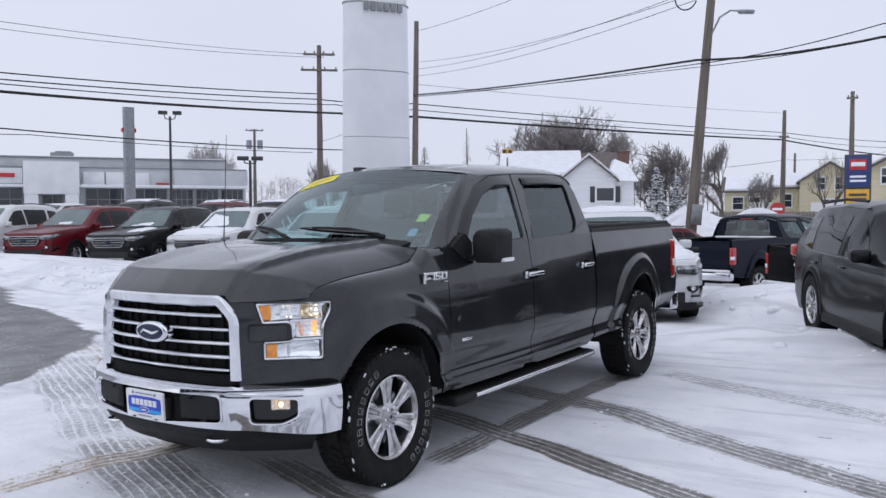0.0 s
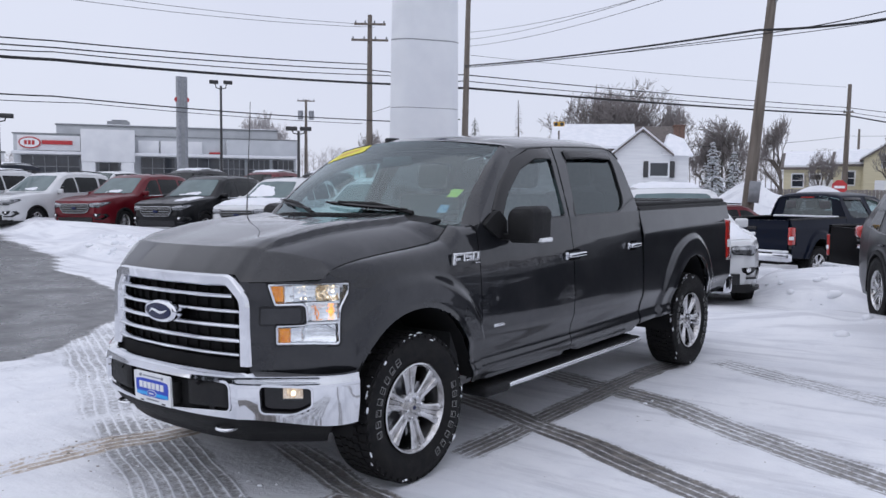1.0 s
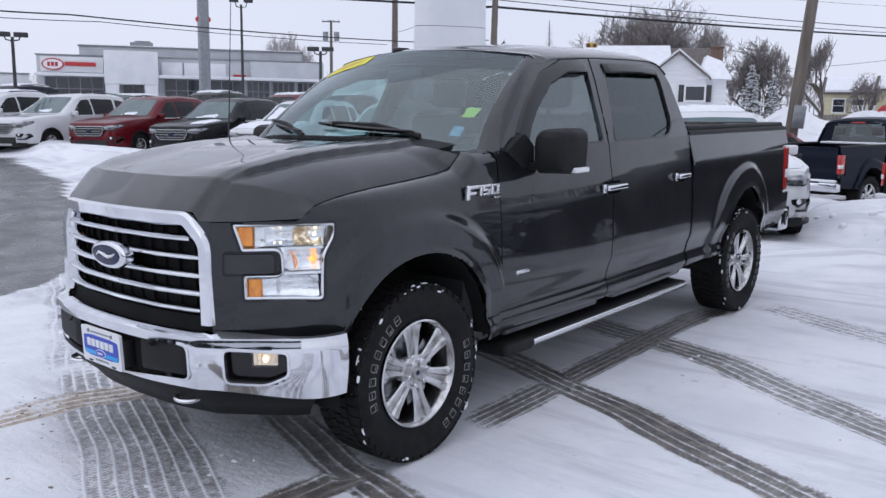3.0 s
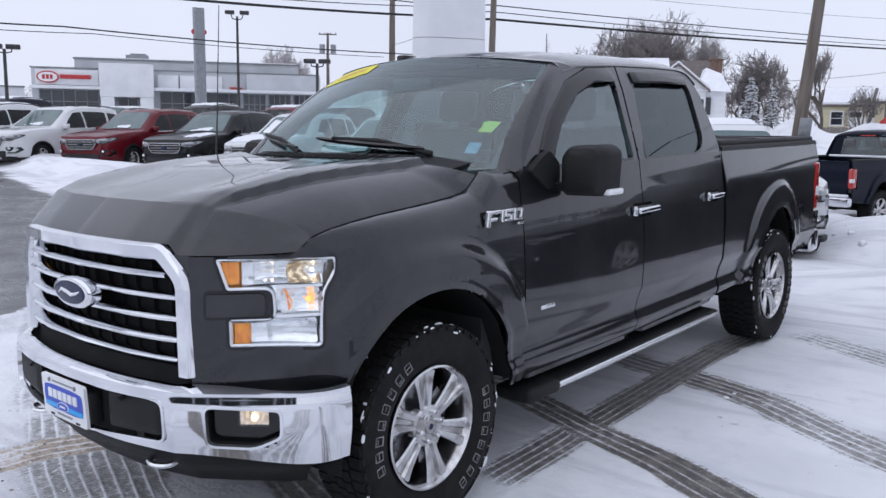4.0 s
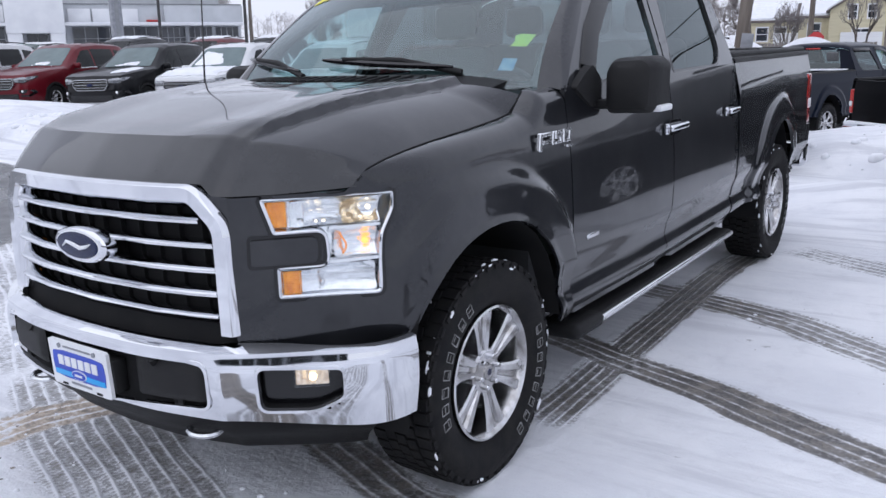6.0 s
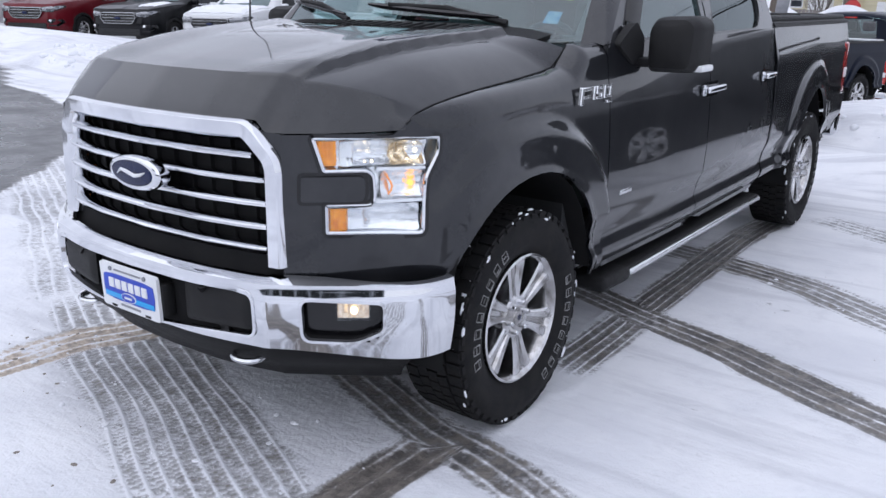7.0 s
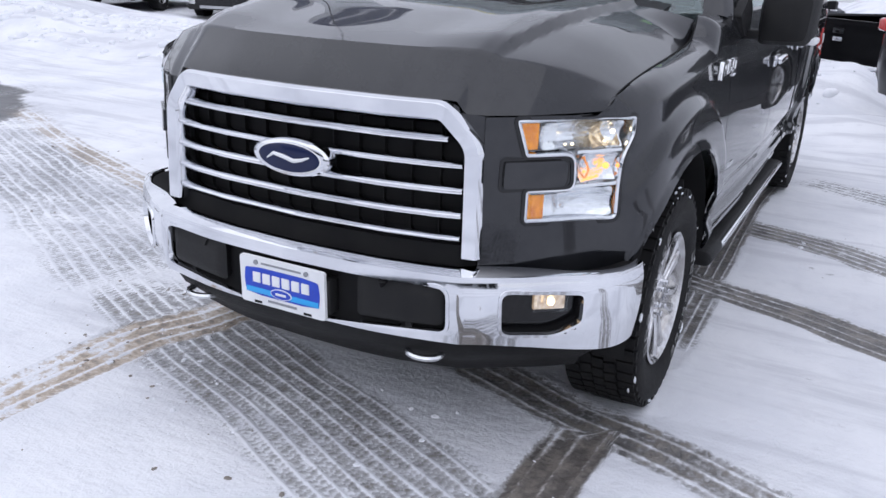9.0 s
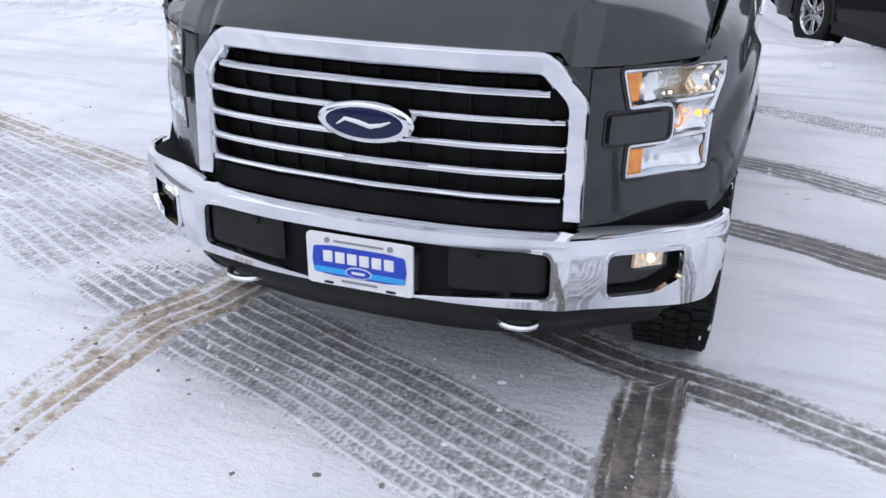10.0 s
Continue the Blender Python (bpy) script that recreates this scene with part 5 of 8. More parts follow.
def sstep(a, b, v):
    t = np.clip((v - a) / (b - a), 0, 1)
    return t * t * (3 - 2 * t)


def edge_distance(poly, x, y):
    p = np.array(poly)
    d = np.full(len(x), 9e9)
    for a, b in zip(p, np.roll(p, -1, 0)):
        ab = b - a
        t = np.clip(((x - a[0]) * ab[0] + (y - a[1]) * ab[1]) / (ab @ ab), 0, 1)
        d = np.minimum(d, np.hypot(x - a[0] - t * ab[0], y - a[1] - t * ab[1]))
    return np.where(inside(poly, np.stack([x, y], 1)), d, -d)


def ground():
    def axis(a, b, fine, far):
        mid = list(np.arange(a, b, fine))
        out, s, p = [], fine, b
        while p < far:
            out.append(p)
            s = min(s * 1.055, 60)
            p += s
        low, s, p = [], fine, a - fine
        while p > -far:
            low.append(p)
            s = min(s * 1.055, 60)
            p -= s
        return np.array(low[::-1] + mid + out)
    gx, gy = axis(-3.3, 3.6, 0.021, 900), axis(-2.4, 3.7, 0.021, 900)
    X, Y = (a.ravel() for a in np.meshgrid(gx, gy, indexing="ij"))
    n = len(X)
    near = (np.abs(X) < 45) & (np.abs(Y) < 45)
    l1, l2, l3 = np.zeros(n), np.zeros(n), np.zeros(n)
    l1[near] = lumps(X[near], Y[near], 0.55, 3.0)
    l2[near] = lumps(X[near], Y[near], 2.1, 9.0)
    close = (np.abs(X + 2) < 22) & (np.abs(Y - 4) < 16)
    l3[close] = lumps(X[close], Y[close], 7.5, 5.0)
    # fine lumps only where the sheet is fine enough to carry them
    sx, sy = (a.ravel() for a in np.meshgrid(np.gradient(gx), np.gradient(gy), indexing="ij"))
    coarse = np.maximum(sx, sy)
    l3 *= sstep(0.11, 0.05, coarse)
    l2 *= sstep(0.45, 0.20, coarse)
    z = base_z(X, Y)
    snow = np.clip(0.02 + 0.025 * l1 + 0.010 * l2 + 0.006 * l3, 0.0, 1)
    quiet = sstep(2.2, 0.8, np.hypot(np.maximum(np.abs(X) - 1.2, 0), np.maximum(np.abs(Y - 2.0) - 2.6, 0)))
    snow *= 1 - 0.6 * quiet
    # ploughed banks
    rough = 1 + 0.45 * l1 + 0.35 * l2 + 0.25 * l3
    bank = 0.32 * sstep(4.7, 6.4, Y + 0.20 * X + 1.7 + 0.6 * l1) * sstep(10.6, 8.4, Y + 0.10 * X + 0.8 + 0.4 * l1) * sstep(-3.2, -6.5, X + 0.5 * l1)
    def mound(cx, cy, rx, ry, h, turn=0.0):
        cx, cy, _ = LOT @ Vector((cx, cy, 0.0)) + LOT_SHIFT
        c, s = math.cos(turn), math.sin(turn)
        u, v = ((X - cx) * c + (Y - cy) * s) / rx, (-(X - cx) * s + (Y - cy) * c) / ry
        r = np.hypot(u, v) + 0.18 * l1 + 0.10 * l2
        return h * sstep(1.0, 0.15, r)
    bank = np.maximum(bank, mound(0.75, 10.0, 1.7, 1.4, 0.66, -0.25))
    bank = np.maximum(bank, mound(2.2, 6.3, 2.6, 1.6, 0.22, -0.3))
    bank = np.maximum(bank, mound(-0.9, 12.4, 1.8, 1.1, 0.30))
    bank = np.maximum(bank, mound(3.6, 5.6, 1.9, 1.3, 0.16))
    bank = np.maximum(bank, mound(-4.0, 24.8, 5.5, 2.2, 1.95))
    bank = np.maximum(bank, mound(4.0, 26.5, 8.0, 2.4, 1.75))
    bank = np.maximum(bank, mound(-24, 27, 16, 2.5, 0.8, -0.4))
    snow += bank * rough
    bare, sand, across, run, edge = np.zeros(n), np.zeros(n), np.zeros(n), np.zeros(n), np.zeros(n)
    cut = np.zeros(n)
    sel = np.where((np.abs(X) < 8) & (np.abs(Y) < 8))[0]
    for points, width, dark, dirt, ridges in TRACKS:
        d, s, total = along(points, X[sel], Y[sel])
        w = width / 2 * (1 + 0.10 * l2[sel])
        k = sstep(1.14, 0.80, np.abs(d) / w + 0.12 * l3[sel]) * sstep(0.0, 0.55, s + 0.3 * l2[sel]) * sstep(0.0, 0.4, total - s)
        fade = 1 - 0.25 * np.clip(l1[sel] * 2, -1, 1)
        better = k * dark * fade > bare[sel]
        bare[sel] = np.where(better, k * dark * fade, bare[sel])
        sand[sel] = np.where(better, k * dirt, sand[sel])
        across[sel] = np.where(better, d / w * math.pi * ridges, across[sel])
        run[sel] = np.where(better, s, run[sel])
        cut[sel] = np.maximum(cut[sel], k * min(1, dark * 1.4))
        lip = np.exp(-(((np.abs(d) / w) - 1.08) / 0.10) ** 2) * 0.007 * (1 + l3[sel])
        snow[sel] += lip * (dark > 0.4)
    ridge = 0.5 + 0.5 * np.cos(across)
    snow = snow * (1 - 0.75 * cut) + cut * 0.006 * ridge
    e = edge_distance(WET, X, Y) + 0.35 * l1 + 0.22 * l2 + 0.12 * l3
    wet = sstep(-0.05, 0.12, e)
    slush = sstep(-0.9, 0.0, e) * 0.20
    bare = np.maximum(bare, np.maximum(wet, slush))
    snow *= 1 - 0.93 * wet
    for cx, cy, r in ((1.31, 1.91, 0.06), (1.39, 1.87, 0.05), (1.55, 0.17, 0.045), (1.44, 0.50, 0.03), (2.8, 2.3, 0.05)):
        b = np.exp(-((X - cx) ** 2 * 0.35 + (Y - cy) ** 2) / r**2 * 2.0) * (1 + l3)
        bare = np.maximum(bare, np.clip(b * 0.8, 0, 0.75))
        snow -= 0.008 * b
    z = z + snow
    verts = np.stack([X, Y, z], 1)
    ny = len(gy)
    i, j = np.meshgrid(np.arange(len(gx) - 1), np.arange(ny - 1), indexing="ij")
    a = (i * ny + j).ravel()
    faces = np.stack([a, a + ny, a + ny + 1, a + 1], 1)
    me = bpy.data.meshes.new("ground")
    me.vertices.add(n)
    me.vertices.foreach_set("co", verts.ravel())
    me.loops.add(faces.size)
    me.loops.foreach_set("vertex_index", faces.ravel())
    me.polygons.add(len(faces))
    me.polygons.foreach_set("loop_start", np.arange(len(faces)) * 4)
    me.update(calc_edges=True)
    for name, values in (("bare", bare), ("sand", sand), ("across", across), ("run", run), ("wet", wet)):
        at = me.attributes.new(name, "FLOAT", "POINT")
        at.data.foreach_set("value", values.astype(np.float32))
    me.shade_smooth()
    me.materials.append(ground_material())
    tagged(new("ground", me), "snowy parking lot with packed wheel tracks and bare wet asphalt", "ground", kind="structure")


def ground_material():
    m = bpy.data.materials.new("snow_and_asphalt")
    m.use_nodes = True
    nt = m.node_tree
    p = nt.nodes["Principled BSDF"]
    def attr(name):
        a = nt.nodes.new("ShaderNodeAttribute")
        a.attribute_name = name
        return a.outputs["Fac"]
    def calc(op, a, b=None, c=None):
        k = nt.nodes.new("ShaderNodeMath")
        k.operation = op
        for i, v in enumerate((a, b, c)):
            if v is None:
                continue
            if isinstance(v, (int, float)):
                k.inputs[i].default_value = v
            else:
                nt.links.new(v, k.inputs[i])
        return k.outputs[0]
    def fuzz(scale, detail=5, rough=0.6):
        k = nt.nodes.new("ShaderNodeTexNoise")
        k.inputs["Scale"].default_value, k.inputs["Detail"].default_value, k.inputs["Roughness"].default_value = scale, detail, rough
        nt.links.new(co.outputs["Object"], k.inputs["Vector"])
        return k.outputs["Fac"]
    def soft(v, a, b):
        k = nt.nodes.new("ShaderNodeMapRange")
        k.interpolation_type = "SMOOTHSTEP"
        k.inputs["From Min"].default_value, k.inputs["From Max"].default_value = a, b
        nt.links.new(v, k.inputs["Value"])
        return k.outputs["Result"]
    def blend(f, a, b):
        k = nt.nodes.new("ShaderNodeMix")
        k.data_type = "RGBA"
        nt.links.new(f, k.inputs["Factor"])
        for i, v in ((6, a), (7, b)):
            if isinstance(v, tuple):
                k.inputs[i].default_value = (*v, 1)
            else:
                nt.links.new(v, k.inputs[i])
        return k.outputs[2]
    co = nt.nodes.new("ShaderNodeTexCoord")
    bare, sand, across, run, wet = (attr(k) for k in ("bare", "sand", "across", "run", "wet"))
    coarse, fine, grit = fuzz(1.3, 6), fuzz(22, 5, 0.7), fuzz(160, 3)
    lane = nt.nodes.new("ShaderNodeMapping")
    lane.inputs["Rotation"].default_value = (0, 0, radians(24))
    lane.inputs["Scale"].default_value = (0.45, 3.2, 1.0)
    nt.links.new(co.outputs["Object"], lane.inputs["Vector"])
    swept = nt.nodes.new("ShaderNodeTexNoise")
    swept.inputs["Scale"].default_value, swept.inputs["Detail"].default_value, swept.inputs["Roughness"].default_value = 1.0, 7, 0.62
    nt.links.new(lane.outputs["Vector"], swept.inputs["Vector"])
    swept = swept.outputs["Fac"]
    ridge = calc("MULTIPLY_ADD", calc("COSINE", across), 0.5, 0.5)
    lug = calc("MULTIPLY_ADD", calc("SINE", calc("MULTIPLY_ADD", run, 230.0, calc("ADD", calc("MULTIPLY", calc("FLOOR", calc("DIVIDE", across, 3.14159)), 2.3), calc("MULTIPLY", fine, 15.0)))), 0.5, 0.5)
    tread = calc("ADD", calc("MULTIPLY", calc("POWER", ridge, 6.0), 0.40), calc("MULTIPLY", lug, 0.09))
    amount = calc("ADD", bare, calc("MULTIPLY", calc("SUBTRACT", calc("ADD", fine, calc("MULTIPLY", coarse, 0.6)), 0.82), 1.45))
    fringe = calc("MULTIPLY", calc("MULTIPLY", soft(bare, 0.02, 0.18), soft(bare, 0.62, 0.30)), calc("SUBTRACT", 1.0, wet))
    amount = calc("ADD", amount, calc("MULTIPLY", calc("MULTIPLY", calc("SUBTRACT", lug, 0.5), fringe), 0.30))
    amount = calc("SUBTRACT", amount, calc("MULTIPLY", calc("MULTIPLY", sand, soft(fuzz(2.4, 5, 0.6), 0.46, 0.62)), 0.30))
    intrack = soft(bare, 0.05, 0.30)
    amount = calc("SUBTRACT", amount, calc("MULTIPLY", calc("MULTIPLY", tread, intrack), calc("SUBTRACT", 1.0, wet)))
    packed = calc("MULTIPLY", soft(amount, 0.02, 0.34), intrack)
    open_ = calc("MULTIPLY", soft(amount, 0.30, 0.60), intrack)
    clean = blend(soft(coarse, 0.35, 0.68), (0.81, 0.82, 0.845), (0.70, 0.715, 0.755))
    clean = blend(calc("MULTIPLY", soft(fine, 0.62, 0.80), 0.25), clean, (0.66, 0.67, 0.70))
    clean = blend(calc("MULTIPLY", soft(fuzz(3.6, 7, 0.72), 0.53, 0.72), 0.42), clean, (0.57, 0.58, 0.62))
    clean = blend(calc("MULTIPLY", soft(swept, 0.48, 0.64), 0.62), clean, (0.52, 0.53, 0.57))
    clean = blend(calc("MULTIPLY", soft(fuzz(0.55, 3, 0.5), 0.50, 0.62), 0.30), clean, (0.60, 0.61, 0.65))
    clean = blend(calc("MULTIPLY", soft(fuzz(2.7, 8, 0.8), 0.64, 0.74), 0.35), clean, (0.60, 0.555, 0.49))
    grey = blend(sand, (0.36, 0.365, 0.38), (0.50, 0.425, 0.345))
    road = blend(fine, (0.035, 0.035, 0.037), (0.085, 0.085, 0.088))
    road = blend(calc("MULTIPLY", calc("SUBTRACT", 1.0, wet), 0.25), road, (0.12, 0.12, 0.124))
    road = blend(calc("MULTIPLY", calc("MULTIPLY", soft(fuzz(11.0, 6, 0.75), 0.44, 0.60), calc("SUBTRACT", 1.0, wet)), 0.75), road, (0.24, 0.222, 0.20))
    road = blend(calc("MULTIPLY", sand, 0.6), road, (0.27, 0.218, 0.168))
    colour = blend(open_, blend(packed, clean, grey), road)
    nt.links.new(colour, p.inputs["Base Color"])
    gloss = calc("MULTIPLY", open_, calc("MULTIPLY_ADD", soft(coarse, 0.2, 0.7), 0.16, 0.30))
    nt.links.new(calc("SUBTRACT", calc("SUBTRACT", 0.78, gloss), calc("MULTIPLY", wet, calc("MULTIPLY", soft(coarse, 0.25, 0.70), 0.12))), p.inputs["Roughness"])
    bump = nt.nodes.new("ShaderNodeBump")
    bump.inputs["Strength"].default_value, bump.inputs["Distance"].default_value = 0.55, 0.02
    high = calc("ADD", calc("MULTIPLY", fuzz(5.5, 5, 0.6), 1.0), calc("ADD", calc("MULTIPLY", fine, 0.6), calc("MULTIPLY", grit, 0.15)))
    high = calc("ADD", high, calc("MULTIPLY", swept, 1.6))
    high = calc("MULTIPLY", high, calc("SUBTRACT", 1.0, calc("MULTIPLY", wet, 0.85)))
    high = calc("ADD", high, calc("MULTIPLY", calc("MULTIPLY", tread, intrack), calc("MULTIPLY", calc("SUBTRACT", 1.0, wet), 0.9)))
    nt.links.new(high, bump.inputs["Height"])
    nt.links.new(bump.outputs["Normal"], p.inputs["Normal"])
    return m


WHEELS = wheel_meshes()
ground()


def snow_lumps():
    """Broken clods of ploughed snow along the banks, half sunk in them."""
    floor_ob = bpy.data.objects["ground"]
    bpy.context.view_layer.update()
    rng = random.Random(77)
    bm = bmesh.new()
    fields = [(-14.0, -4.2, 3.0, 8.4, 900), (-4.2, -2.6, 3.2, 5.6, 40), (-0.6, 3.2, 7.4, 10.8, 60), (1.4, 4.6, 4.6, 7.4, 30)]
    for x0, x1, y0, y1, count in fields:
        for _ in range(count):
            x, y = rng.uniform(x0, x1), rng.uniform(y0, y1)
            ok, hit, normal, _i = floor_ob.ray_cast(Vector((x, y, 5.0)), Vector((0, 0, -1)))
            if not ok or hit.z < float(base_z(np.array(x), np.array(y))) + 0.09:
                continue
            r = 0.018 + 0.075 * rng.random() ** 3
            m = Matrix.Translation(hit - Vector((0, 0, r * 0.05))) @ Matrix.Rotation(rng.uniform(0, 6.28), 4, "Z") @ Matrix.Diagonal((r * rng.uniform(0.8, 1.5), r, r * rng.uniform(0.6, 1.0), 1))
            made = bmesh.ops.create_icosphere(bm, subdivisions=2, radius=1, matrix=m)
            for v in made["verts"]:
                v.co += (v.co - hit) * 0.30 * noise.noise(v.co * 9.0)
    me = bpy.data.meshes.new("snow_clod")
    bm.to_mesh(me)
    bm.free()
    me.materials.append(M["snow_clean"])
    me.shade_smooth()
    tagged(new("snow_clod", me), "broken clods of ploughed snow on the banks", "snow", kind="stuff")


snow_lumps()


def track_crumbs():
    """Crumbs of snow and dirty slush kicked up beside the wheel tracks."""
    floor_ob = bpy.data.objects["ground"]
    rng = random.Random(31)
    for name, lab, mat, count, size in (("snow_crumb", "small crumbs of snow thrown up beside the tracks", "snow_clean", 600, 0.009), ("slush_crumb", "dark crumbs of frozen slush along the tracks", "slush_dirt", 330, 0.007)):
        bm = bmesh.new()
        for k in range(count):
            points, width = TRACKS[rng.choice((4, 6, 6, 6, 7, 7, 8, 8))][:2]
            _, c = smooth_curve(points, 0.12)
            a = Vector(c[rng.randrange(len(c))])
            x, y = a.x + rng.gauss(0, 0.45 * width + 0.10), a.y + rng.gauss(0, 0.45 * width + 0.10)
            if abs(x) > 4.5 or abs(y) > 4.0 or (abs(x) < 1.1 and -0.35 < y < 4.0):
                continue
            ok, hit, _n, _i = floor_ob.ray_cast(Vector((x, y, 5.0)), Vector((0, 0, -1)))
            if not ok:
                continue
            r = size * (0.35 + rng.random() ** 2.5)
            m = Matrix.Translation(hit + Vector((0, 0, r * 0.15))) @ Matrix.Rotation(rng.uniform(0, 6.28), 4, "Z") @ Matrix.Diagonal((r * rng.uniform(0.8, 1.9), r, r * rng.uniform(0.4, 0.8), 1))
            made = bmesh.ops.create_icosphere(bm, subdivisions=1, radius=1, matrix=m)
            for v in made["verts"]:
                v.co += (v.co - hit) * 0.5 * noise.noise(v.co * 60.0)
        me = bpy.data.meshes.new(name)
        bm.to_mesh(me)
        bm.free()
        me.materials.append(M[mat])
        tagged(new(name, me), lab, "snow", kind="stuff")


M["slush_dirt"] = material("frozen_dirty_slush", (0.16, 0.14, 0.12), 0.7, second=(0.30, 0.27, 0.24), scale=30)
track_crumbs()


# ---- other parked vehicles ----
M["car_glass"] = material("dark_car_glass", (0.004, 0.005, 0.006), 0.03, spec=0.22, second=(0.010, 0.013, 0.014), scale=4)


M["teal_glass"] = material("pale_teal_glass", (0.07, 0.11, 0.115), 0.05, spec=0.5, second=(0.10, 0.15, 0.155), scale=3)
M["steel_trim"] = material("dull_grille_chrome", (0.42, 0.43, 0.45), 0.25, 0.9, second=(0.3, 0.31, 0.32), scale=20)
M["lamp_grey"] = material("clouded_lamp_bowl", (0.34, 0.35, 0.37), 0.12, 0.7, second=(0.12, 0.125, 0.13), scale=14, coat=0.6)


def utility(label, paint, m, long=4.52, high=1.68, wide=1.84, base=2.69, snow=0, glass_frost=0, wheel_size=0.86, tone="dull_chrome", frosty_seed=1, lower=True, screen="car_glass"):
    """A sport utility car; the front axle at the origin, its nose towards -y."""
    t = thing("parked_suv", label, "car", m, group="parked cars")
    P, q, h, w = M[paint], long / 4.52, high / 1.68, wide / 2
    r, hub = 0.40 * wheel_size * 1.09, 0.392 * wheel_size
    y0, y1 = -0.92 * q, long - 0.92 * q
    top_y = [y0, y0 + 0.02, y0 + 0.10, -0.5, 0.0, 0.42 * q, 0.52 * q, 1.22 * q, 1.45 * q, 2.1 * q, 2.95 * q, 3.16 * q, 3.44 * q, y1 - 0.05, y1]
    top_z = [v * h for v in (0.62, 0.82, 0.93, 1.01, 1.06, 1.085, 1.10, 1.575, 1.645, 1.68, 1.645, 1.60, 1.17, 1.06, 0.78)]
    def top(y):
        return float(np.interp(y, top_y, top_z))
    def half(y):
        return w * float(np.interp(y, [y0, y0 + 0.08, y0 + 0.35, 0.0, 2.6 * q, y1 - 0.3, y1], [0.70, 0.84, 0.955, 1.0, 1.0, 0.96, 0.84]))
    def belt(y):
        return min(h * float(np.interp(y, [y0, 0.0, 1.0, y1], [0.90, 0.985, 1.02, 1.10])), top(y) - 0.03)
    def bottom(y):
        z = 0.26 if y0 + 0.2 < y < y1 - 0.25 else 0.34
        for c in (0.0, base):
            if abs(y - c) < r:
                z = max(z, hub + math.sqrt(max(0, r * r - (y - c) ** 2)))
        return z
    def section(y):
        hw, b, tz, zb = half(y), belt(y), top(y), bottom(y)
        cab = max(0.0, min(1.0, (tz - b - 0.03) / (0.45 * h)))
        low = [(hw - 0.05, zb), (hw - 0.005, zb + (b - zb) * 0.25), (hw, zb + (b - zb) * 0.55), (hw - 0.012, zb + (b - zb) * 0.85), (hw - 0.03, b)]
        k = 0.20 * cab
        up = [(hw - 0.03 - 0.45 * k, b + (tz - b) * 0.45), (hw - 0.05 - k, b + (tz - b) * (0.62 + 0.26 * cab)), (hw - 0.09 - 1.25 * k, b + (tz - b) * (0.88 + 0.07 * cab)), ((hw - 0.15) * 0.62, tz - 0.012), (0, tz)]
        return low + up
    ys = sorted(set(np.round(np.r_[spread(y0, y1, 0.09), [c + s * r * k for c in (0.0, base) for s in (-1, 1) for k in (0.6, 0.85, 0.96, 0.9995, 1.0)], top_y], 4)))
    rows = [section(y) for y in ys]
    n = len(rows[0])
    verts = [(x, y, z) for y, sec in zip(ys, rows) for x, z in sec]
    faces = [(i * n + j, (i + 1) * n + j, (i + 1) * n + j + 1, i * n + j + 1) for i in range(len(ys) - 1) for j in range(n - 1)]
    off = len(verts)
    mv, mf = mirror(verts, faces)
    verts2, faces2 = verts + mv, faces + [tuple(k + off for k in f) for f in mf]
    for i in (0, len(ys) - 1):
        ring = [i * n + j for j in range(n)] + [off + i * n + j for j in range(n - 2, -1, -1)]
        faces2.append(tuple(ring if i == 0 else ring[::-1]))
    solid("body", verts2, faces2, P, t, smooth=38)
    def skin_x(y, z):
        s = section(y)
        return float(np.interp(z, [p[1] for p in s], [p[0] for p in s]))
    def skin_z(x, y):
        s = section(y)[5:][::-1]
        return float(np.interp(abs(x), [p[0] for p in s], [p[1] for p in s]))
    # side windows
    zl = 1.045 * h
    front = rounded([(0.80 * q, zl), (1.62 * q, zl + 0.015), (1.62 * q, 1.50 * h), (1.32 * q, 1.47 * h)], [0.03, 0.02, 0.04, 0.08])
    rear = rounded([(1.68 * q, zl + 0.015), (2.50 * q, zl + 0.035), (2.56 * q, 1.50 * h), (1.68 * q, 1.51 * h)], [0.02, 0.03, 0.05, 0.04])
    quarter = rounded([(2.60 * q, zl + 0.04), (2.98 * q, zl + 0.09), (3.06 * q, 1.44 * h), (2.66 * q, 1.49 * h)], [0.02, 0.06, 0.06, 0.04])
    for name, o in (("front_window", front), ("rear_window", rear), ("quarter_window", quarter)):
        lo, hi = np.array(o).min(0), np.array(o).max(0)
        g = sheet(spread(lo[0] - 0.02, hi[0] + 0.02, 0.05), spread(lo[1] - 0.02, hi[1] + 0.02, 0.05), lambda y, z: (skin_x(y, z) + 0.005, y, z), o)
        both(name, *g, M["car_glass"], t, thick=0.004)
    both("window_trim", *band([(0.78 * q, zl - 0.012), (1.65 * q, zl), (2.55 * q, zl + 0.025), (3.0 * q, zl + 0.07)], [(-0.008, 0.0), (-0.008, -0.012), (0.008, -0.012), (0.008, 0.0)], lambda y, z, k: (skin_x(y, z) - k, y, z)), M[tone], t)
    scr = [(-0.74 * w, 0.55 * q), (0.74 * w, 0.55 * q), (0.60 * w, 1.20 * q), (-0.60 * w, 1.20 * q)]
    solid("windscreen", *sheet(spread(-0.8 * w, 0.8 * w, 0.07), spread(0.5 * q, 1.25 * q, 0.05), lambda x, y: (x, y - 0.004, skin_z(x, y) + 0.006), rounded(scr, 0.05)), M[screen], t, thick=0.004)
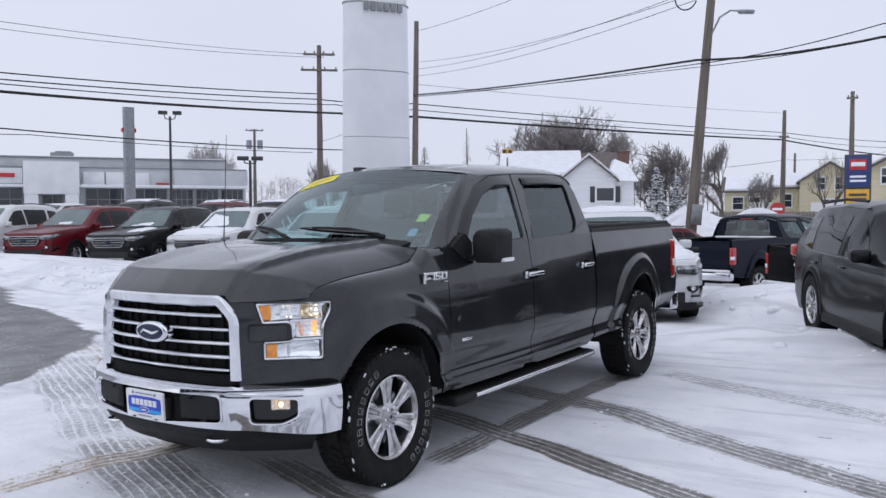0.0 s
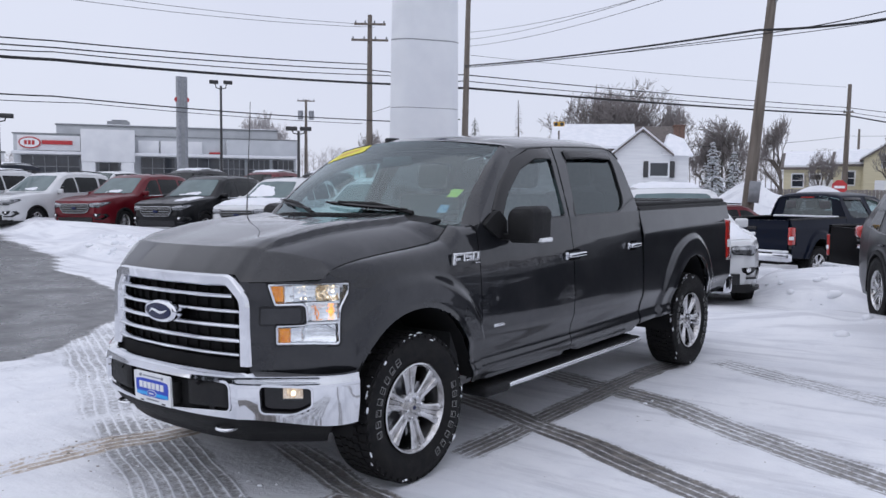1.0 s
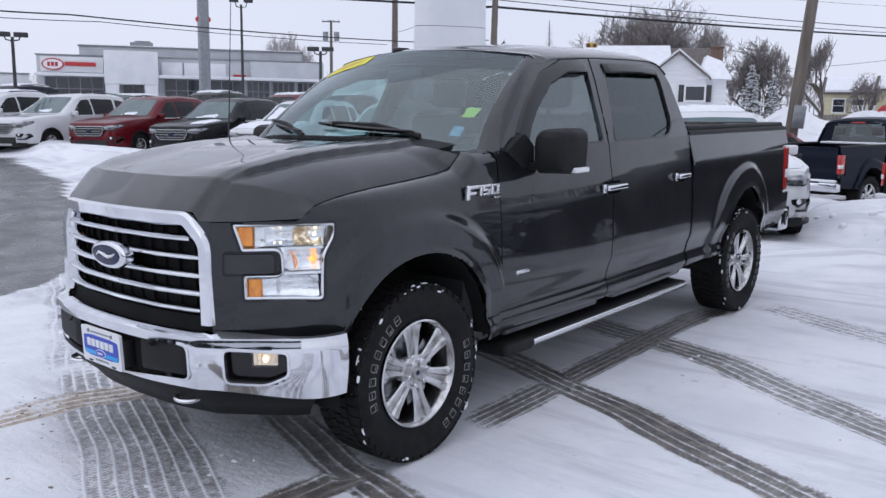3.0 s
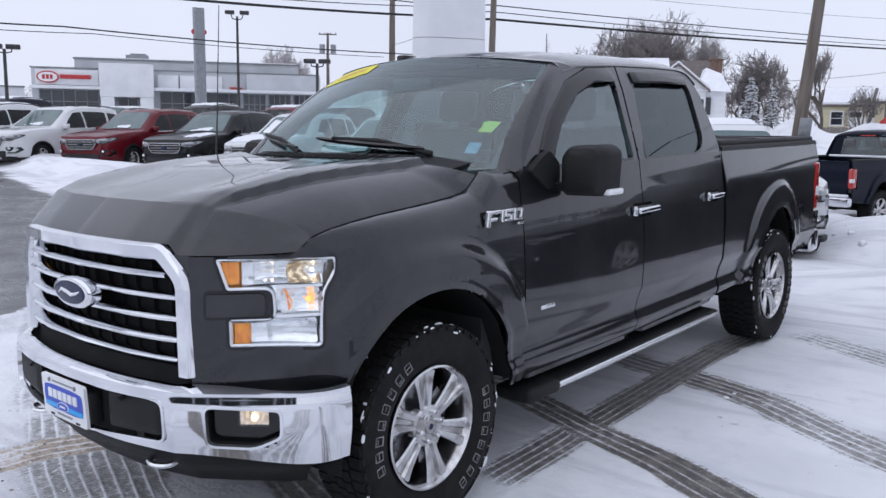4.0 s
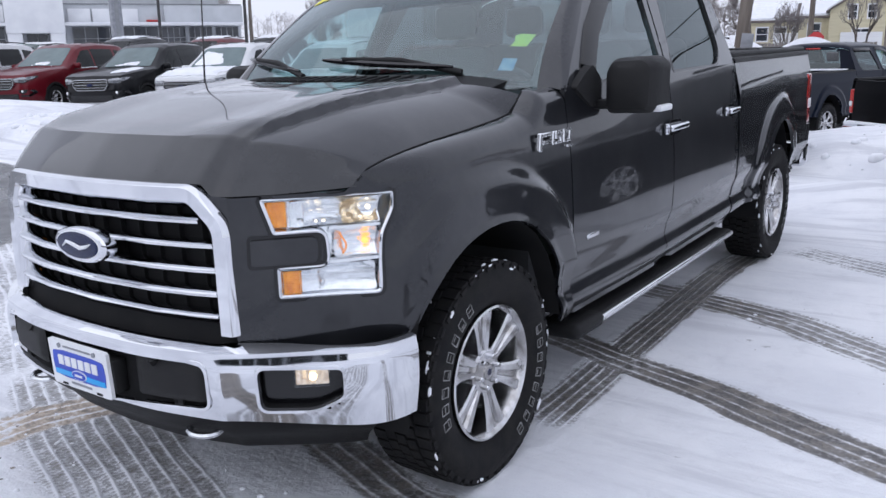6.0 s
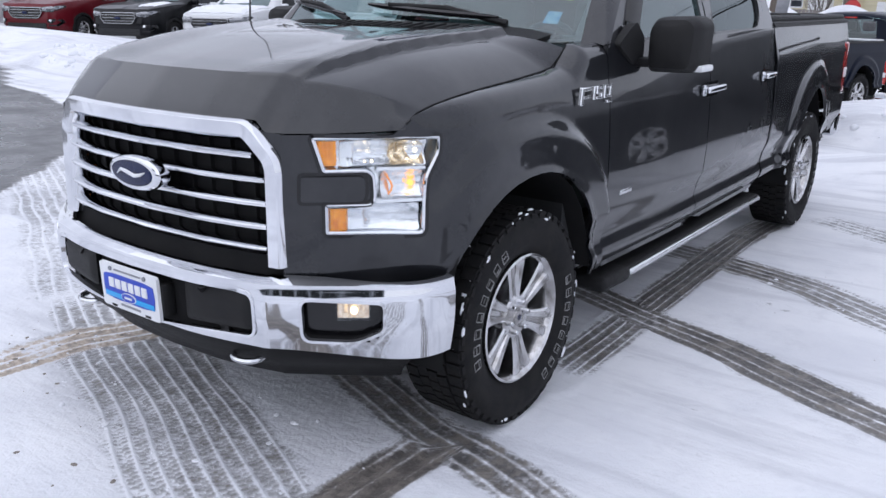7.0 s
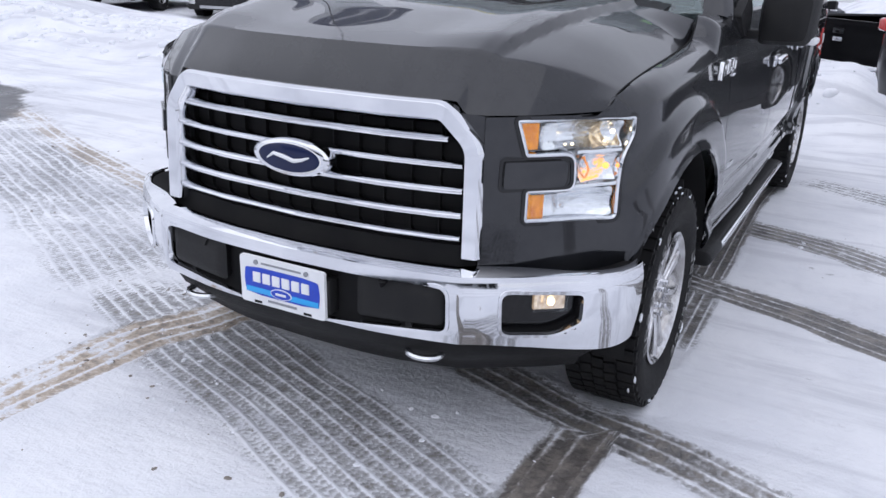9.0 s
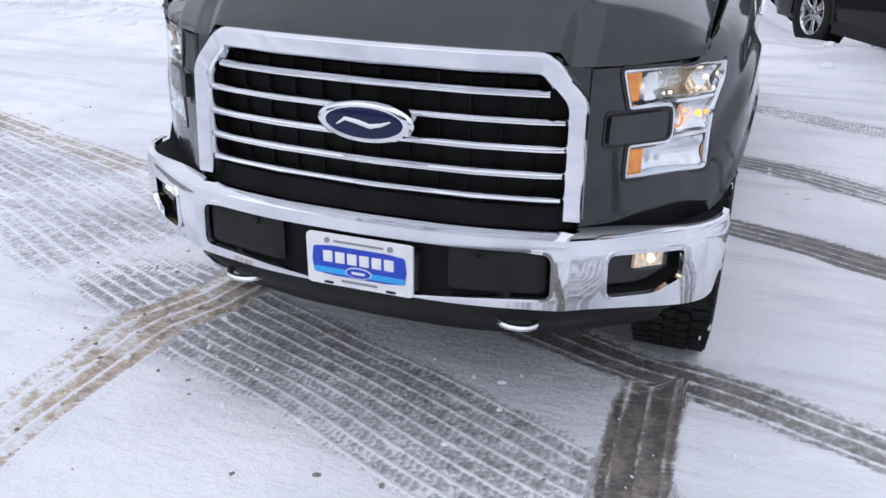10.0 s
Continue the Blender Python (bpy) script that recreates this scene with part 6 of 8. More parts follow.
    bk = [(-0.62 * w, 3.14 * q), (0.62 * w, 3.14 * q), (0.70 * w, 3.42 * q), (-0.70 * w, 3.42 * q)]
    solid("rear_screen", *sheet(spread(-0.75 * w, 0.75 * w, 0.07), spread(3.1 * q, 3.45 * q, 0.03), lambda x, y: (x, y + 0.004, skin_z(x, y) + 0.006), rounded(bk, 0.03)), M["car_glass"], t, thick=0.004)
    # lower cladding and arches
    both("sill", *band([(r + 0.02, 0.30), (base - r - 0.02, 0.30)], [(-0.07, 0.06), (-0.06, -0.015), (0.05, -0.012), (0.075, 0.02)], lambda y, z, k: (w - 0.02 - k, y, z)), M["black_plastic"], t)
    for c in (0.0, base):
        arc = [(c - (r + 0.0) * math.cos(a), hub + (r + 0.0) * math.sin(a)) for a in np.linspace(-0.15, math.pi + 0.15, 22)]
        both("arch_trim", *band(arc, [(-0.005, 0.10), (-0.005, -0.012), (0.035, -0.010), (0.045, 0.012)], lambda y, z, k: (skin_x(y, max(z, bottom(y))) * 0 + half(y) - 0.008 - k, y, z)), M["black_plastic" if lower else "gloss_black"], t)
        for s in (1, -1):
            bm = bmesh.new()
            rr = []
            for k in range(11):
                a = math.pi * k / 10
                rr.append([bm.verts.new((s * x, c - (r + 0.005) * math.cos(a), hub + (r + 0.005) * math.sin(a))) for x in (w - 0.03, w - 0.35)])
            for a, b in zip(rr, rr[1:]):
                bm.faces.new((a[0], a[1], b[1], b[0]))
            part("arch_liner", bm, M["dark_void"], t)
            wheel(t, pose(s * (w - 0.135), c, hub, 17 * (c + 1), 0, 0 if s > 0 else 180), wheel_size, ("sidewall_lettering", "snow_crust"))
    part("underside", boxed(-w + 0.2, w - 0.2, y0 + 0.25, y1 - 0.3, 0.24, 0.50), M["dark_void"], t)
    # nose
    def nose(x, z, k=0.0):
        bow = float(np.interp(abs(x) / w, [0, 0.55, 0.70, 0.78, 0.84, 0.90, 0.955, 1.0], [-0.025, -0.015, 0.0, 0.035, 0.08, 0.19, 0.34, 0.55]))
        y = y0 + bow + 0.10 * max(0, z - 0.82 * h) / (0.11 * h)
        return (x, y + k, z)
    g = new("grille")
    g.parent = t
    go = rounded([(-0.40, 0.60 * h), (0.40, 0.60 * h), (0.50, 0.72 * h), (0.47, 0.84 * h), (-0.47, 0.84 * h), (-0.50, 0.72 * h)], 0.03)
    solid("grille_field", *sheet(spread(-0.52, 0.52, 0.06), spread(0.58 * h, 0.86 * h, 0.04), lambda x, z: nose(x, z, -0.015), go), M["gloss_black"], g, thick=0.03)
    solid("grille_frame", *band(go, [(-0.010, 0.02), (-0.010, -0.03), (0.008, -0.03), (0.010, 0.0)], nose, closed=True), M["steel_trim"], g)
    for z in (0.655, 0.72, 0.785):
        solid("grille_bar", *band([(x, z * h) for x in spread(-0.45, 0.45, 0.08)], [(-0.008, 0.0), (-0.007, -0.028), (0.007, -0.028), (0.008, 0.0)], nose), M["steel_trim"], g)
    bm = bmesh.new()
    bmesh.ops.create_uvsphere(bm, u_segments=16, v_segments=8, radius=1, matrix=Matrix.Translation((0, nose(0, 0.72 * h)[1] - 0.04, 0.72 * h)) @ Matrix.Diagonal((0.085, 0.015, 0.038, 1)))
    part("emblem", bm, M["oval_blue"], t, "dark blue oval emblem")
    solid("lower_intake", *sheet(spread(-0.62 * w, 0.62 * w, 0.08), spread(0.34, 0.50, 0.04), lambda x, z: nose(x, z, -0.012)), M["gloss_black"], t, thick=0.03)
    solid("chin", *sheet(spread(-0.78 * w, 0.78 * w, 0.08), spread(0.24, 0.35, 0.03), lambda x, z: nose(x, z, -0.022)), M["black_plastic"], t, thick=0.05)
    solid("skid_strip", *sheet(spread(-0.5 * w, 0.5 * w, 0.08), spread(0.27, 0.33, 0.02), lambda x, z: nose(x, z, -0.032)), M["silver_paint"], t, thick=0.02)
    for s in (1, -1):
        cl = sheet(spread(0.60 * w, 0.985 * w, 0.03), spread(0.26, 0.30 * h, 0.03), lambda x, z: nose(x, z, -0.020))
        solid("bumper_corner", *(cl if s > 0 else mirror(*cl)), M["black_plastic"], t, "black plastic bumper corner", thick=0.05)
        ch = [(0.70 * w, 0.43 * h), (0.86 * w, 0.425 * h), (0.93 * w, 0.50 * h), (0.91 * w, 0.555 * h), (0.74 * w, 0.545 * h)]
        cm = band(ch, [(-0.016, 0.01), (-0.016, -0.028), (0.016, -0.028), (0.016, 0.01)], nose)
        solid("fog_hoop", *(cm if s > 0 else mirror(*cm)), M["gloss_black"], t, "black hoop round the fog lamp")
        lo = rounded([(0.52, 0.76 * h), (0.80 * w, 0.74 * h), (0.95 * w, 0.86 * h), (0.93 * w, 0.89 * h), (0.50, 0.85 * h)], 0.02)
        hl = new("headlight")
        hl.parent = t
        gg = sheet(spread(0.48, 0.97 * w, 0.03), spread(0.72 * h, 0.91 * h, 0.02), lambda x, z: nose(x, z, -0.012), lo)
        solid("lamp_bowl", *(gg if s > 0 else mirror(*gg)), M["lamp_grey"], hl, thick=0.03)
        bb = band(lo, [(-0.008, 0.02), (-0.008, -0.02), (0.006, -0.018), (0.006, 0.01)], nose, closed=True)
        solid("lamp_frame", *(bb if s > 0 else mirror(*bb)), M["gloss_black"], hl)
        fo = rounded([(0.66 * w, 0.50 * h), (0.82 * w, 0.50 * h), (0.86 * w, 0.58 * h), (0.64 * w, 0.57 * h)], 0.02)
        ff = sheet(spread(0.6 * w, 0.9 * w, 0.025), spread(0.47 * h, 0.61 * h, 0.02), lambda x, z: nose(x, z, -0.014), fo)
        solid("fog_pod", *(ff if s > 0 else mirror(*ff)), M["gloss_black"], t, thick=0.03)
        bm = bmesh.new()
        c = nose(s * 0.74 * w, 0.54 * h, -0.03)
        revolve(bm, [(0.0, 0.0), (0.030, -0.003), (0.036, -0.012), (0.036, -0.03)], 16, m=Matrix.Translation(c) @ Matrix.Rotation(radians(-90), 4, "Z"))
        part("fog_lamp", bm, M["reflector"], t)
        # mirrors, handles, tail lamps
        mr = new("door_mirror")
        mr.parent = t
        x = skin_x(0.85 * q, 1.06 * h)
        part("mirror_shell", boxed(s * (x + 0.09) - 0.10, s * (x + 0.09) + 0.10, 0.78 * q, 0.88 * q, 1.03 * h, 1.17 * h, 0.035, 3), P, mr)
        part("mirror_foot", boxed(s * x - 0.06, s * x + 0.06, 0.80 * q, 0.86 * q, 1.02 * h, 1.06 * h, 0.01), M["black_plastic"], mr)
        for y in (1.42 * q, 2.30 * q):
            x = skin_x(y, 0.93 * h)
            part("door_handle", boxed(s * (x + 0.012) - 0.014, s * (x + 0.012) + 0.014, y, y + 0.19, 0.92 * h, 0.945 * h, 0.008), M[tone] if paint != "white_paint" else P, t)
        tl = boxed(s * (w * 0.86) - 0.10, s * (w * 0.86) + 0.10, y1 - 0.24, y1 - 0.06, 0.95 * h, 1.10 * h, 0.04, 3)
        part("tail_lamp", tl, M["red_lens"], t, "red tail lamp")
        for y in (0.66 * q, 1.65 * q, 2.53 * q):
            gp = band([(y, 0.34), (y + 0.01, 0.95 * h)], [(-0.003, 0.004), (-0.003, -0.0015), (0.003, -0.0015), (0.003, 0.004)], lambda yy, z, k: (skin_x(yy, z) - k, yy, z))
            solid("door_seam", *(gp if s > 0 else mirror(*gp)), M["dark_void"], t)
        rail = [(s * (skin_x(y, top(y) - 0.09 * h) - 0.05), y, top(y) + 0.012) for y in np.linspace(1.5 * q, 2.95 * q, 8)]
        part("roof_rail", tube(bmesh.new(), rail, 0.016, 8), M["black_plastic"] if tone != "dull_chrome" else M["gloss_black"], t)
    part("tailgate_pad", boxed(-0.6 * w, 0.6 * w, y1 - 0.10, y1 + 0.02, 0.42, 0.60, 0.02), M["black_plastic"], t)
    # snow lying on it
    rng = random.Random(frosty_seed)
    def drift(name, poly, high_, lab):
        p = np.array(poly)
        ctr = p.mean(0)
        ragged = []
        for a, b in zip(p, np.roll(p, -1, 0)):
            for k in range(6):
                c = a + (b - a) * k / 6
                ragged.append(tuple(ctr + (c - ctr) * rng.uniform(0.88, 1.06)))
        lo, hi = p.min(0), p.max(0)
        def f(x, y):
            e = edge_distance(ragged, np.array([x]), np.array([y]))[0]
            return (x, y, skin_z(x, y) + 0.004 + high_ * float(sstep(0.0, 0.10, e)) * (1 + 0.35 * noise.noise(Vector((x * 5, y * 5, frosty_seed)))))
        solid(name, *sheet(spread(lo[0] - 0.08, hi[0] + 0.08, 0.06), spread(lo[1] - 0.08, hi[1] + 0.08, 0.06), f, ragged), M["snow_clean"], t, lab, smooth=60)
    if snow & 1:
        drift("roof_snow", [(-0.55 * w, 1.45 * q), (0.55 * w, 1.45 * q), (0.55 * w, 3.0 * q), (-0.55 * w, 3.0 * q)], 0.07, "snow lying on the roof")
    if snow & 2:
        drift("hood_snow", [(-0.80 * w, y0 + 0.22), (0.80 * w, y0 + 0.22), (0.85 * w, 0.45 * q), (-0.85 * w, 0.45 * q)], 0.06, "snow lying on the hood")
    if snow & 4:
        drift("hood_snow", [(0.30 * w, -0.62), (0.84 * w, -0.55), (0.86 * w, 0.10), (0.62 * w, 0.42 * q), (0.38 * w, 0.0)], 0.035, "patch of snow on the hood")
    if snow & 8:
        drift("screen_snow", [(-0.60 * w, 0.55 * q), (0.50 * w, 0.55 * q), (0.30 * w, 0.72 * q), (-0.2 * w, 0.66 * q)], 0.03, "snow along the wiper line")
    if snow & 16:
        drift("screen_snow", [(-0.68 * w, 0.58 * q), (0.30 * w, 0.58 * q), (0.0 * w, 1.0 * q), (-0.56 * w, 1.15 * q)], 0.025, "frozen snow on the windscreen")
    return t


def settle(x, y, turn, dz=0.0):
    x, y, _ = LOT @ Vector((x, y, 0.0)) + LOT_SHIFT
    return pose(x, y, float(base_z(np.array(x), np.array(y))) + dz, 0, 0, turn)


hero_truck = pickup("dark grey metallic crew cab pickup with a chrome grille", "grey_paint", pose(0, 0, 0.004), hero=True)
pickup("dark blue crew cab pickup with snow on its rear bumper", "blue_paint", settle(-0.50, 19.2, 163, 0.0), bed_cover=False, bumper_snow=True)
pickup("black crew cab pickup parked beside a snow bank", "black_paint", settle(4.05, 15.0, 138, 0.0), bed_cover=False, bumper_snow=True)
utility("white sport utility car with snow on its roof and hood", "white_paint", settle(-1.02, 8.75, 31), 5.04, 1.72, 2.0, 2.86, 3, wheel_size=0.95, tone="dull_chrome", frosty_seed=3, screen="teal_glass")
utility("black sport utility car with alloy wheels", "charcoal_paint", settle(4.10, 5.10, 27, -0.01), 5.04, 1.67, 2.0, 2.86, 0, wheel_size=0.98, tone="gloss_black", frosty_seed=4)
ROW = [((-24.9, 8.4), "white sport utility car in a snowy row", "white_paint", 1, 5), ((-22.4, 9.6), "white compact sport utility car", "white_paint", 8, 6), ((-20.1, 11.2), "red compact sport utility car", "red_paint", 8, 7),
       ((-17.4, 12.2), "charcoal compact sport utility car with snow patches", "charcoal_paint", 12, 8), ((-14.6, 12.9), "white sport utility car covered with snow", "white_paint", 2 + 16, 9), ((-11.7, 13.7), "white sport utility car with a clean hood", "white_paint", 1, 10), ((-8.9, 14.4), "bright red sport utility car", "bright_red_paint", 1, 11)]
for (x, y), lab, paint, cover, seed in ROW:
    utility(lab, paint, settle(4.087 + (x - 4.927) * 0.94, -4.059 + (y + 3.749) * 0.94, 20), 4.7, 1.76, 1.92, 2.76, snow=cover, frosty_seed=seed, screen="teal_glass")
FAR_ROW = [((-28.0, 14.2), "white_paint", 0), ((-26.3, 16.8), "charcoal_paint", 1), ((-24.3, 19.3), "red_paint", 1), ((-22.7, 21.1), "black_paint", 1), ((-31.5, 11.0), "blue_paint", 1)]
for (x, y), paint, cover in FAR_ROW:
    if paint == "white_paint":
        pickup("white pickup in the second row", paint, settle(x, y, 20), bed_cover=False)
    else:
        utility({"charcoal_paint": "dark sport utility car in the second row", "red_paint": "dark red sport utility car in the second row", "blue_paint": "dark blue sport utility car in the second row", "black_paint": "black car with snow on its roof in the second row"}[paint], paint, settle(x, y, 20), 5.2, 2.12, 2.0, 2.95, cover, frosty_seed=int(-x))
utility("dark red car parked behind a white one", "red_paint", settle(-3.2, 20.2, 150), 4.6, 1.55, 1.85, 2.7, 1, frosty_seed=22)


# ---- street, buildings, poles and trees beyond the lot ----
M["pylon_white"] = material("white_sign_panel", (0.74, 0.76, 0.78), 0.35, second=(0.68, 0.70, 0.73), scale=1.2, coat=0.2, rough_var=0.08)
M["steel"] = material("galvanised_steel", (0.30, 0.31, 0.33), 0.45, 0.6, second=(0.22, 0.23, 0.25), scale=6)
M["dark_steel"] = material("dark_bronze_steel", (0.03, 0.03, 0.033), 0.5, second=(0.05, 0.05, 0.05), scale=5)
M["pole_wood"] = material("weathered_pole_wood", (0.11, 0.09, 0.075), 0.85, second=(0.19, 0.165, 0.14), scale=9, stretch=(1, 1, 0.08), bump=0.5, bump_scale=70)
M["cable"] = material("black_cable", (0.012, 0.012, 0.013), 0.7)
M["stucco"] = material("pale_grey_cladding", (0.52, 0.54, 0.56), 0.8, second=(0.44, 0.46, 0.48), scale=0.7, bump=0.2, bump_scale=20)
M["stucco_white"] = material("white_cladding", (0.70, 0.71, 0.72), 0.8, second=(0.62, 0.63, 0.65), scale=0.9)
M["roof_edge"] = material("grey_metal_coping", (0.20, 0.21, 0.22), 0.5, second=(0.26, 0.27, 0.28), scale=3)
M["window_dark"] = material("dark_window_glass", (0.02, 0.024, 0.03), 0.06, coat=0.5, second=(0.035, 0.04, 0.05), scale=0.8)
M["siding_white"] = material("white_clapboard", (0.74, 0.75, 0.76), 0.7, second=(0.66, 0.67, 0.69), scale=2, stretch=(0.3, 0.3, 4))
M["siding_yellow"] = material("pale_yellow_clapboard", (0.60, 0.55, 0.38), 0.75, second=(0.53, 0.48, 0.33), scale=2, stretch=(0.3, 0.3, 4))
M["shingle"] = material("brown_roof_shingle", (0.10, 0.085, 0.08), 0.9, second=(0.16, 0.14, 0.13), scale=6, bump=0.4, bump_scale=30)
M["brick"] = material("brown_chimney_brick", (0.18, 0.11, 0.085), 0.9, second=(0.12, 0.08, 0.065), scale=7, bump=0.4, bump_scale=40)
M["bark"] = material("grey_bark", (0.085, 0.072, 0.062), 0.9, second=(0.13, 0.115, 0.10), scale=8, stretch=(1, 1, 0.3), bump=0.4, bump_scale=60)
# twig greys lightened for distance haze; the palest also serves the frosted tree
M["twig"] = material("grey_brown_twigs", (0.17, 0.15, 0.145), 0.9, second=(0.24, 0.22, 0.21), scale=3)
M["frost_haze_twig"] = material("frosted_or_hazed_twigs", (0.40, 0.38, 0.38), 0.9, second=(0.50, 0.48, 0.48), scale=2)
M["needle"] = material("dark_conifer_needles", (0.030, 0.045, 0.030), 0.9, second=(0.05, 0.065, 0.045), scale=4)
M["sign_red"] = material("red_enamel", (0.45, 0.03, 0.03), 0.4, second=(0.38, 0.025, 0.03), scale=3)
M["sign_navy"] = material("navy_enamel", (0.015, 0.03, 0.13), 0.4, second=(0.02, 0.045, 0.18), scale=3)
M["sign_yellow"] = material("yellow_enamel", (0.65, 0.38, 0.03), 0.45, second=(0.55, 0.30, 0.03), scale=8)
M["fence_wood"] = material("grey_fence_wood", (0.16, 0.15, 0.14), 0.9, second=(0.22, 0.2, 0.19), scale=2)
STATION = (4.087, -4.059)


def out(bearing, dist, z=0.0):
    """A place in the distance: degrees to the right of +y, and metres, from where the walk begins."""
    a = radians(bearing)
    p = LOT @ Vector((STATION[0] + dist * math.sin(a), STATION[1] + dist * math.cos(a), 1.7)) + LOT_SHIFT
    return Vector((p.x, p.y, p.z - 1.7 + z))


def up(elevation, dist):
    return 1.70 + dist * math.tan(radians(elevation))


def facing(bearing, dist, z=0.0, turn=0.0):
    """A pose in the distance whose -y side looks back at the walk and whose x runs to the right."""
    p = out(bearing, dist)
    return pose(p.x, p.y, z + p.z, 0, 1.0, -bearing + turn)


def pylon():
    d = 28.0
    m = facing(-38.8, d, 0.0, 6)
    t = thing("pylon_sign", "tall white curved pylon sign with a dark blue oval", "sign", m)
    outline = rounded([(-1.17, -0.35), (-0.62, -0.66), (0.95, -0.30), (1.17, 0.10), (0.7, 0.55), (-0.8, 0.45)], [0.25, 0.4, 0.3, 0.2, 0.3, 0.3], 6)
    zs = [0.0, 1.65, 3.78, 5.90, 8.05]
    for a, b in zip(zs, zs[1:]):
        bm = bmesh.new()
        rings = [[bm.verts.new((x * (1.04 - 0.011 * z), y * (1.04 - 0.011 * z), z)) for x, y in outline] for z in (a, b - 0.022)]
        n = len(outline)
        for i in range(n):
            bm.faces.new((rings[0][i], rings[0][(i + 1) % n], rings[1][(i + 1) % n], rings[1][i]))
        bm.faces.new(rings[0][::-1])
        bm.faces.new(rings[1])
        part("panel", bm, M["pylon_white"], t)
        bm = prism(bmesh.new(), [(x * 0.985, y * 0.985) for x, y in outline], lambda x, y, w: (x, y, b - 0.03 + w), 0.034)
        part("panel_joint", bm, M["roof_edge"], t)
    bm = prism(bmesh.new(), [(x * 0.93, y * 0.93) for x, y in outline], lambda x, y, w: (x, y, 8.05 + w), 1.75)
    part("top_panel", bm, M["pylon_white"], t)
    for k in range(6):
        part("letter_bar", boxed(-0.42 + k * 0.22, -0.26 + k * 0.22, -0.68 + k * 0.050, -0.55 + k * 0.050, 7.76, 8.02, 0.01), M["roof_edge"], t, "plain grey bar")
    for rx, rz, y, mat in ((1.75, 0.72, -0.75, "sign_white"), (1.68, 0.66, -0.80, "oval_blue"), (1.15, 0.40, -0.83, "sign_white"), (1.08, 0.35, -0.85, "oval_blue")):
        bm = prism(bmesh.new(), [(rx * math.cos(a), rz * math.sin(a)) for a in np.linspace(0, 2 * math.pi, 40, endpoint=False)], lambda x, z, w: (x, y + w, 9.75 + z), 0.55)
        part("oval", bm, M[mat], t)


pylon()


def wood_pole(bearing, dist, top, radius=0.15, arms=(), lean=0.0, ground_z=-0.4, extra=""):
    p = out(bearing, dist)
    t = thing("utility_pole", "weathered wooden utility pole" + extra, "utility pole", pose(p.x, p.y, ground_z + p.z, 0, lean + 1.0, -bearing), group="utility poles")
    h = top - ground_z
    part("shaft", tube(bmesh.new(), [(0, 0, -0.3), (0, 0, h * 0.5), (0, 0, h)], [radius * 1.25, radius, radius * 0.75], 14), M["pole_wood"], t)
    for z, half in arms:
        part("crossarm", boxed(-half, half, -0.20, -0.10, z - ground_z - 0.06, z - ground_z + 0.06, 0.01), M["pole_wood"], t)
        for k in np.linspace(-half + 0.1, half - 0.1, 4):
            part("insulator", tube(bmesh.new(), [(k, -0.15, z - ground_z + 0.05), (k, -0.15, z - ground_z + 0.12), (k, -0.15, z - ground_z + 0.2)], [0.03, 0.055, 0.03], 8), M["steel"], t)
    return t


p1 = wood_pole(-42.5, 50, up(10.2, 50), 0.17, ((up(8.6, 50), 1.05), (up(9.6, 50), 0.9)))
p2 = wood_pole(-36.25, 48, up(11.8, 48), 0.17, (), 0.8)
p3 = wood_pole(-18.35, 26, up(14.5, 26), 0.145, (), 4.3, -0.5, " with a street lamp arm")
part("lamp_arm", tube(bmesh.new(), [(0.1, -0.1, 7.0), (0.28, -0.2, 7.45), (0.55, -0.3, 7.62), (0.85, -0.35, 7.60)], 0.025, 8), M["steel"], p3)
part("lamp_head", boxed(0.75, 1.20, -0.45, -0.25, 7.52, 7.63, 0.05, 3), M["steel"], p3, "grey street lamp head")
part("cable_coil", tube(bmesh.new(), [(-0.7 + 0.3 * math.cos(a), -0.2, 8.0 + 0.35 * math.sin(a)) for a in np.linspace(0, 6.0, 22)], 0.02, 5), M["cable"], p3)
part("pole_box", boxed(-0.02, 0.28, -0.32, -0.20, 1.5, 2.1, 0.02), M["steel"], p3)
wood_pole(-12.6, 80, up(5.55, 80), 0.20, ((up(3.9, 80), 0.4),), 0.5)
wood_pole(-8.75, 62, up(6.5, 62), 0.17, ((up(6.1, 62), 0.35),))
p6 = wood_pole(-46.72, 90, up(4.75, 90), 0.16, ((up(4.65, 90), 0.9),))
for x in (-0.55, 0.55):
    part("transformer", tube(bmesh.new(), [(x, -0.2, up(3.45, 90) + 0.4), (x, -0.2, up(3.95, 90) + 0.5)], 0.28, 12), M["steel"], p6)
wood_pole(-11.9, 110, up(2.9, 110), 0.16)


def cable(ends, radius=0.02, sag=0.25):
    t = thing("overhead_cable", "black overhead cable between utility poles", "cable", group="overhead cables")
    pts = []
    for (b0, e0, d0), (b1, e1, d1) in zip(ends, ends[1:]):
        a, b = out(b0, d0, up(e0, d0)), out(b1, d1, up(e1, d1))
        pts += [a + (b - a) * k / 10 - Vector((0, 0, 4 * sag * k / 10 * (1 - k / 10))) for k in range(10)]
    pts.append(b)
    part("strand", tube(bmesh.new(), pts, radius, 5), M["cable"], t)


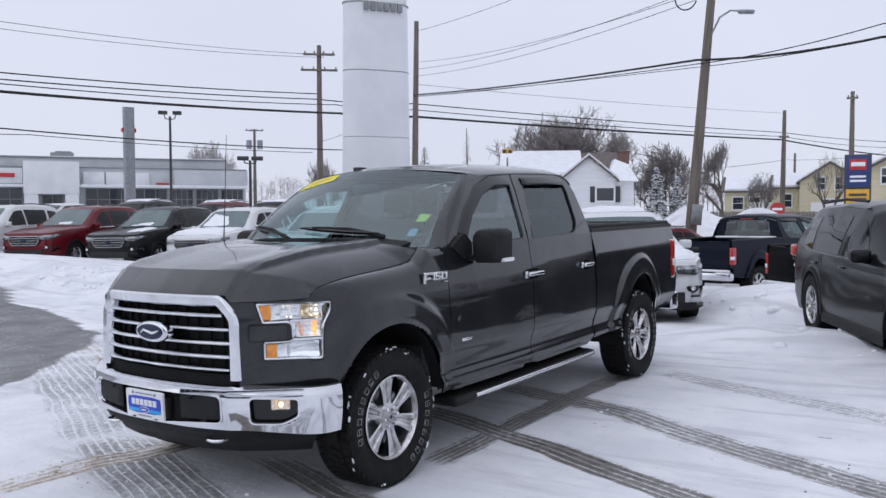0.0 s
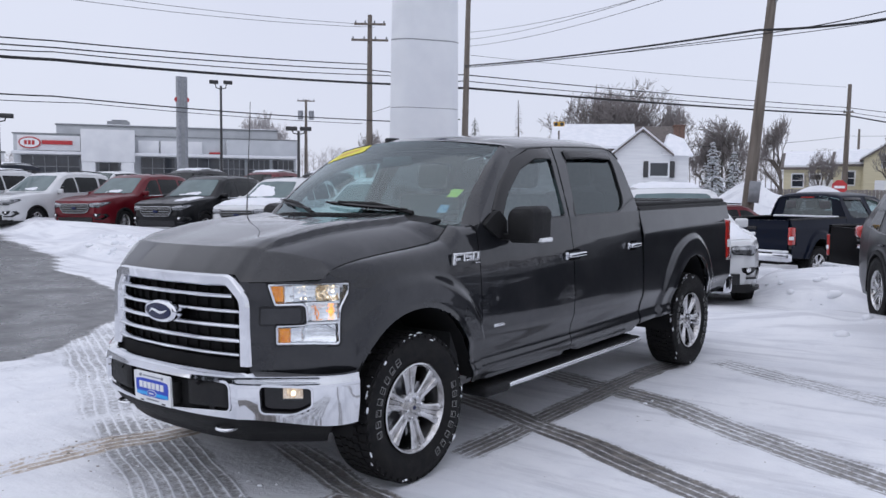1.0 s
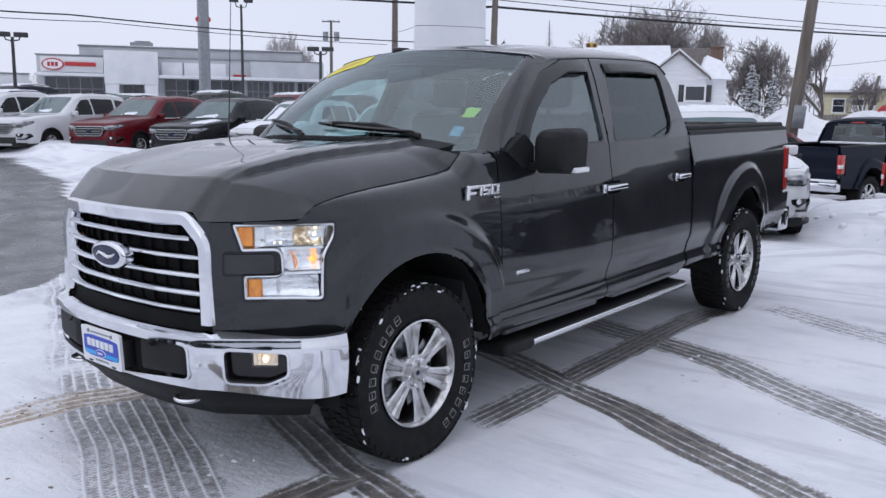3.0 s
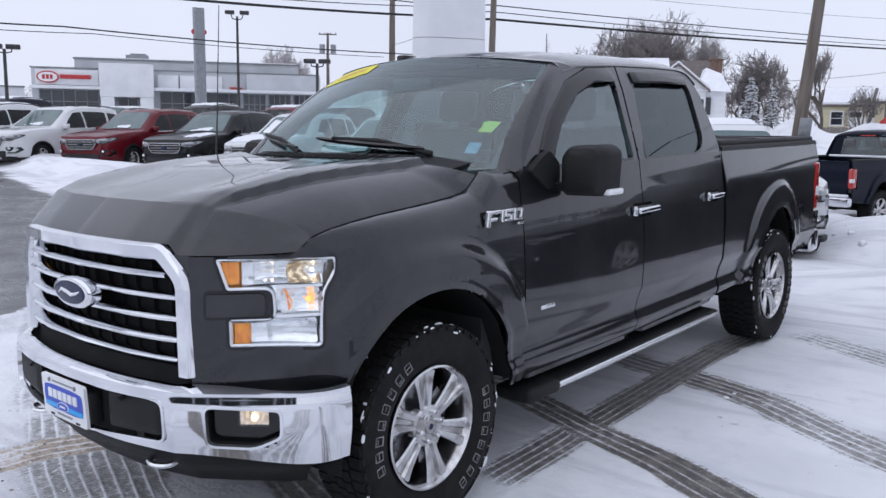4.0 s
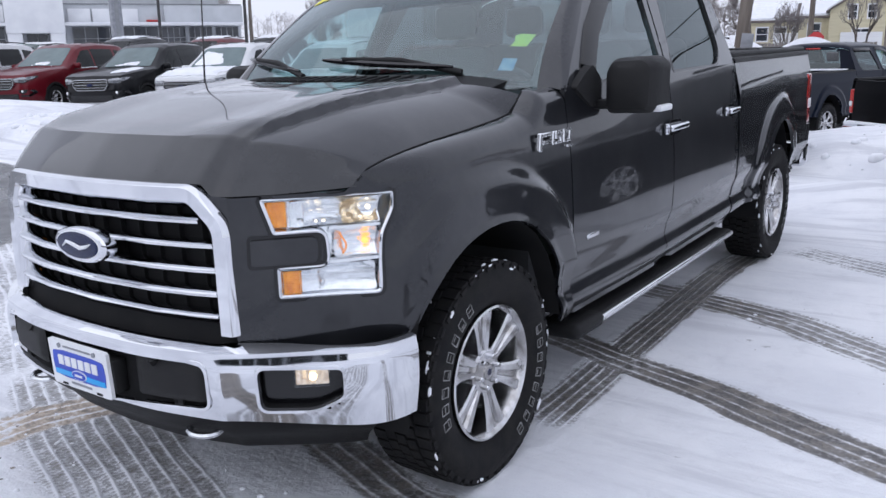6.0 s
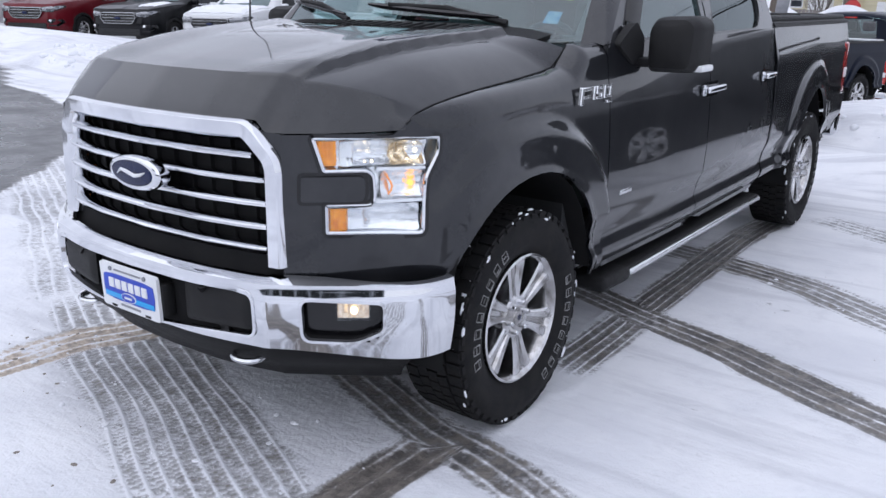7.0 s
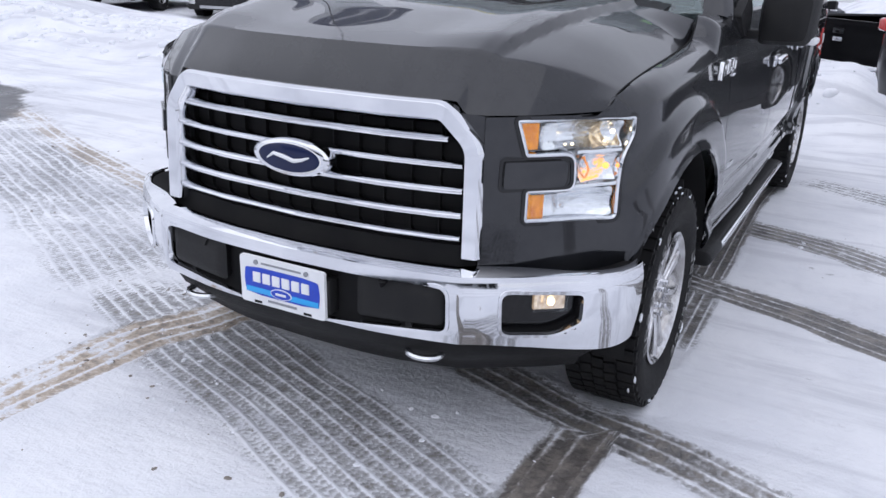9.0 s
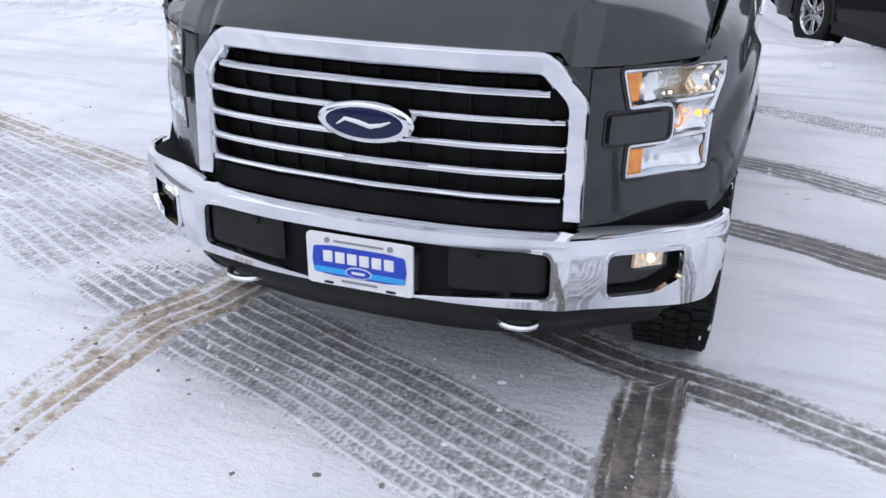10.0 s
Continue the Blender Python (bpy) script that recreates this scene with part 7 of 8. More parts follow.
A, B = 38, 50
cable([(-75, 7.0, 32), (-61.5, 6.6, A), (-41.05, 5.85, B), (-36.1, 5.65, 48), (-12.6, 3.75, 80), (-6.9, 2.65, 100), (6, 1.5, 130)], 0.065, 0.1)
cable([(-75, 8.1, 32), (-61.5, 7.70, A), (-42.45, 7.1, B)], 0.03, 0.1)
cable([(-75, 7.7, 32), (-61.5, 7.31, A), (-42.45, 6.75, B), (-36.1, 6.5, 48), (-12.6, 4.2, 80), (-6.9, 3.45, 100), (6, 2.2, 130)], 0.03, 0.1)
cable([(-75, 7.4, 32), (-61.5, 7.05, A), (-41.2, 6.4, B), (-36.1, 6.1, 48), (-12.6, 3.95, 80), (-6.9, 3.1, 100), (6, 1.9, 130)], 0.025, 0.15)
cable([(-75, 4.9, 32), (-61.6, 4.44, A), (-42.9, 3.5, B), (-36.4, 3.6, 48)], 0.03, 0.1)
cable([(-75, 4.4, 32), (-60.0, 4.1, A), (-42.9, 3.25, B)], 0.016, 0.1)
cable([(-75, 11.2, 32), (-61.4, 10.64, A), (-43.3, 9.65, B)], 0.012, 0.15)
cable([(-75, 10.7, 32), (-61.4, 10.22, A), (-42.0, 9.45, B)], 0.012, 0.2)
cable([(-36.1, 7.08, 48), (-17.6, 8.9, 26), (-7.0, 9.55, 24), (8, 10, 24)], 0.034, 0.12)
cable([(-36.1, 6.95, 48), (-17.6, 8.65, 26), (-7.0, 10.3, 22), (8, 12, 20)], 0.014, 0.10)
cable([(-36.1, 7.0, 48), (-17.6, 8.45, 26), (-7.0, 9.5, 26), (8, 10.5, 26)], 0.011, 0.06)
cable([(-35.8, 9.2, 48), (-19.0, 12.6, 30)], 0.010, 0.35)
cable([(-35.9, 8.3, 48), (-17.5, 12.6, 26)], 0.010, 0.35)
cable([(-35.8, 8.75, 48), (-18.6, 12.9, 28)], 0.010, 0.35)
cable([(-35.7, 11.2, 48), (-28.0, 13.6, 40)], 0.012, 0.1)
cable([(-35.7, 7.75, 48), (-12.6, 5.4, 80)], 0.012, 0.15)
cable([(-40.8, 4.5, 45), (-42.4, 4.0, 50)], 0.012, 0.05)
cable([(-24.0, 1.9, 60), (-12.4, 2.5, 80), (-6.5, 2.9, 100)], 0.016, 0.3)


def lamp_post(bearing, dist, top, heads, ground_z=-0.3):
    p = out(bearing, dist)
    t = thing("lot_lamp", "dark steel car park lamp", "street lamp", pose(p.x, p.y, ground_z + p.z, 0, 1.0, -bearing), group="car park lamps")
    h = top - ground_z
    part("mast", tube(bmesh.new(), [(0, 0, 0), (0, 0, h)], [0.075, 0.055], 10), M["dark_steel"], t)
    for x0, x1, z in heads:
        part("lamp_head", boxed(x0, x1, -0.18, 0.18, h + z, h + z + 0.16, 0.03), M["dark_steel"], t)
    for s in (-1, 1):
        part("lamp_yoke", tube(bmesh.new(), [(0, 0, h - 0.15), (s * 0.22, 0, h - 0.1), (s * 0.28, 0, h + 0.12)], 0.025, 6), M["dark_steel"], t)


lamp_post(-52.0, 44, up(5.45, 44), ((-0.55, -0.12, 0.1), (0.12, 0.55, 0.1)))
lamp_post(-47.05, 36, up(2.72, 36), ((-0.52, -0.05, 0.0), (0.05, 0.52, 0.0)))
lamp_post(-64.75, 36, up(3.05, 36), ((-0.52, -0.05, 0.0), (0.05, 0.52, 0.0)))

post = thing("grey_pylon", "tall slim grey steel sign pylon", "sign", facing(-54.47, 60, -0.3, 20))
zt = up(5.95, 60) + 0.3
for x in (-0.24, 0.24):
    part("column", tube(bmesh.new(), [(x * 0.75, 0, 0), (x * 0.75, 0, zt)], 0.20, 16), M["steel"], post)
part("spine", boxed(-0.12, 0.12, -0.2, 0.2, 0, zt - 0.1, 0.02), M["roof_edge"], post)
for x in (-0.30, 0.30):
    part("sign_disc", tube(bmesh.new(), [(x, -0.1, zt - 1.5), (x, 0.1, zt - 1.5)], 0.18, 20), M["sign_red"], post)


def dealership():
    d = 82.0
    t = thing("showroom", "long low grey car showroom with a flat snowy roof", "building", facing(-55.7, d, -0.5, 2))
    z0 = 0.5
    eave, high = up(2.15, d) + z0, up(2.85, d) + z0
    L, R = -12.3, 12.2
    part("main_wall", boxed(L, R, 0.6, 16, 0, eave, 0.02), M["stucco"], t)
    part("upper_wall", boxed(L + 3.2, R - 1.5, 3.0, 15, eave - 0.2, high, 0.02), M["stucco"], t)
    part("coping", boxed(L + 3.1, R - 1.4, 2.9, 15.1, high, high + 0.12), M["roof_edge"], t)
    part("wall_coping", boxed(L - 0.1, R + 0.1, 0.5, 2.9, eave, eave + 0.10), M["roof_edge"], t)
    part("roof_snow", boxed(L + 3.3, R - 1.6, 3.2, 14.8, high + 0.12, high + 0.2, 0.03), M["snow_clean"], t)
    part("canopy", boxed(L, R, -0.9, 0.6, 3.50, 3.68, 0.03), M["stucco_white"], t)
    part("canopy_snow", boxed(L, R, -0.85, 0.6, 3.68, 3.76, 0.03), M["snow_clean"], t)
    part("entrance_block", boxed(-6.8, -2.4, -1.1, 0.7, 2.9, eave + 0.45, 0.05), M["stucco_white"], t)
    for x in (-6.2, -3.0):
        part("entrance_pier", boxed(x - 0.55, x + 0.55, -1.0, 0.7, 0, 2.95, 0.03), M["stucco_white"], t)
    part("sign_field", boxed(L + 0.4, -6.9, -0.2, 0.55, eave - 1.45, eave - 0.15, 0.03), M["stucco_white"], t)
    part("red_band", boxed(L + 2.35, -7.5, -0.35, -0.18, eave - 0.92, eave - 0.58, 0.02), M["sign_red"], t, "red sign band with plain marks")
    bm = prism(bmesh.new(), [(0.88 * math.cos(a), 0.50 * math.sin(a)) for a in np.linspace(0, 6.283, 28, endpoint=False)], lambda x, z, w: (L + 1.4 + x, -0.38 + w, eave - 0.8 + z), 0.2)
    part("red_oval", bm, M["sign_red"], t, "red oval sign")
    bm = prism(bmesh.new(), [(0.76 * math.cos(a), 0.40 * math.sin(a)) for a in np.linspace(0, 6.283, 28, endpoint=False)], lambda x, z, w: (L + 1.4 + x, -0.41 + w, eave - 0.8 + z), 0.2)
    part("pale_oval", bm, M["sign_white"], t)
    for k in range(3):
        part("sign_bar", boxed(L + 0.98 + k * 0.30, L + 1.20 + k * 0.30, -0.43, -0.40, eave - 0.98, eave - 0.62), M["sign_red"], t)
    for k in range(3):
        part("facade_panel", boxed(-2.1 + k * 1.9, -0.35 + k * 1.9, 0.30, 0.62, eave - 1.5, eave - 0.35, 0.02), M["stucco_white"], t)
    part("small_red_sign", boxed(4.1, 5.2, 0.35, 0.6, eave - 1.42, eave - 1.26, 0.02), M["sign_red"], t)
    part("wing_wall", boxed(5.6, R, -0.6, 0.7, 3.76, eave - 0.1, 0.02), M["stucco"], t)
    def glazing(x0, x1, za, zb, nx, nz):
        w = new("window")
        w.parent = t
        part("pane", boxed(x0, x1, 0.50, 0.62, za, zb), M["window_dark"], w)
        for i in range(nx + 1):
            x = x0 + (x1 - x0) * i / nx
            part("mullion", boxed(x - 0.03, x + 0.03, 0.42, 0.60, za, zb), M["roof_edge"], w)
        for j in range(nz + 1):
            z = za + (zb - za) * j / nz
            part("rail", boxed(x0, x1, 0.43, 0.60, z - 0.025, z + 0.025), M["roof_edge"], w)
    glazing(L + 0.6, -7.0, 0.5, 3.45, 5, 3)
    glazing(-5.4, -3.8, 0.2, 2.9, 2, 2)
    glazing(-1.9, 5.0, 0.5, 3.45, 7, 3)
    for x0 in (6.3, 8.6, 10.9):
        glazing(x0 - 1.0, x0 + 1.0, 1.6, 3.42, 4, 2)
    part("roof_unit", boxed(-4.9, -2.9, 5, 7, high + 0.1, high + 0.65, 0.04), M["roof_edge"], t)
    part("roof_unit_cap", boxed(-4.5, -3.1, 5.2, 6.6, high + 0.65, high + 0.8, 0.03), M["steel"], t)
    low = thing("low_annex", "low pale grey building beside the showroom", "building", facing(-67.5, 95, -0.5))
    part("annex_wall", boxed(-8, 4.6, 0, 8, 0, 3.9, 0.03), M["stucco_white"], low)
    part("annex_roof", boxed(-8.1, 4.7, -0.1, 8.1, 3.9, 4.05, 0.03), M["roof_edge"], low)
    part("annex_door", boxed(0.5, 3.0, -0.08, 0.05, 0, 2.6, 0.02), M["brick"], low)


dealership()


def gable_roof(bm, x0, x1, y0, y1, z, ridge, over=0.3, along_x=True, thick=0.16):
    """Two slabs meeting at a ridge."""
    if along_x:
        ym = (y0 + y1) / 2
        k = (ridge - z) / (ym - y0)
        lo = z - over * k
        for s, e in ((y0 - over, ym), (y1 + over, ym)):
            prism(bm, [(s, lo), (e, ridge), (e, ridge + thick), (s, lo + thick)], lambda y, zz, w: (x0 - over + w, y, zz), x1 - x0 + 2 * over)
    else:
        xm = (x0 + x1) / 2
        k = (ridge - z) / (xm - x0)
        lo = z - over * k
        for s, e in ((x0 - over, xm), (x1 + over, xm)):
            prism(bm, [(s, lo), (e, ridge), (e, ridge + thick), (s, lo + thick)], lambda x, zz, w: (x, y0 - over + w, zz), y1 - y0 + 2 * over)
    return bm


def clapboard(parent, x0, x1, y, z0, z1, mat, gable=None):
    """Lapped boards across a wall that looks towards -y."""
    z = z0
    while z < (gable[1] if gable else z1):
        a, b = x0, x1
        if z > z1:
            k = (z - z1) / (gable[1] - z1)
            a, b = x0 + (gable[0] - x0) * k, x1 + (gable[0] - x1) * k
        if b - a > 0.2:
            part("board", boxed(a, b, y - 0.025, y + 0.02, z, z + 0.215), M[mat], parent)
        z += 0.22


def window(parent, x, z, w, h, y, shutters=False, nx=2, nz=2):
    o = new("window")
    o.parent = parent
    part("pane", boxed(x - w / 2, x + w / 2, y - 0.06, y + 0.02, z - h / 2, z + h / 2), M["window_dark"], o)
    for a, b, c, d in ((-w / 2 - 0.10, w / 2 + 0.10, h / 2, h / 2 + 0.12), (-w / 2 - 0.10, w / 2 + 0.10, -h / 2 - 0.12, -h / 2), (-w / 2 - 0.10, -w / 2, -h / 2, h / 2), (w / 2, w / 2 + 0.10, -h / 2, h / 2)):
        part("frame", boxed(x + a, x + b, y - 0.10, y + 0.02, z + c, z + d), M["siding_white"], o)
    for i in range(1, nx):
        part("glazing_bar", boxed(x - w / 2 + w * i / nx - 0.025, x - w / 2 + w * i / nx + 0.025, y - 0.085, y, z - h / 2, z + h / 2), M["siding_white"], o)
    for j in range(1, nz):
        part("glazing_bar", boxed(x - w / 2, x + w / 2, y - 0.085, y, z - h / 2 + h * j / nz - 0.025, z - h / 2 + h * j / nz + 0.025), M["siding_white"], o)
    if shutters:
        for s in (-1, 1):
            part("shutter", boxed(x + s * (w / 2 + 0.25) - 0.14, x + s * (w / 2 + 0.25) + 0.14, y - 0.08, y, z - h / 2 - 0.1, z + h / 2 + 0.1, 0.01), M["dark_steel"], o)


def white_house():
    d = 52.0
    t = thing("house", "white clapboard house with a snowy gable roof", "house", facing(-25.0, d, -0.6, 4))
    def X(b):
        return d * math.tan(radians(b + 25.0))
    def Z(e):
        return up(e, d) + 0.6
    # main body behind, gabled wing in front, low bay to the side
    x0, x1, g0, g1, g2 = X(-30.2), X(-22.6), X(-26.35), X(-22.9), X(-21.7)
    ridge, eave = Z(3.35), Z(1.75)
    part("main_wall", boxed(x0, x1, 1.6, 8.0, 0, eave + 0.3), M["siding_white"], t)
    part("main_roof", gable_roof(bmesh.new(), x0, x1, 1.6, 8.0, eave, ridge), M["shingle"], t, "brown shingle roof showing through the snow")
    part("roof_snow", gable_roof(bmesh.new(), x0 - 0.1, X(-25.2), 1.5, 8.1, eave + 0.17, ridge + 0.16, 0.28, thick=0.16), M["snow_clean"], t, "snow on the roof")
    apex = ((g0 + g1) / 2, Z(2.85))
    low = Z(1.45)
    bm = prism(bmesh.new(), [(g0, 0), (g1, 0), (g1, low), apex, (g0, low)], lambda x, z, w: (x, w, z), 4.0)
    part("gable_wall", bm, M["siding_white"], t)
    clapboard(t, g0 + 0.02, g1 - 0.02, -0.02, 0.2, low, "siding_white", apex)
    part("gable_roof", gable_roof(bmesh.new(), g0, g1, -0.1, 4.2, low, apex[1] + 0.02, 0.22, False, 0.12), M["shingle"], t)
    part("gable_snow", gable_roof(bmesh.new(), g0, g1, -0.05, 3.2, low + 0.13, apex[1] + 0.14, 0.18, False, 0.13), M["snow_clean"], t, "snow on the gable")
    part("bay_wall", boxed(g1, g2, 0.1, 4.0, 0, low - 0.1), M["siding_white"], t)
    clapboard(t, g1, g2, 0.1, 0.2, low - 0.15, "siding_white")
    bm = prism(bmesh.new(), [(g1 - 0.5, low - 0.1), (g2 + 0.25, low - 0.15), (g2 - 0.2, low + 0.9), (g1 + 0.1, low + 1.25)], lambda x, z, w: (x, -0.15 + w + (z - low) * 1.2, z), 2.2)
    part("bay_snow", bm, M["snow_clean"], t, "thick snow on the side roof")
    window(t, (X(-24.15) + X(-22.95)) / 2, Z(0.42), 1.0, 0.75, -0.03, True, 1, 1)
    window(t, X(-28.0), Z(0.6), 0.9, 0.9, 1.58, True)
    part("chimney", boxed(X(-22.45), X(-21.75), 2.0, 2.8, 2.0, Z(3.3), 0.03), M["brick"], t, "brown brick chimney")
    part("chimney_cap", boxed(X(-22.5), X(-21.7), 1.94, 2.86, Z(3.3), Z(3.3) + 0.12, 0.02), M["brick"], t)


white_house()


def yellow_house(bearing, d, w, gable_at, eave_e, ridge_e, label, turn=0, wing=True):
    t = thing("house", label, "house", facing(bearing, d, -0.8, turn))
    eave, ridge = up(eave_e, d) + 0.8, up(ridge_e, d) + 0.8
    part("main_wall", boxed(-w / 2, w / 2, 0, 7, 0, eave), M["siding_yellow"], t)
    clapboard(t, -w / 2, w / 2, 0, 0.3, eave - 0.1, "siding_yellow")
    part("main_roof", gable_roof(bmesh.new(), -w / 2, w / 2, 0, 7, eave, ridge), M["shingle"], t)
    part("roof_snow", gable_roof(bmesh.new(), -w / 2 + 0.2, w / 2 - 0.5, 0.05, 6.9, eave + 0.16, ridge + 0.15, 0.2, thick=0.2), M["snow_clean"], t, "snow on the roof")
    for k in np.linspace(-w / 2 + 1.2, w / 2 - 1.2, 3):
        window(t, k, eave - 1.1, 0.9, 1.1, -0.03, nx=1)
    if wing:
        bm = prism(bmesh.new(), [(gable_at - 2.4, 0), (gable_at + 2.4, 0), (gable_at + 2.4, eave + 0.5), (gable_at, ridge + 0.9), (gable_at - 2.4, eave + 0.5)], lambda x, z, q: (x, -1.2 + q, z), 6)
        part("gable_wall", bm, M["siding_yellow"], t)
        part("gable_roof", gable_roof(bmesh.new(), gable_at - 2.4, gable_at + 2.4, -1.3, 5, eave + 0.5, ridge + 0.95, 0.3, False, 0.15), M["shingle"], t)
        part("gable_snow", gable_roof(bmesh.new(), gable_at - 2.4, gable_at + 2.4, -1.2, 4.6, eave + 0.66, ridge + 1.1, 0.25, False, 0.14), M["snow_clean"], t)
        for k in (-0.7, 0.7):
            window(t, gable_at + k, eave + 0.35, 0.55, 1.0, -1.23, nx=1)
        window(t, gable_at, eave - 1.6, 1.2, 1.1, -1.23)
    part("porch", boxed(-0.5, 2.6, -1.4, 0, 0, 2.3, 0.03), M["siding_white"], t)


yellow_house(-14.2, 85, 5.4, 0, 0.55, 1.45, "pale yellow bungalow with snow on its roof", 0, False)
yellow_house(-10.6, 82, 7.5, 1.0, 0.75, 1.55, "pale yellow gabled house with snow on its roof", 0, True)
yellow_house(-6.4, 66, 5.0, 0.2, 1.1, 1.9, "pale yellow gabled house behind a street sign", 0, True)
fence = thing("board_fence", "grey board fence beyond the street", "fence", facing(-13.5, 70, -0.7))
for k in range(44):
    part("fence_board", boxed(-5.2 + k * 0.24, -4.98 + k * 0.24, 0, 0.03, 0, 1.5 + 0.02 * (k % 3), 0.005), M["fence_wood"], fence)
for z in (0.4, 1.2):
    part("fence_rail", boxed(-5.2, 5.3, 0.03, 0.09, z, z + 0.09), M["fence_wood"], fence)

# street signs
sg = thing("roadside_sign", "dark blue roadside sign with red and yellow panels", "sign", facing(-8.4, 45, -0.5, 3))
s0 = up(0.0, 45) + 0.5
part("sign_frame", boxed(-0.58, 0.58, -0.12, 0.12, s0 - 0.7, s0 + 2.15, 0.03), M["dark_steel"], sg)
part("sign_face", boxed(-0.50, 0.50, -0.16, -0.11, s0 + 0.62, s0 + 2.08, 0.01), M["sign_navy"], sg)
part("red_patch", boxed(-0.36, 0.36, -0.19, -0.15, s0 + 1.42, s0 + 1.92, 0.01, m=pose(0, 0, 0)), M["sign_red"], sg)
part("pale_bar", boxed(-0.30, 0.30, -0.21, -0.18, s0 + 1.58, s0 + 1.78, 0.01), M["sign_white"], sg)
for k in range(2):
    part("pale_bar", boxed(-0.34, 0.34, -0.18, -0.15, s0 + 0.85 + k * 0.2, s0 + 0.95 + k * 0.2), M["sign_white"], sg)
part("yellow_face", boxed(-0.50, 0.50, -0.16, -0.11, s0 - 0.62, s0 + 0.5, 0.01), M["sign_yellow"], sg)
for k in range(4):
    part("dark_bar", boxed(-0.38, 0.38, -0.18, -0.15, s0 - 0.48 + k * 0.22, s0 - 0.36 + k * 0.22), M["dark_steel"], sg)
for x in (-0.4, 0.4):
    part("sign_leg", boxed(x - 0.05, x + 0.05, -0.05, 0.05, 0, s0 - 0.7), M["dark_steel"], sg)
stop = thing("stop_sign", "red octagonal stop sign on a post", "road sign", facing(-12.9, 46, -0.6))
part("sign_post", tube(bmesh.new(), [(0, 0, 0), (0, 0, 2.1)], 0.03, 8), M["steel"], stop)
part("sign_plate", prism(bmesh.new(), [(0.36 * math.cos(a + 0.39), 0.36 * math.sin(a + 0.39)) for a in np.linspace(0, 6.283, 8, endpoint=False)], lambda x, z, w: (x, -0.06 + w, 1.85 + z), 0.02), M["sign_red"], stop)
part("pale_bar", boxed(-0.24, 0.24, -0.075, -0.055, 1.79, 1.91), M["sign_white"], stop)
tr = thing("traffic_signal", "yellow traffic signal on a brown mast", "traffic light", facing(-30.0, 48, -0.5))
part("signal_mast", tube(bmesh.new(), [(0, 0, 0), (0, 0, up(2.9, 48) + 0.5)], 0.045, 8), M["pole_wood"], tr)
zs_ = up(3.3, 48) + 0.5
part("signal_hood", boxed(-0.30, 0.30, -0.15, 0.12, zs_ - 0.10, zs_ + 0.14, 0.05, 3), M["sign_yellow"], tr)
for x in (-0.16, 0.16):
    part("signal_lens", tube(bmesh.new(), [(x, -0.2, zs_), (x, -0.16, zs_)], 0.10, 14), M["dark_steel"], tr)


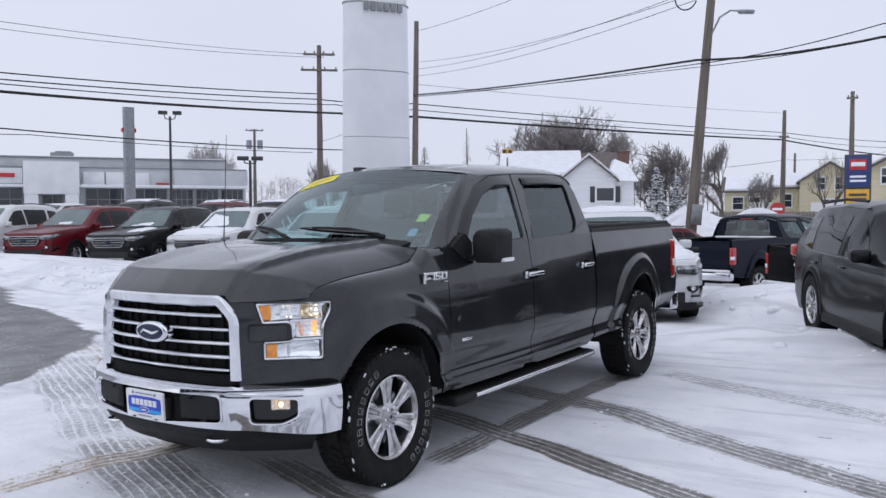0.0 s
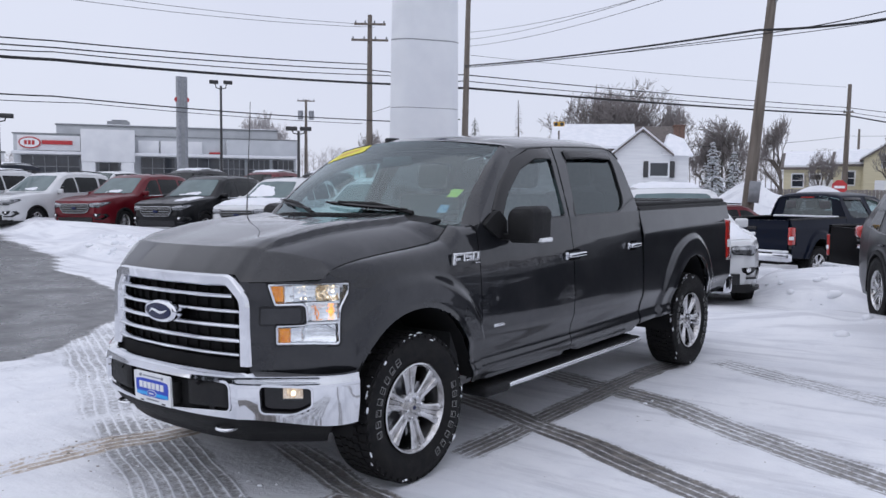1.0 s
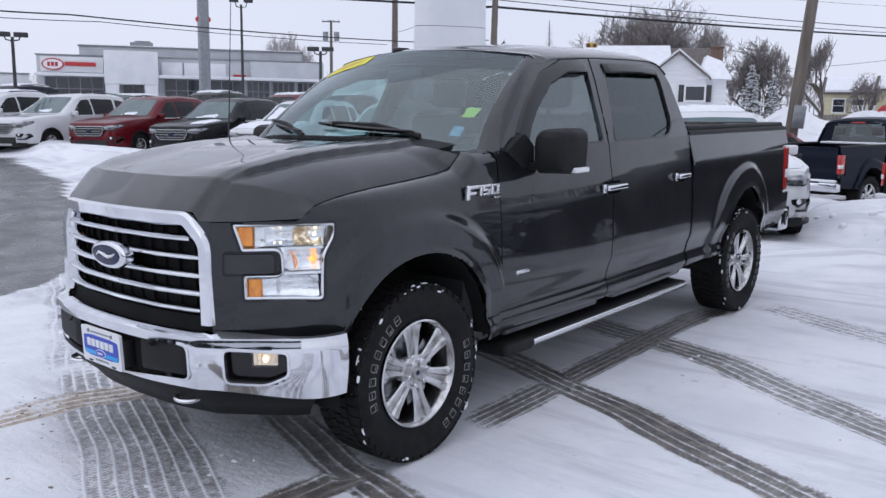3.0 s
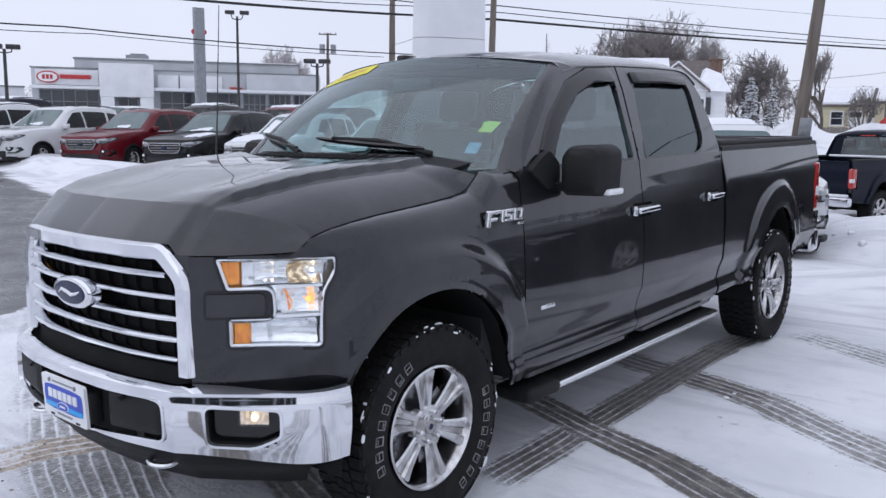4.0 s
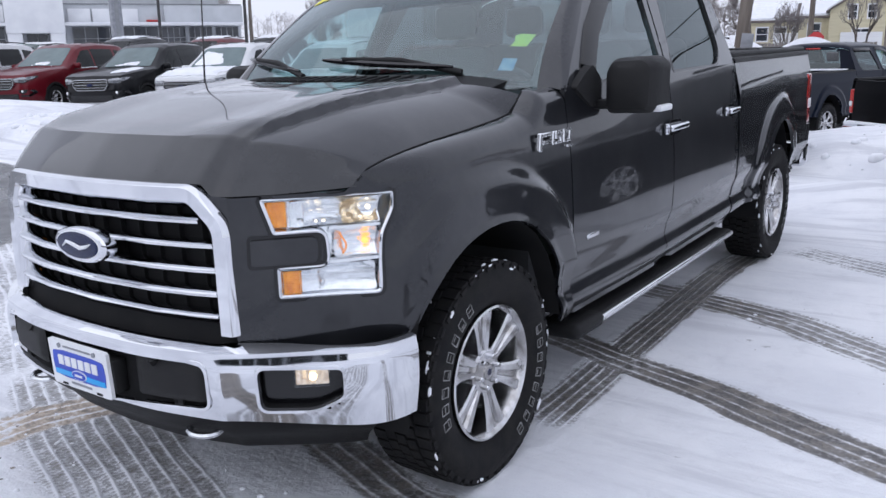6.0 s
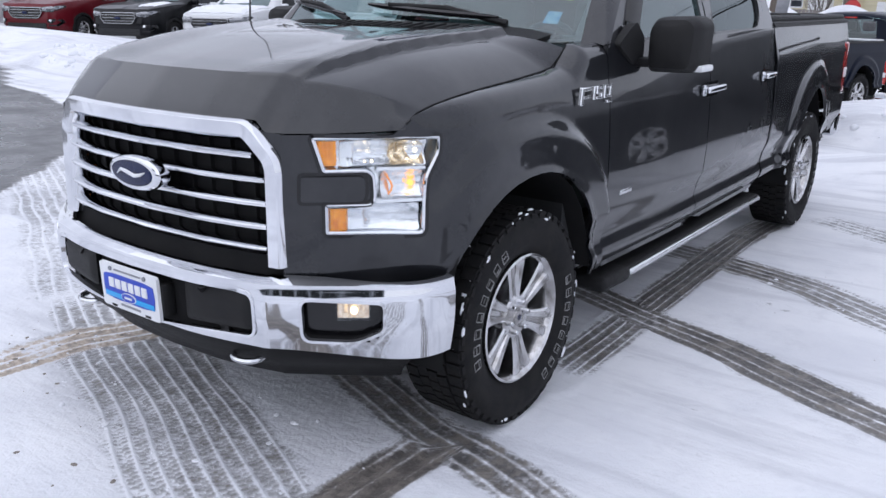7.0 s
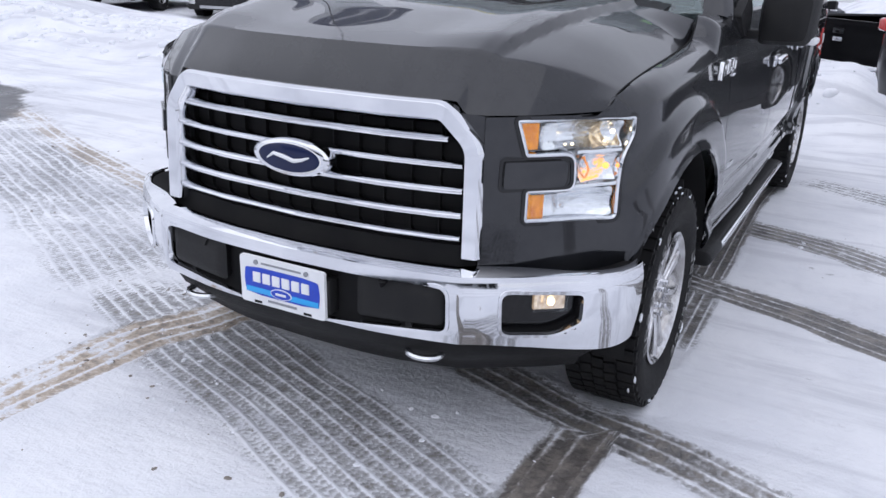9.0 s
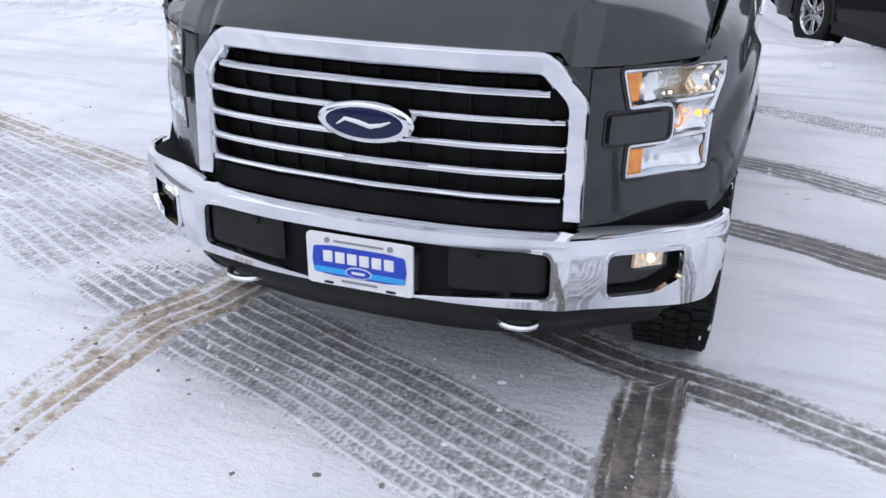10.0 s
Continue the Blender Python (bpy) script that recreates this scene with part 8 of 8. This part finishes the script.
def bare_tree(bearing, dist, top_e, spread_deg, seed, bark="bark", twig="twig", ground_z=-0.7, stems=1, depth=6, label="leafless tree along the street", twig_r=0.014):
    rng = random.Random(seed)
    p = out(bearing, dist, ground_z)
    t = thing("bare_tree", label, "tree", pose(p.x, p.y, p.z), group="trees")
    high = up(top_e, dist) - ground_z
    width = dist * math.tan(radians(spread_deg / 2))
    wood, fine = bmesh.new(), bmesh.new()
    def grow(pt, d, length, r, level):
        pts, q = [pt], pt.copy()
        dd = d.copy()
        n = 4 if level < 3 else 3
        for k in range(n):
            dd = (dd + Vector((rng.uniform(-1, 1), rng.uniform(-1, 1), rng.uniform(-0.4, 0.9))) * (0.10 + 0.03 * level)).normalized()
            q = q + dd * length / n
            pts.append(q.copy())
        rads = [max(twig_r * 0.7, r * (1 - 0.45 * k / n)) for k in range(n + 1)]
        if level < 3:
            tube(wood, pts, rads, 7 if level < 2 else 5)
        else:
            tube(fine, pts, rads, 3, False)
        if level >= depth:
            return
        kids = rng.randint(3, 4) if level < 2 else rng.randint(2, 4)
        for c in range(kids):
            at = pts[-1] if c == 0 else pts[rng.randint(max(1, n - 2), n)]
            out_ = Vector((rng.uniform(-1, 1), rng.uniform(-1, 1), rng.uniform(0.05, 1.0)))
            out_.x *= 1.25
            nd = (dd * 0.95 + out_ * rng.uniform(0.55, 0.95)).normalized()
            grow(at, nd, length * rng.uniform(0.60, 0.84), max(twig_r, r * rng.uniform(0.42, 0.55)), level + 1)
    for s in range(stems):
        a = rng.uniform(0, 6.28)
        lean = Vector((0.30 * math.cos(a), 0.30 * math.sin(a), 1)) if stems > 1 else Vector((rng.uniform(-0.08, 0.08), rng.uniform(-0.08, 0.08), 1))
        grow(Vector((0.25 * math.cos(a), 0.25 * math.sin(a), -0.2)) if stems > 1 else Vector((0, 0, -0.2)), lean.normalized(), high * 0.27, high * 0.028, 0)
    zs = [v.co.z for v in fine.verts]
    xs = sorted(abs(v.co.x) for v in fine.verts)
    kz, kx = high / max(zs), width / xs[int(len(xs) * 0.97)]
    for bm in (wood, fine):
        for v in bm.verts:
            v.co = Vector((v.co.x * kx, v.co.y * kx, v.co.z * kz))
    # draw the outer twigs out to a rounded crown
    bins, tops = 14, {}
    def slot(v):
        return max(0, min(bins - 1, int((v.co.x / width + 1) / 2 * bins)))
    for v in fine.verts:
        tops[slot(v)] = max(tops.get(slot(v), 0.0), v.co.z)
    def pull(v):
        u = max(-1.0, min(1.0, v.co.x / width))
        f = (u + 1) / 2 * bins - 0.5
        i = max(0, min(bins - 2, int(math.floor(f))))
        k = max(0.0, min(1.0, f - i))
        want = high * (0.50 + 0.50 * math.sqrt(max(0.0, 1 - u * u)))
        have = tops.get(i, want) * (1 - k) + tops.get(i + 1, want) * k
        return max(0.75, min(1.8, want / max(have, 0.1)))
    for bm in (wood, fine):
        for v in bm.verts:
            v.co.z *= 1 + (pull(v) - 1) * max(0.0, min(1.0, (v.co.z / high - 0.12) / 0.3))
    part("trunk", wood, M[bark], t)
    part("crown", fine, M[twig], t, "fine bare twigs")


def conifer(bearing, dist, top_e, spread_deg, seed, snowy=False, label="dark green conifer tree", ground_z=-0.7, thin=False):
    rng = random.Random(seed)
    p = out(bearing, dist, ground_z)
    t = thing("conifer", label, "tree", pose(p.x, p.y, p.z), group="trees")
    h, w = up(top_e, dist) - ground_z, dist * math.tan(radians(spread_deg / 2))
    part("trunk", tube(bmesh.new(), [(0, 0, -0.2), (0, 0, h)], [h * 0.02, 0.02], 8), M["bark"], t)
    green, white = bmesh.new(), bmesh.new()
    levels = int(h / 0.22)
    for k in range(levels):
        f = k / levels
        r = w * (1 - f) ** 0.8 * (0.6 + 0.4 * rng.random()) + 0.1
        for b in range(5 if thin else 11):
            a = rng.uniform(0, 6.28)
            ln = r * rng.uniform(0.55, 1.05)
            z = h * (0.06 + 0.94 * f)
            d = Vector((math.cos(a), math.sin(a), 0))
            pts = [Vector((0, 0, z)), d * ln * 0.55 + Vector((0, 0, z + 0.02 * ln)), d * ln + Vector((0, 0, z - 0.28 * ln))]
            if thin:
                tube(green, pts, [0.02, 0.015, 0.008], 3, False)
                continue
            side = Vector((-d.y, d.x, 0))
            for q in range(6):
                c = pts[0].lerp(pts[2], 0.25 + q * 0.15) + Vector((0, 0, 0.05 * math.sin(q)))
                s = 0.16 * ln * rng.uniform(0.7, 1.3) + 0.05
                e1, e2 = side * s * rng.choice((-1, 1)) + d * s * 0.7 + Vector((0, 0, rng.uniform(-0.3, 0.1) * s)), d * s * rng.uniform(0.8, 1.5) + Vector((0, 0, rng.uniform(-0.5, 0.1) * s))
                vs = [green.verts.new(v) for v in (c, c + e1, c + e2)]
                green.faces.new(vs)
                if snowy and rng.random() < 0.5:
                    o = Vector((0, 0, 0.03))
                    bmesh.ops.create_icosphere(white, subdivisions=1, radius=1, matrix=Matrix.Translation(c + o) @ Matrix.Diagonal((s * 0.6, s * 0.6, s * 0.3, 1)))
    part("needles", green, M["twig" if thin else "needle"], t, smooth=0)
    if snowy:
        part("snow_clumps", white, M["snow_clean"], t, "snow caught on the branches")
    else:
        white.free()


bare_tree(-25.9, 76, 6.6, 8.2, 3, stems=8, depth=6, label="wide leafless tree with many limbs", twig_r=0.015)
bare_tree(-20.0, 66, 3.9, 4.4, 8, stems=3, depth=6, label="leafless tree with dense twigs", twig_r=0.015)
bare_tree(-22.6, 90, 5.0, 3.0, 12, stems=2, depth=6)
bare_tree(-16.2, 60, 3.95, 3.0, 17, depth=6, label="leafless tree with an open crown")
bare_tree(-13.6, 78, 1.7, 2.2, 19, stems=3, depth=5, label="small leafless tree before a house")
bare_tree(-9.9, 74, 3.0, 2.2, 23, stems=2, depth=5)
bare_tree(-5.5, 90, 3.4, 3.0, 25, stems=2, depth=6)
bare_tree(-49.5, 125, 4.05, 3.0, 27, "frost_haze_twig", "frost_haze_twig", depth=6, stems=3, label="leafless tree white with frost", twig_r=0.035)
bare_tree(-42.2, 95, 2.9, 2.4, 31, depth=6, stems=3)
conifer(-35.45, 62, 3.7, 2.6, 41, label="dark rounded conifer tree")
conifer(-32.6, 80, 4.9, 2.4, 43, label="thin bare larch tree", thin=True)
conifer(-20.2, 56, 2.3, 3.0, 45, True, "conifer tree loaded with snow")
conifer(-18.9, 58, 1.7, 2.0, 47, True, "small conifer with snow on it")


def treeline(b0, b1, dist, low_e, high_e, seed, mat, label):
    """Far woods: a dense band of bare stems and twigs."""
    rng = random.Random(seed)
    t = tagged(new("far_woods"), label, "woods", kind="stuff")
    bm = bmesh.new()
    b = b0
    while b < b1:
        e = low_e + (high_e - low_e) * (0.5 + 0.5 * noise.noise(Vector((b * 0.9, seed, 0)))) * rng.uniform(0.75, 1.1)
        p = out(b, dist + rng.uniform(-8, 8), -1.0)
        h = up(e, dist) + 1.0
        tube(bm, [p, p + Vector((0, 0, h * 0.9))], [0.10, 0.05], 3, False)
        for k in range(30):
            z = h * rng.uniform(0.25, 0.9)
            a, ln = rng.uniform(0, 6.28), h * rng.uniform(0.10, 0.24)
            c = p + Vector((0, 0, z))
            tip = c + Vector((math.cos(a) * ln * 0.7, math.sin(a) * ln * 0.7, ln * 0.7))
            tube(bm, [c, tip], [0.035, 0.015], 3, False)
            for q in range(3):
                m_ = c.lerp(tip, rng.uniform(0.4, 0.9))
                tube(bm, [m_, m_ + Vector((rng.uniform(-1, 1), rng.uniform(-1, 1), rng.uniform(0.1, 1))) * ln * 0.5], [0.022, 0.012], 3, False)
        b += rng.uniform(0.18, 0.4)
    me = bpy.data.meshes.new("far_woods_mesh")
    bm.to_mesh(me)
    bm.free()
    me.materials.append(M[mat])
    o = tagged(new("far_woods", me), label, "woods", kind="stuff")
    bpy.data.objects.remove(t)


# haze over the far woods is put into their pale twig colour
treeline(-47, -37, 190, 0.9, 2.2, 51, "frost_haze_twig", "far bare woods, coloured pale for winter haze")
treeline(-37, -27, 160, 1.2, 2.5, 53, "frost_haze_twig", "far bare woods behind the houses")
treeline(-22, -2, 150, 0.9, 2.1, 57, "twig", "far bare woods behind the houses")
treeline(-80, -62, 200, 0.6, 1.5, 59, "frost_haze_twig", "far bare woods beyond the lot")
treeline(-3, 40, 150, 0.8, 2.0, 61, "twig", "far bare woods beyond the lot")


def closing_wall():
    """Unseen wall added behind the walk to darken reflections: plain grey panels, dark glazing between piers."""
    m = pose(2.0, -27.0, -0.1)
    t = thing("wall_south", "unseen plain grey wall with dark glazing, added for reflections", "wall", m)
    t["kind"] = "structure"
    part("upper_wall", boxed(-24, 24, -0.3, 0.0, 3.2, 5.2), M["sign_white"], t)
    part("lower_wall", boxed(-24, 24, -0.3, 0.0, 0.0, 0.5), M["roof_edge"], t)
    part("parapet", boxed(-24.1, 24.1, -0.35, 0.06, 5.2, 5.45), M["roof_edge"], t)
    for k in range(17):
        part("pier", boxed(-24 + k * 2.97, -23.55 + k * 2.97, -0.3, 0.03, 0.5, 3.2), M["roof_edge"], t)
    for k in range(16):
        part("pane", boxed(-23.55 + k * 2.97, -21.03 + k * 2.97, -0.16, -0.12, 0.5, 3.2), M["car_glass"], t, "dark pane of the unseen wall")


closing_wall()


# ---- plate and stickers on the grey pickup ----
def plate_and_stickers():
    pl = new("dealer_plate")
    pl.parent = hero_truck
    pl["label"] = "white and blue dealer plate with plain bars"
    m = pose(0, -0.958, 0.551, 2)
    part("plate_frame", prism(bmesh.new(), rounded([(-0.160, -0.078), (0.160, -0.078), (0.160, 0.078), (-0.160, 0.078)], 0.012), lambda x, z, w: (x, w, z), 0.012), M["sign_white"], pl, "white plastic plate frame", m=m)
    field = rounded([(-0.138, -0.040), (-0.08, -0.046), (0.08, -0.046), (0.138, -0.040), (0.143, 0.0), (0.138, 0.040), (0.08, 0.046), (-0.08, 0.046), (-0.138, 0.040), (-0.143, 0.0)], 0.008)
    part("plate_field", prism(bmesh.new(), field, lambda x, z, w: (x, -0.002 + w, z), 0.004), M["blue_sign"], pl, "deep blue field", m=m)
    part("plate_band", boxed(-0.138, 0.138, -0.0035, 0.0, -0.040, -0.022, 0.001), M["sky_blue"], pl, "bright blue band", m=m)
    for k in range(6):
        x = -0.108 + k * 0.037
        part("name_bar", boxed(x, x + 0.029, -0.0055, 0.0, -0.004, 0.030, 0.002), M["sign_white"], pl, m=m)
    bm = prism(bmesh.new(), [(0.040 * math.cos(a), 0.0165 * math.sin(a)) for a in np.linspace(0, 6.283, 28, endpoint=False)], lambda x, z, w: (x, -0.006 + w, z - 0.026), 0.004)
    part("plate_oval", bm, M["sign_white"], pl, m=m)
    bm = prism(bmesh.new(), [(0.037 * math.cos(a), 0.0140 * math.sin(a)) for a in np.linspace(0, 6.283, 28, endpoint=False)], lambda x, z, w: (x, -0.007 + w, z - 0.026), 0.004)
    part("plate_oval_field", bm, M["blue_sign"], pl, m=m)
    part("plate_mark", boxed(-0.020, 0.020, -0.0085, -0.004, -0.030, -0.022, 0.001), M["sign_white"], pl, m=m)
    part("top_line", boxed(-0.075, 0.075, -0.002, 0.002, 0.058, 0.064), M["steel_grey"], pl, m=m)
    part("bottom_line", boxed(-0.055, 0.055, -0.002, 0.002, -0.064, -0.057), M["steel_grey"], pl, m=m)
    for x, z in ((-0.095, 0.062), (0.095, 0.062)):
        part("plate_screw", tube(bmesh.new(), [(x, -0.005, z), (x, 0.002, z)], 0.008, 10), M["steel_grey"], pl, m=m)
    for x in (-0.095, 0.095):
        part("frame_slot", boxed(x - 0.014, x + 0.014, -0.002, 0.002, -0.074, -0.067), M["dark_void"], pl, m=m)
    part("plate_bracket", boxed(-0.17, 0.17, 0.012, 0.06, -0.06, 0.05, 0.005), M["black_plastic"], pl, m=m)

    def on_screen(s, k, w=0.0):
        x0, y0, z0 = 0.862 * s, 0.30 + 0.27 * s * s, 1.368 + 0.02 * s * s
        x1, y1, z1 = 0.715 * s, 1.075 + 0.155 * s * s, 1.888 - 0.045 * s * s
        bow = 0.035 * math.sin(math.pi * k)
        return body_point(Vector((x0 + (x1 - x0) * k, y0 + (y1 - y0) * k - bow * 0.5 + w, z0 + (z1 - z0) * k + bow - w * 0.5)))
    def sticker(name, corners, mat, label, w=0.006):
        p = np.array(corners)
        lo, hi = p.min(0), p.max(0)
        g = sheet(spread(lo[0] - 0.02, hi[0] + 0.02, 0.03), spread(lo[1] - 0.02, hi[1] + 0.02, 0.03), lambda s, k: on_screen(s, k, w), corners)
        solid(name, *g, M[mat], hero_truck, label)
    sticker("year_sticker", [(-0.97, 0.75), (-0.44, 0.865), (-0.44, 0.978), (-0.97, 0.968)], "yellow_paper", "yellow strip across the corner of the windscreen", -0.003)
    sticker("lime_sticker", [(0.825, 0.275), (0.900, 0.27), (0.925, 0.35), (0.855, 0.36)], "lime_paper", "lime paper square in the windscreen")
    sticker("blue_sticker", [(0.795, 0.125), (0.862, 0.118), (0.872, 0.192), (0.807, 0.20)], "pale_blue_paper", "pale blue paper square in the windscreen")
    sticker("year_mark", [(-0.86, 0.84), (-0.56, 0.905), (-0.56, 0.945), (-0.86, 0.895)], "sign_yellow", "", -0.005)


M["steel_grey"] = material("grey_print", (0.25, 0.26, 0.28), 0.6)
plate_and_stickers()
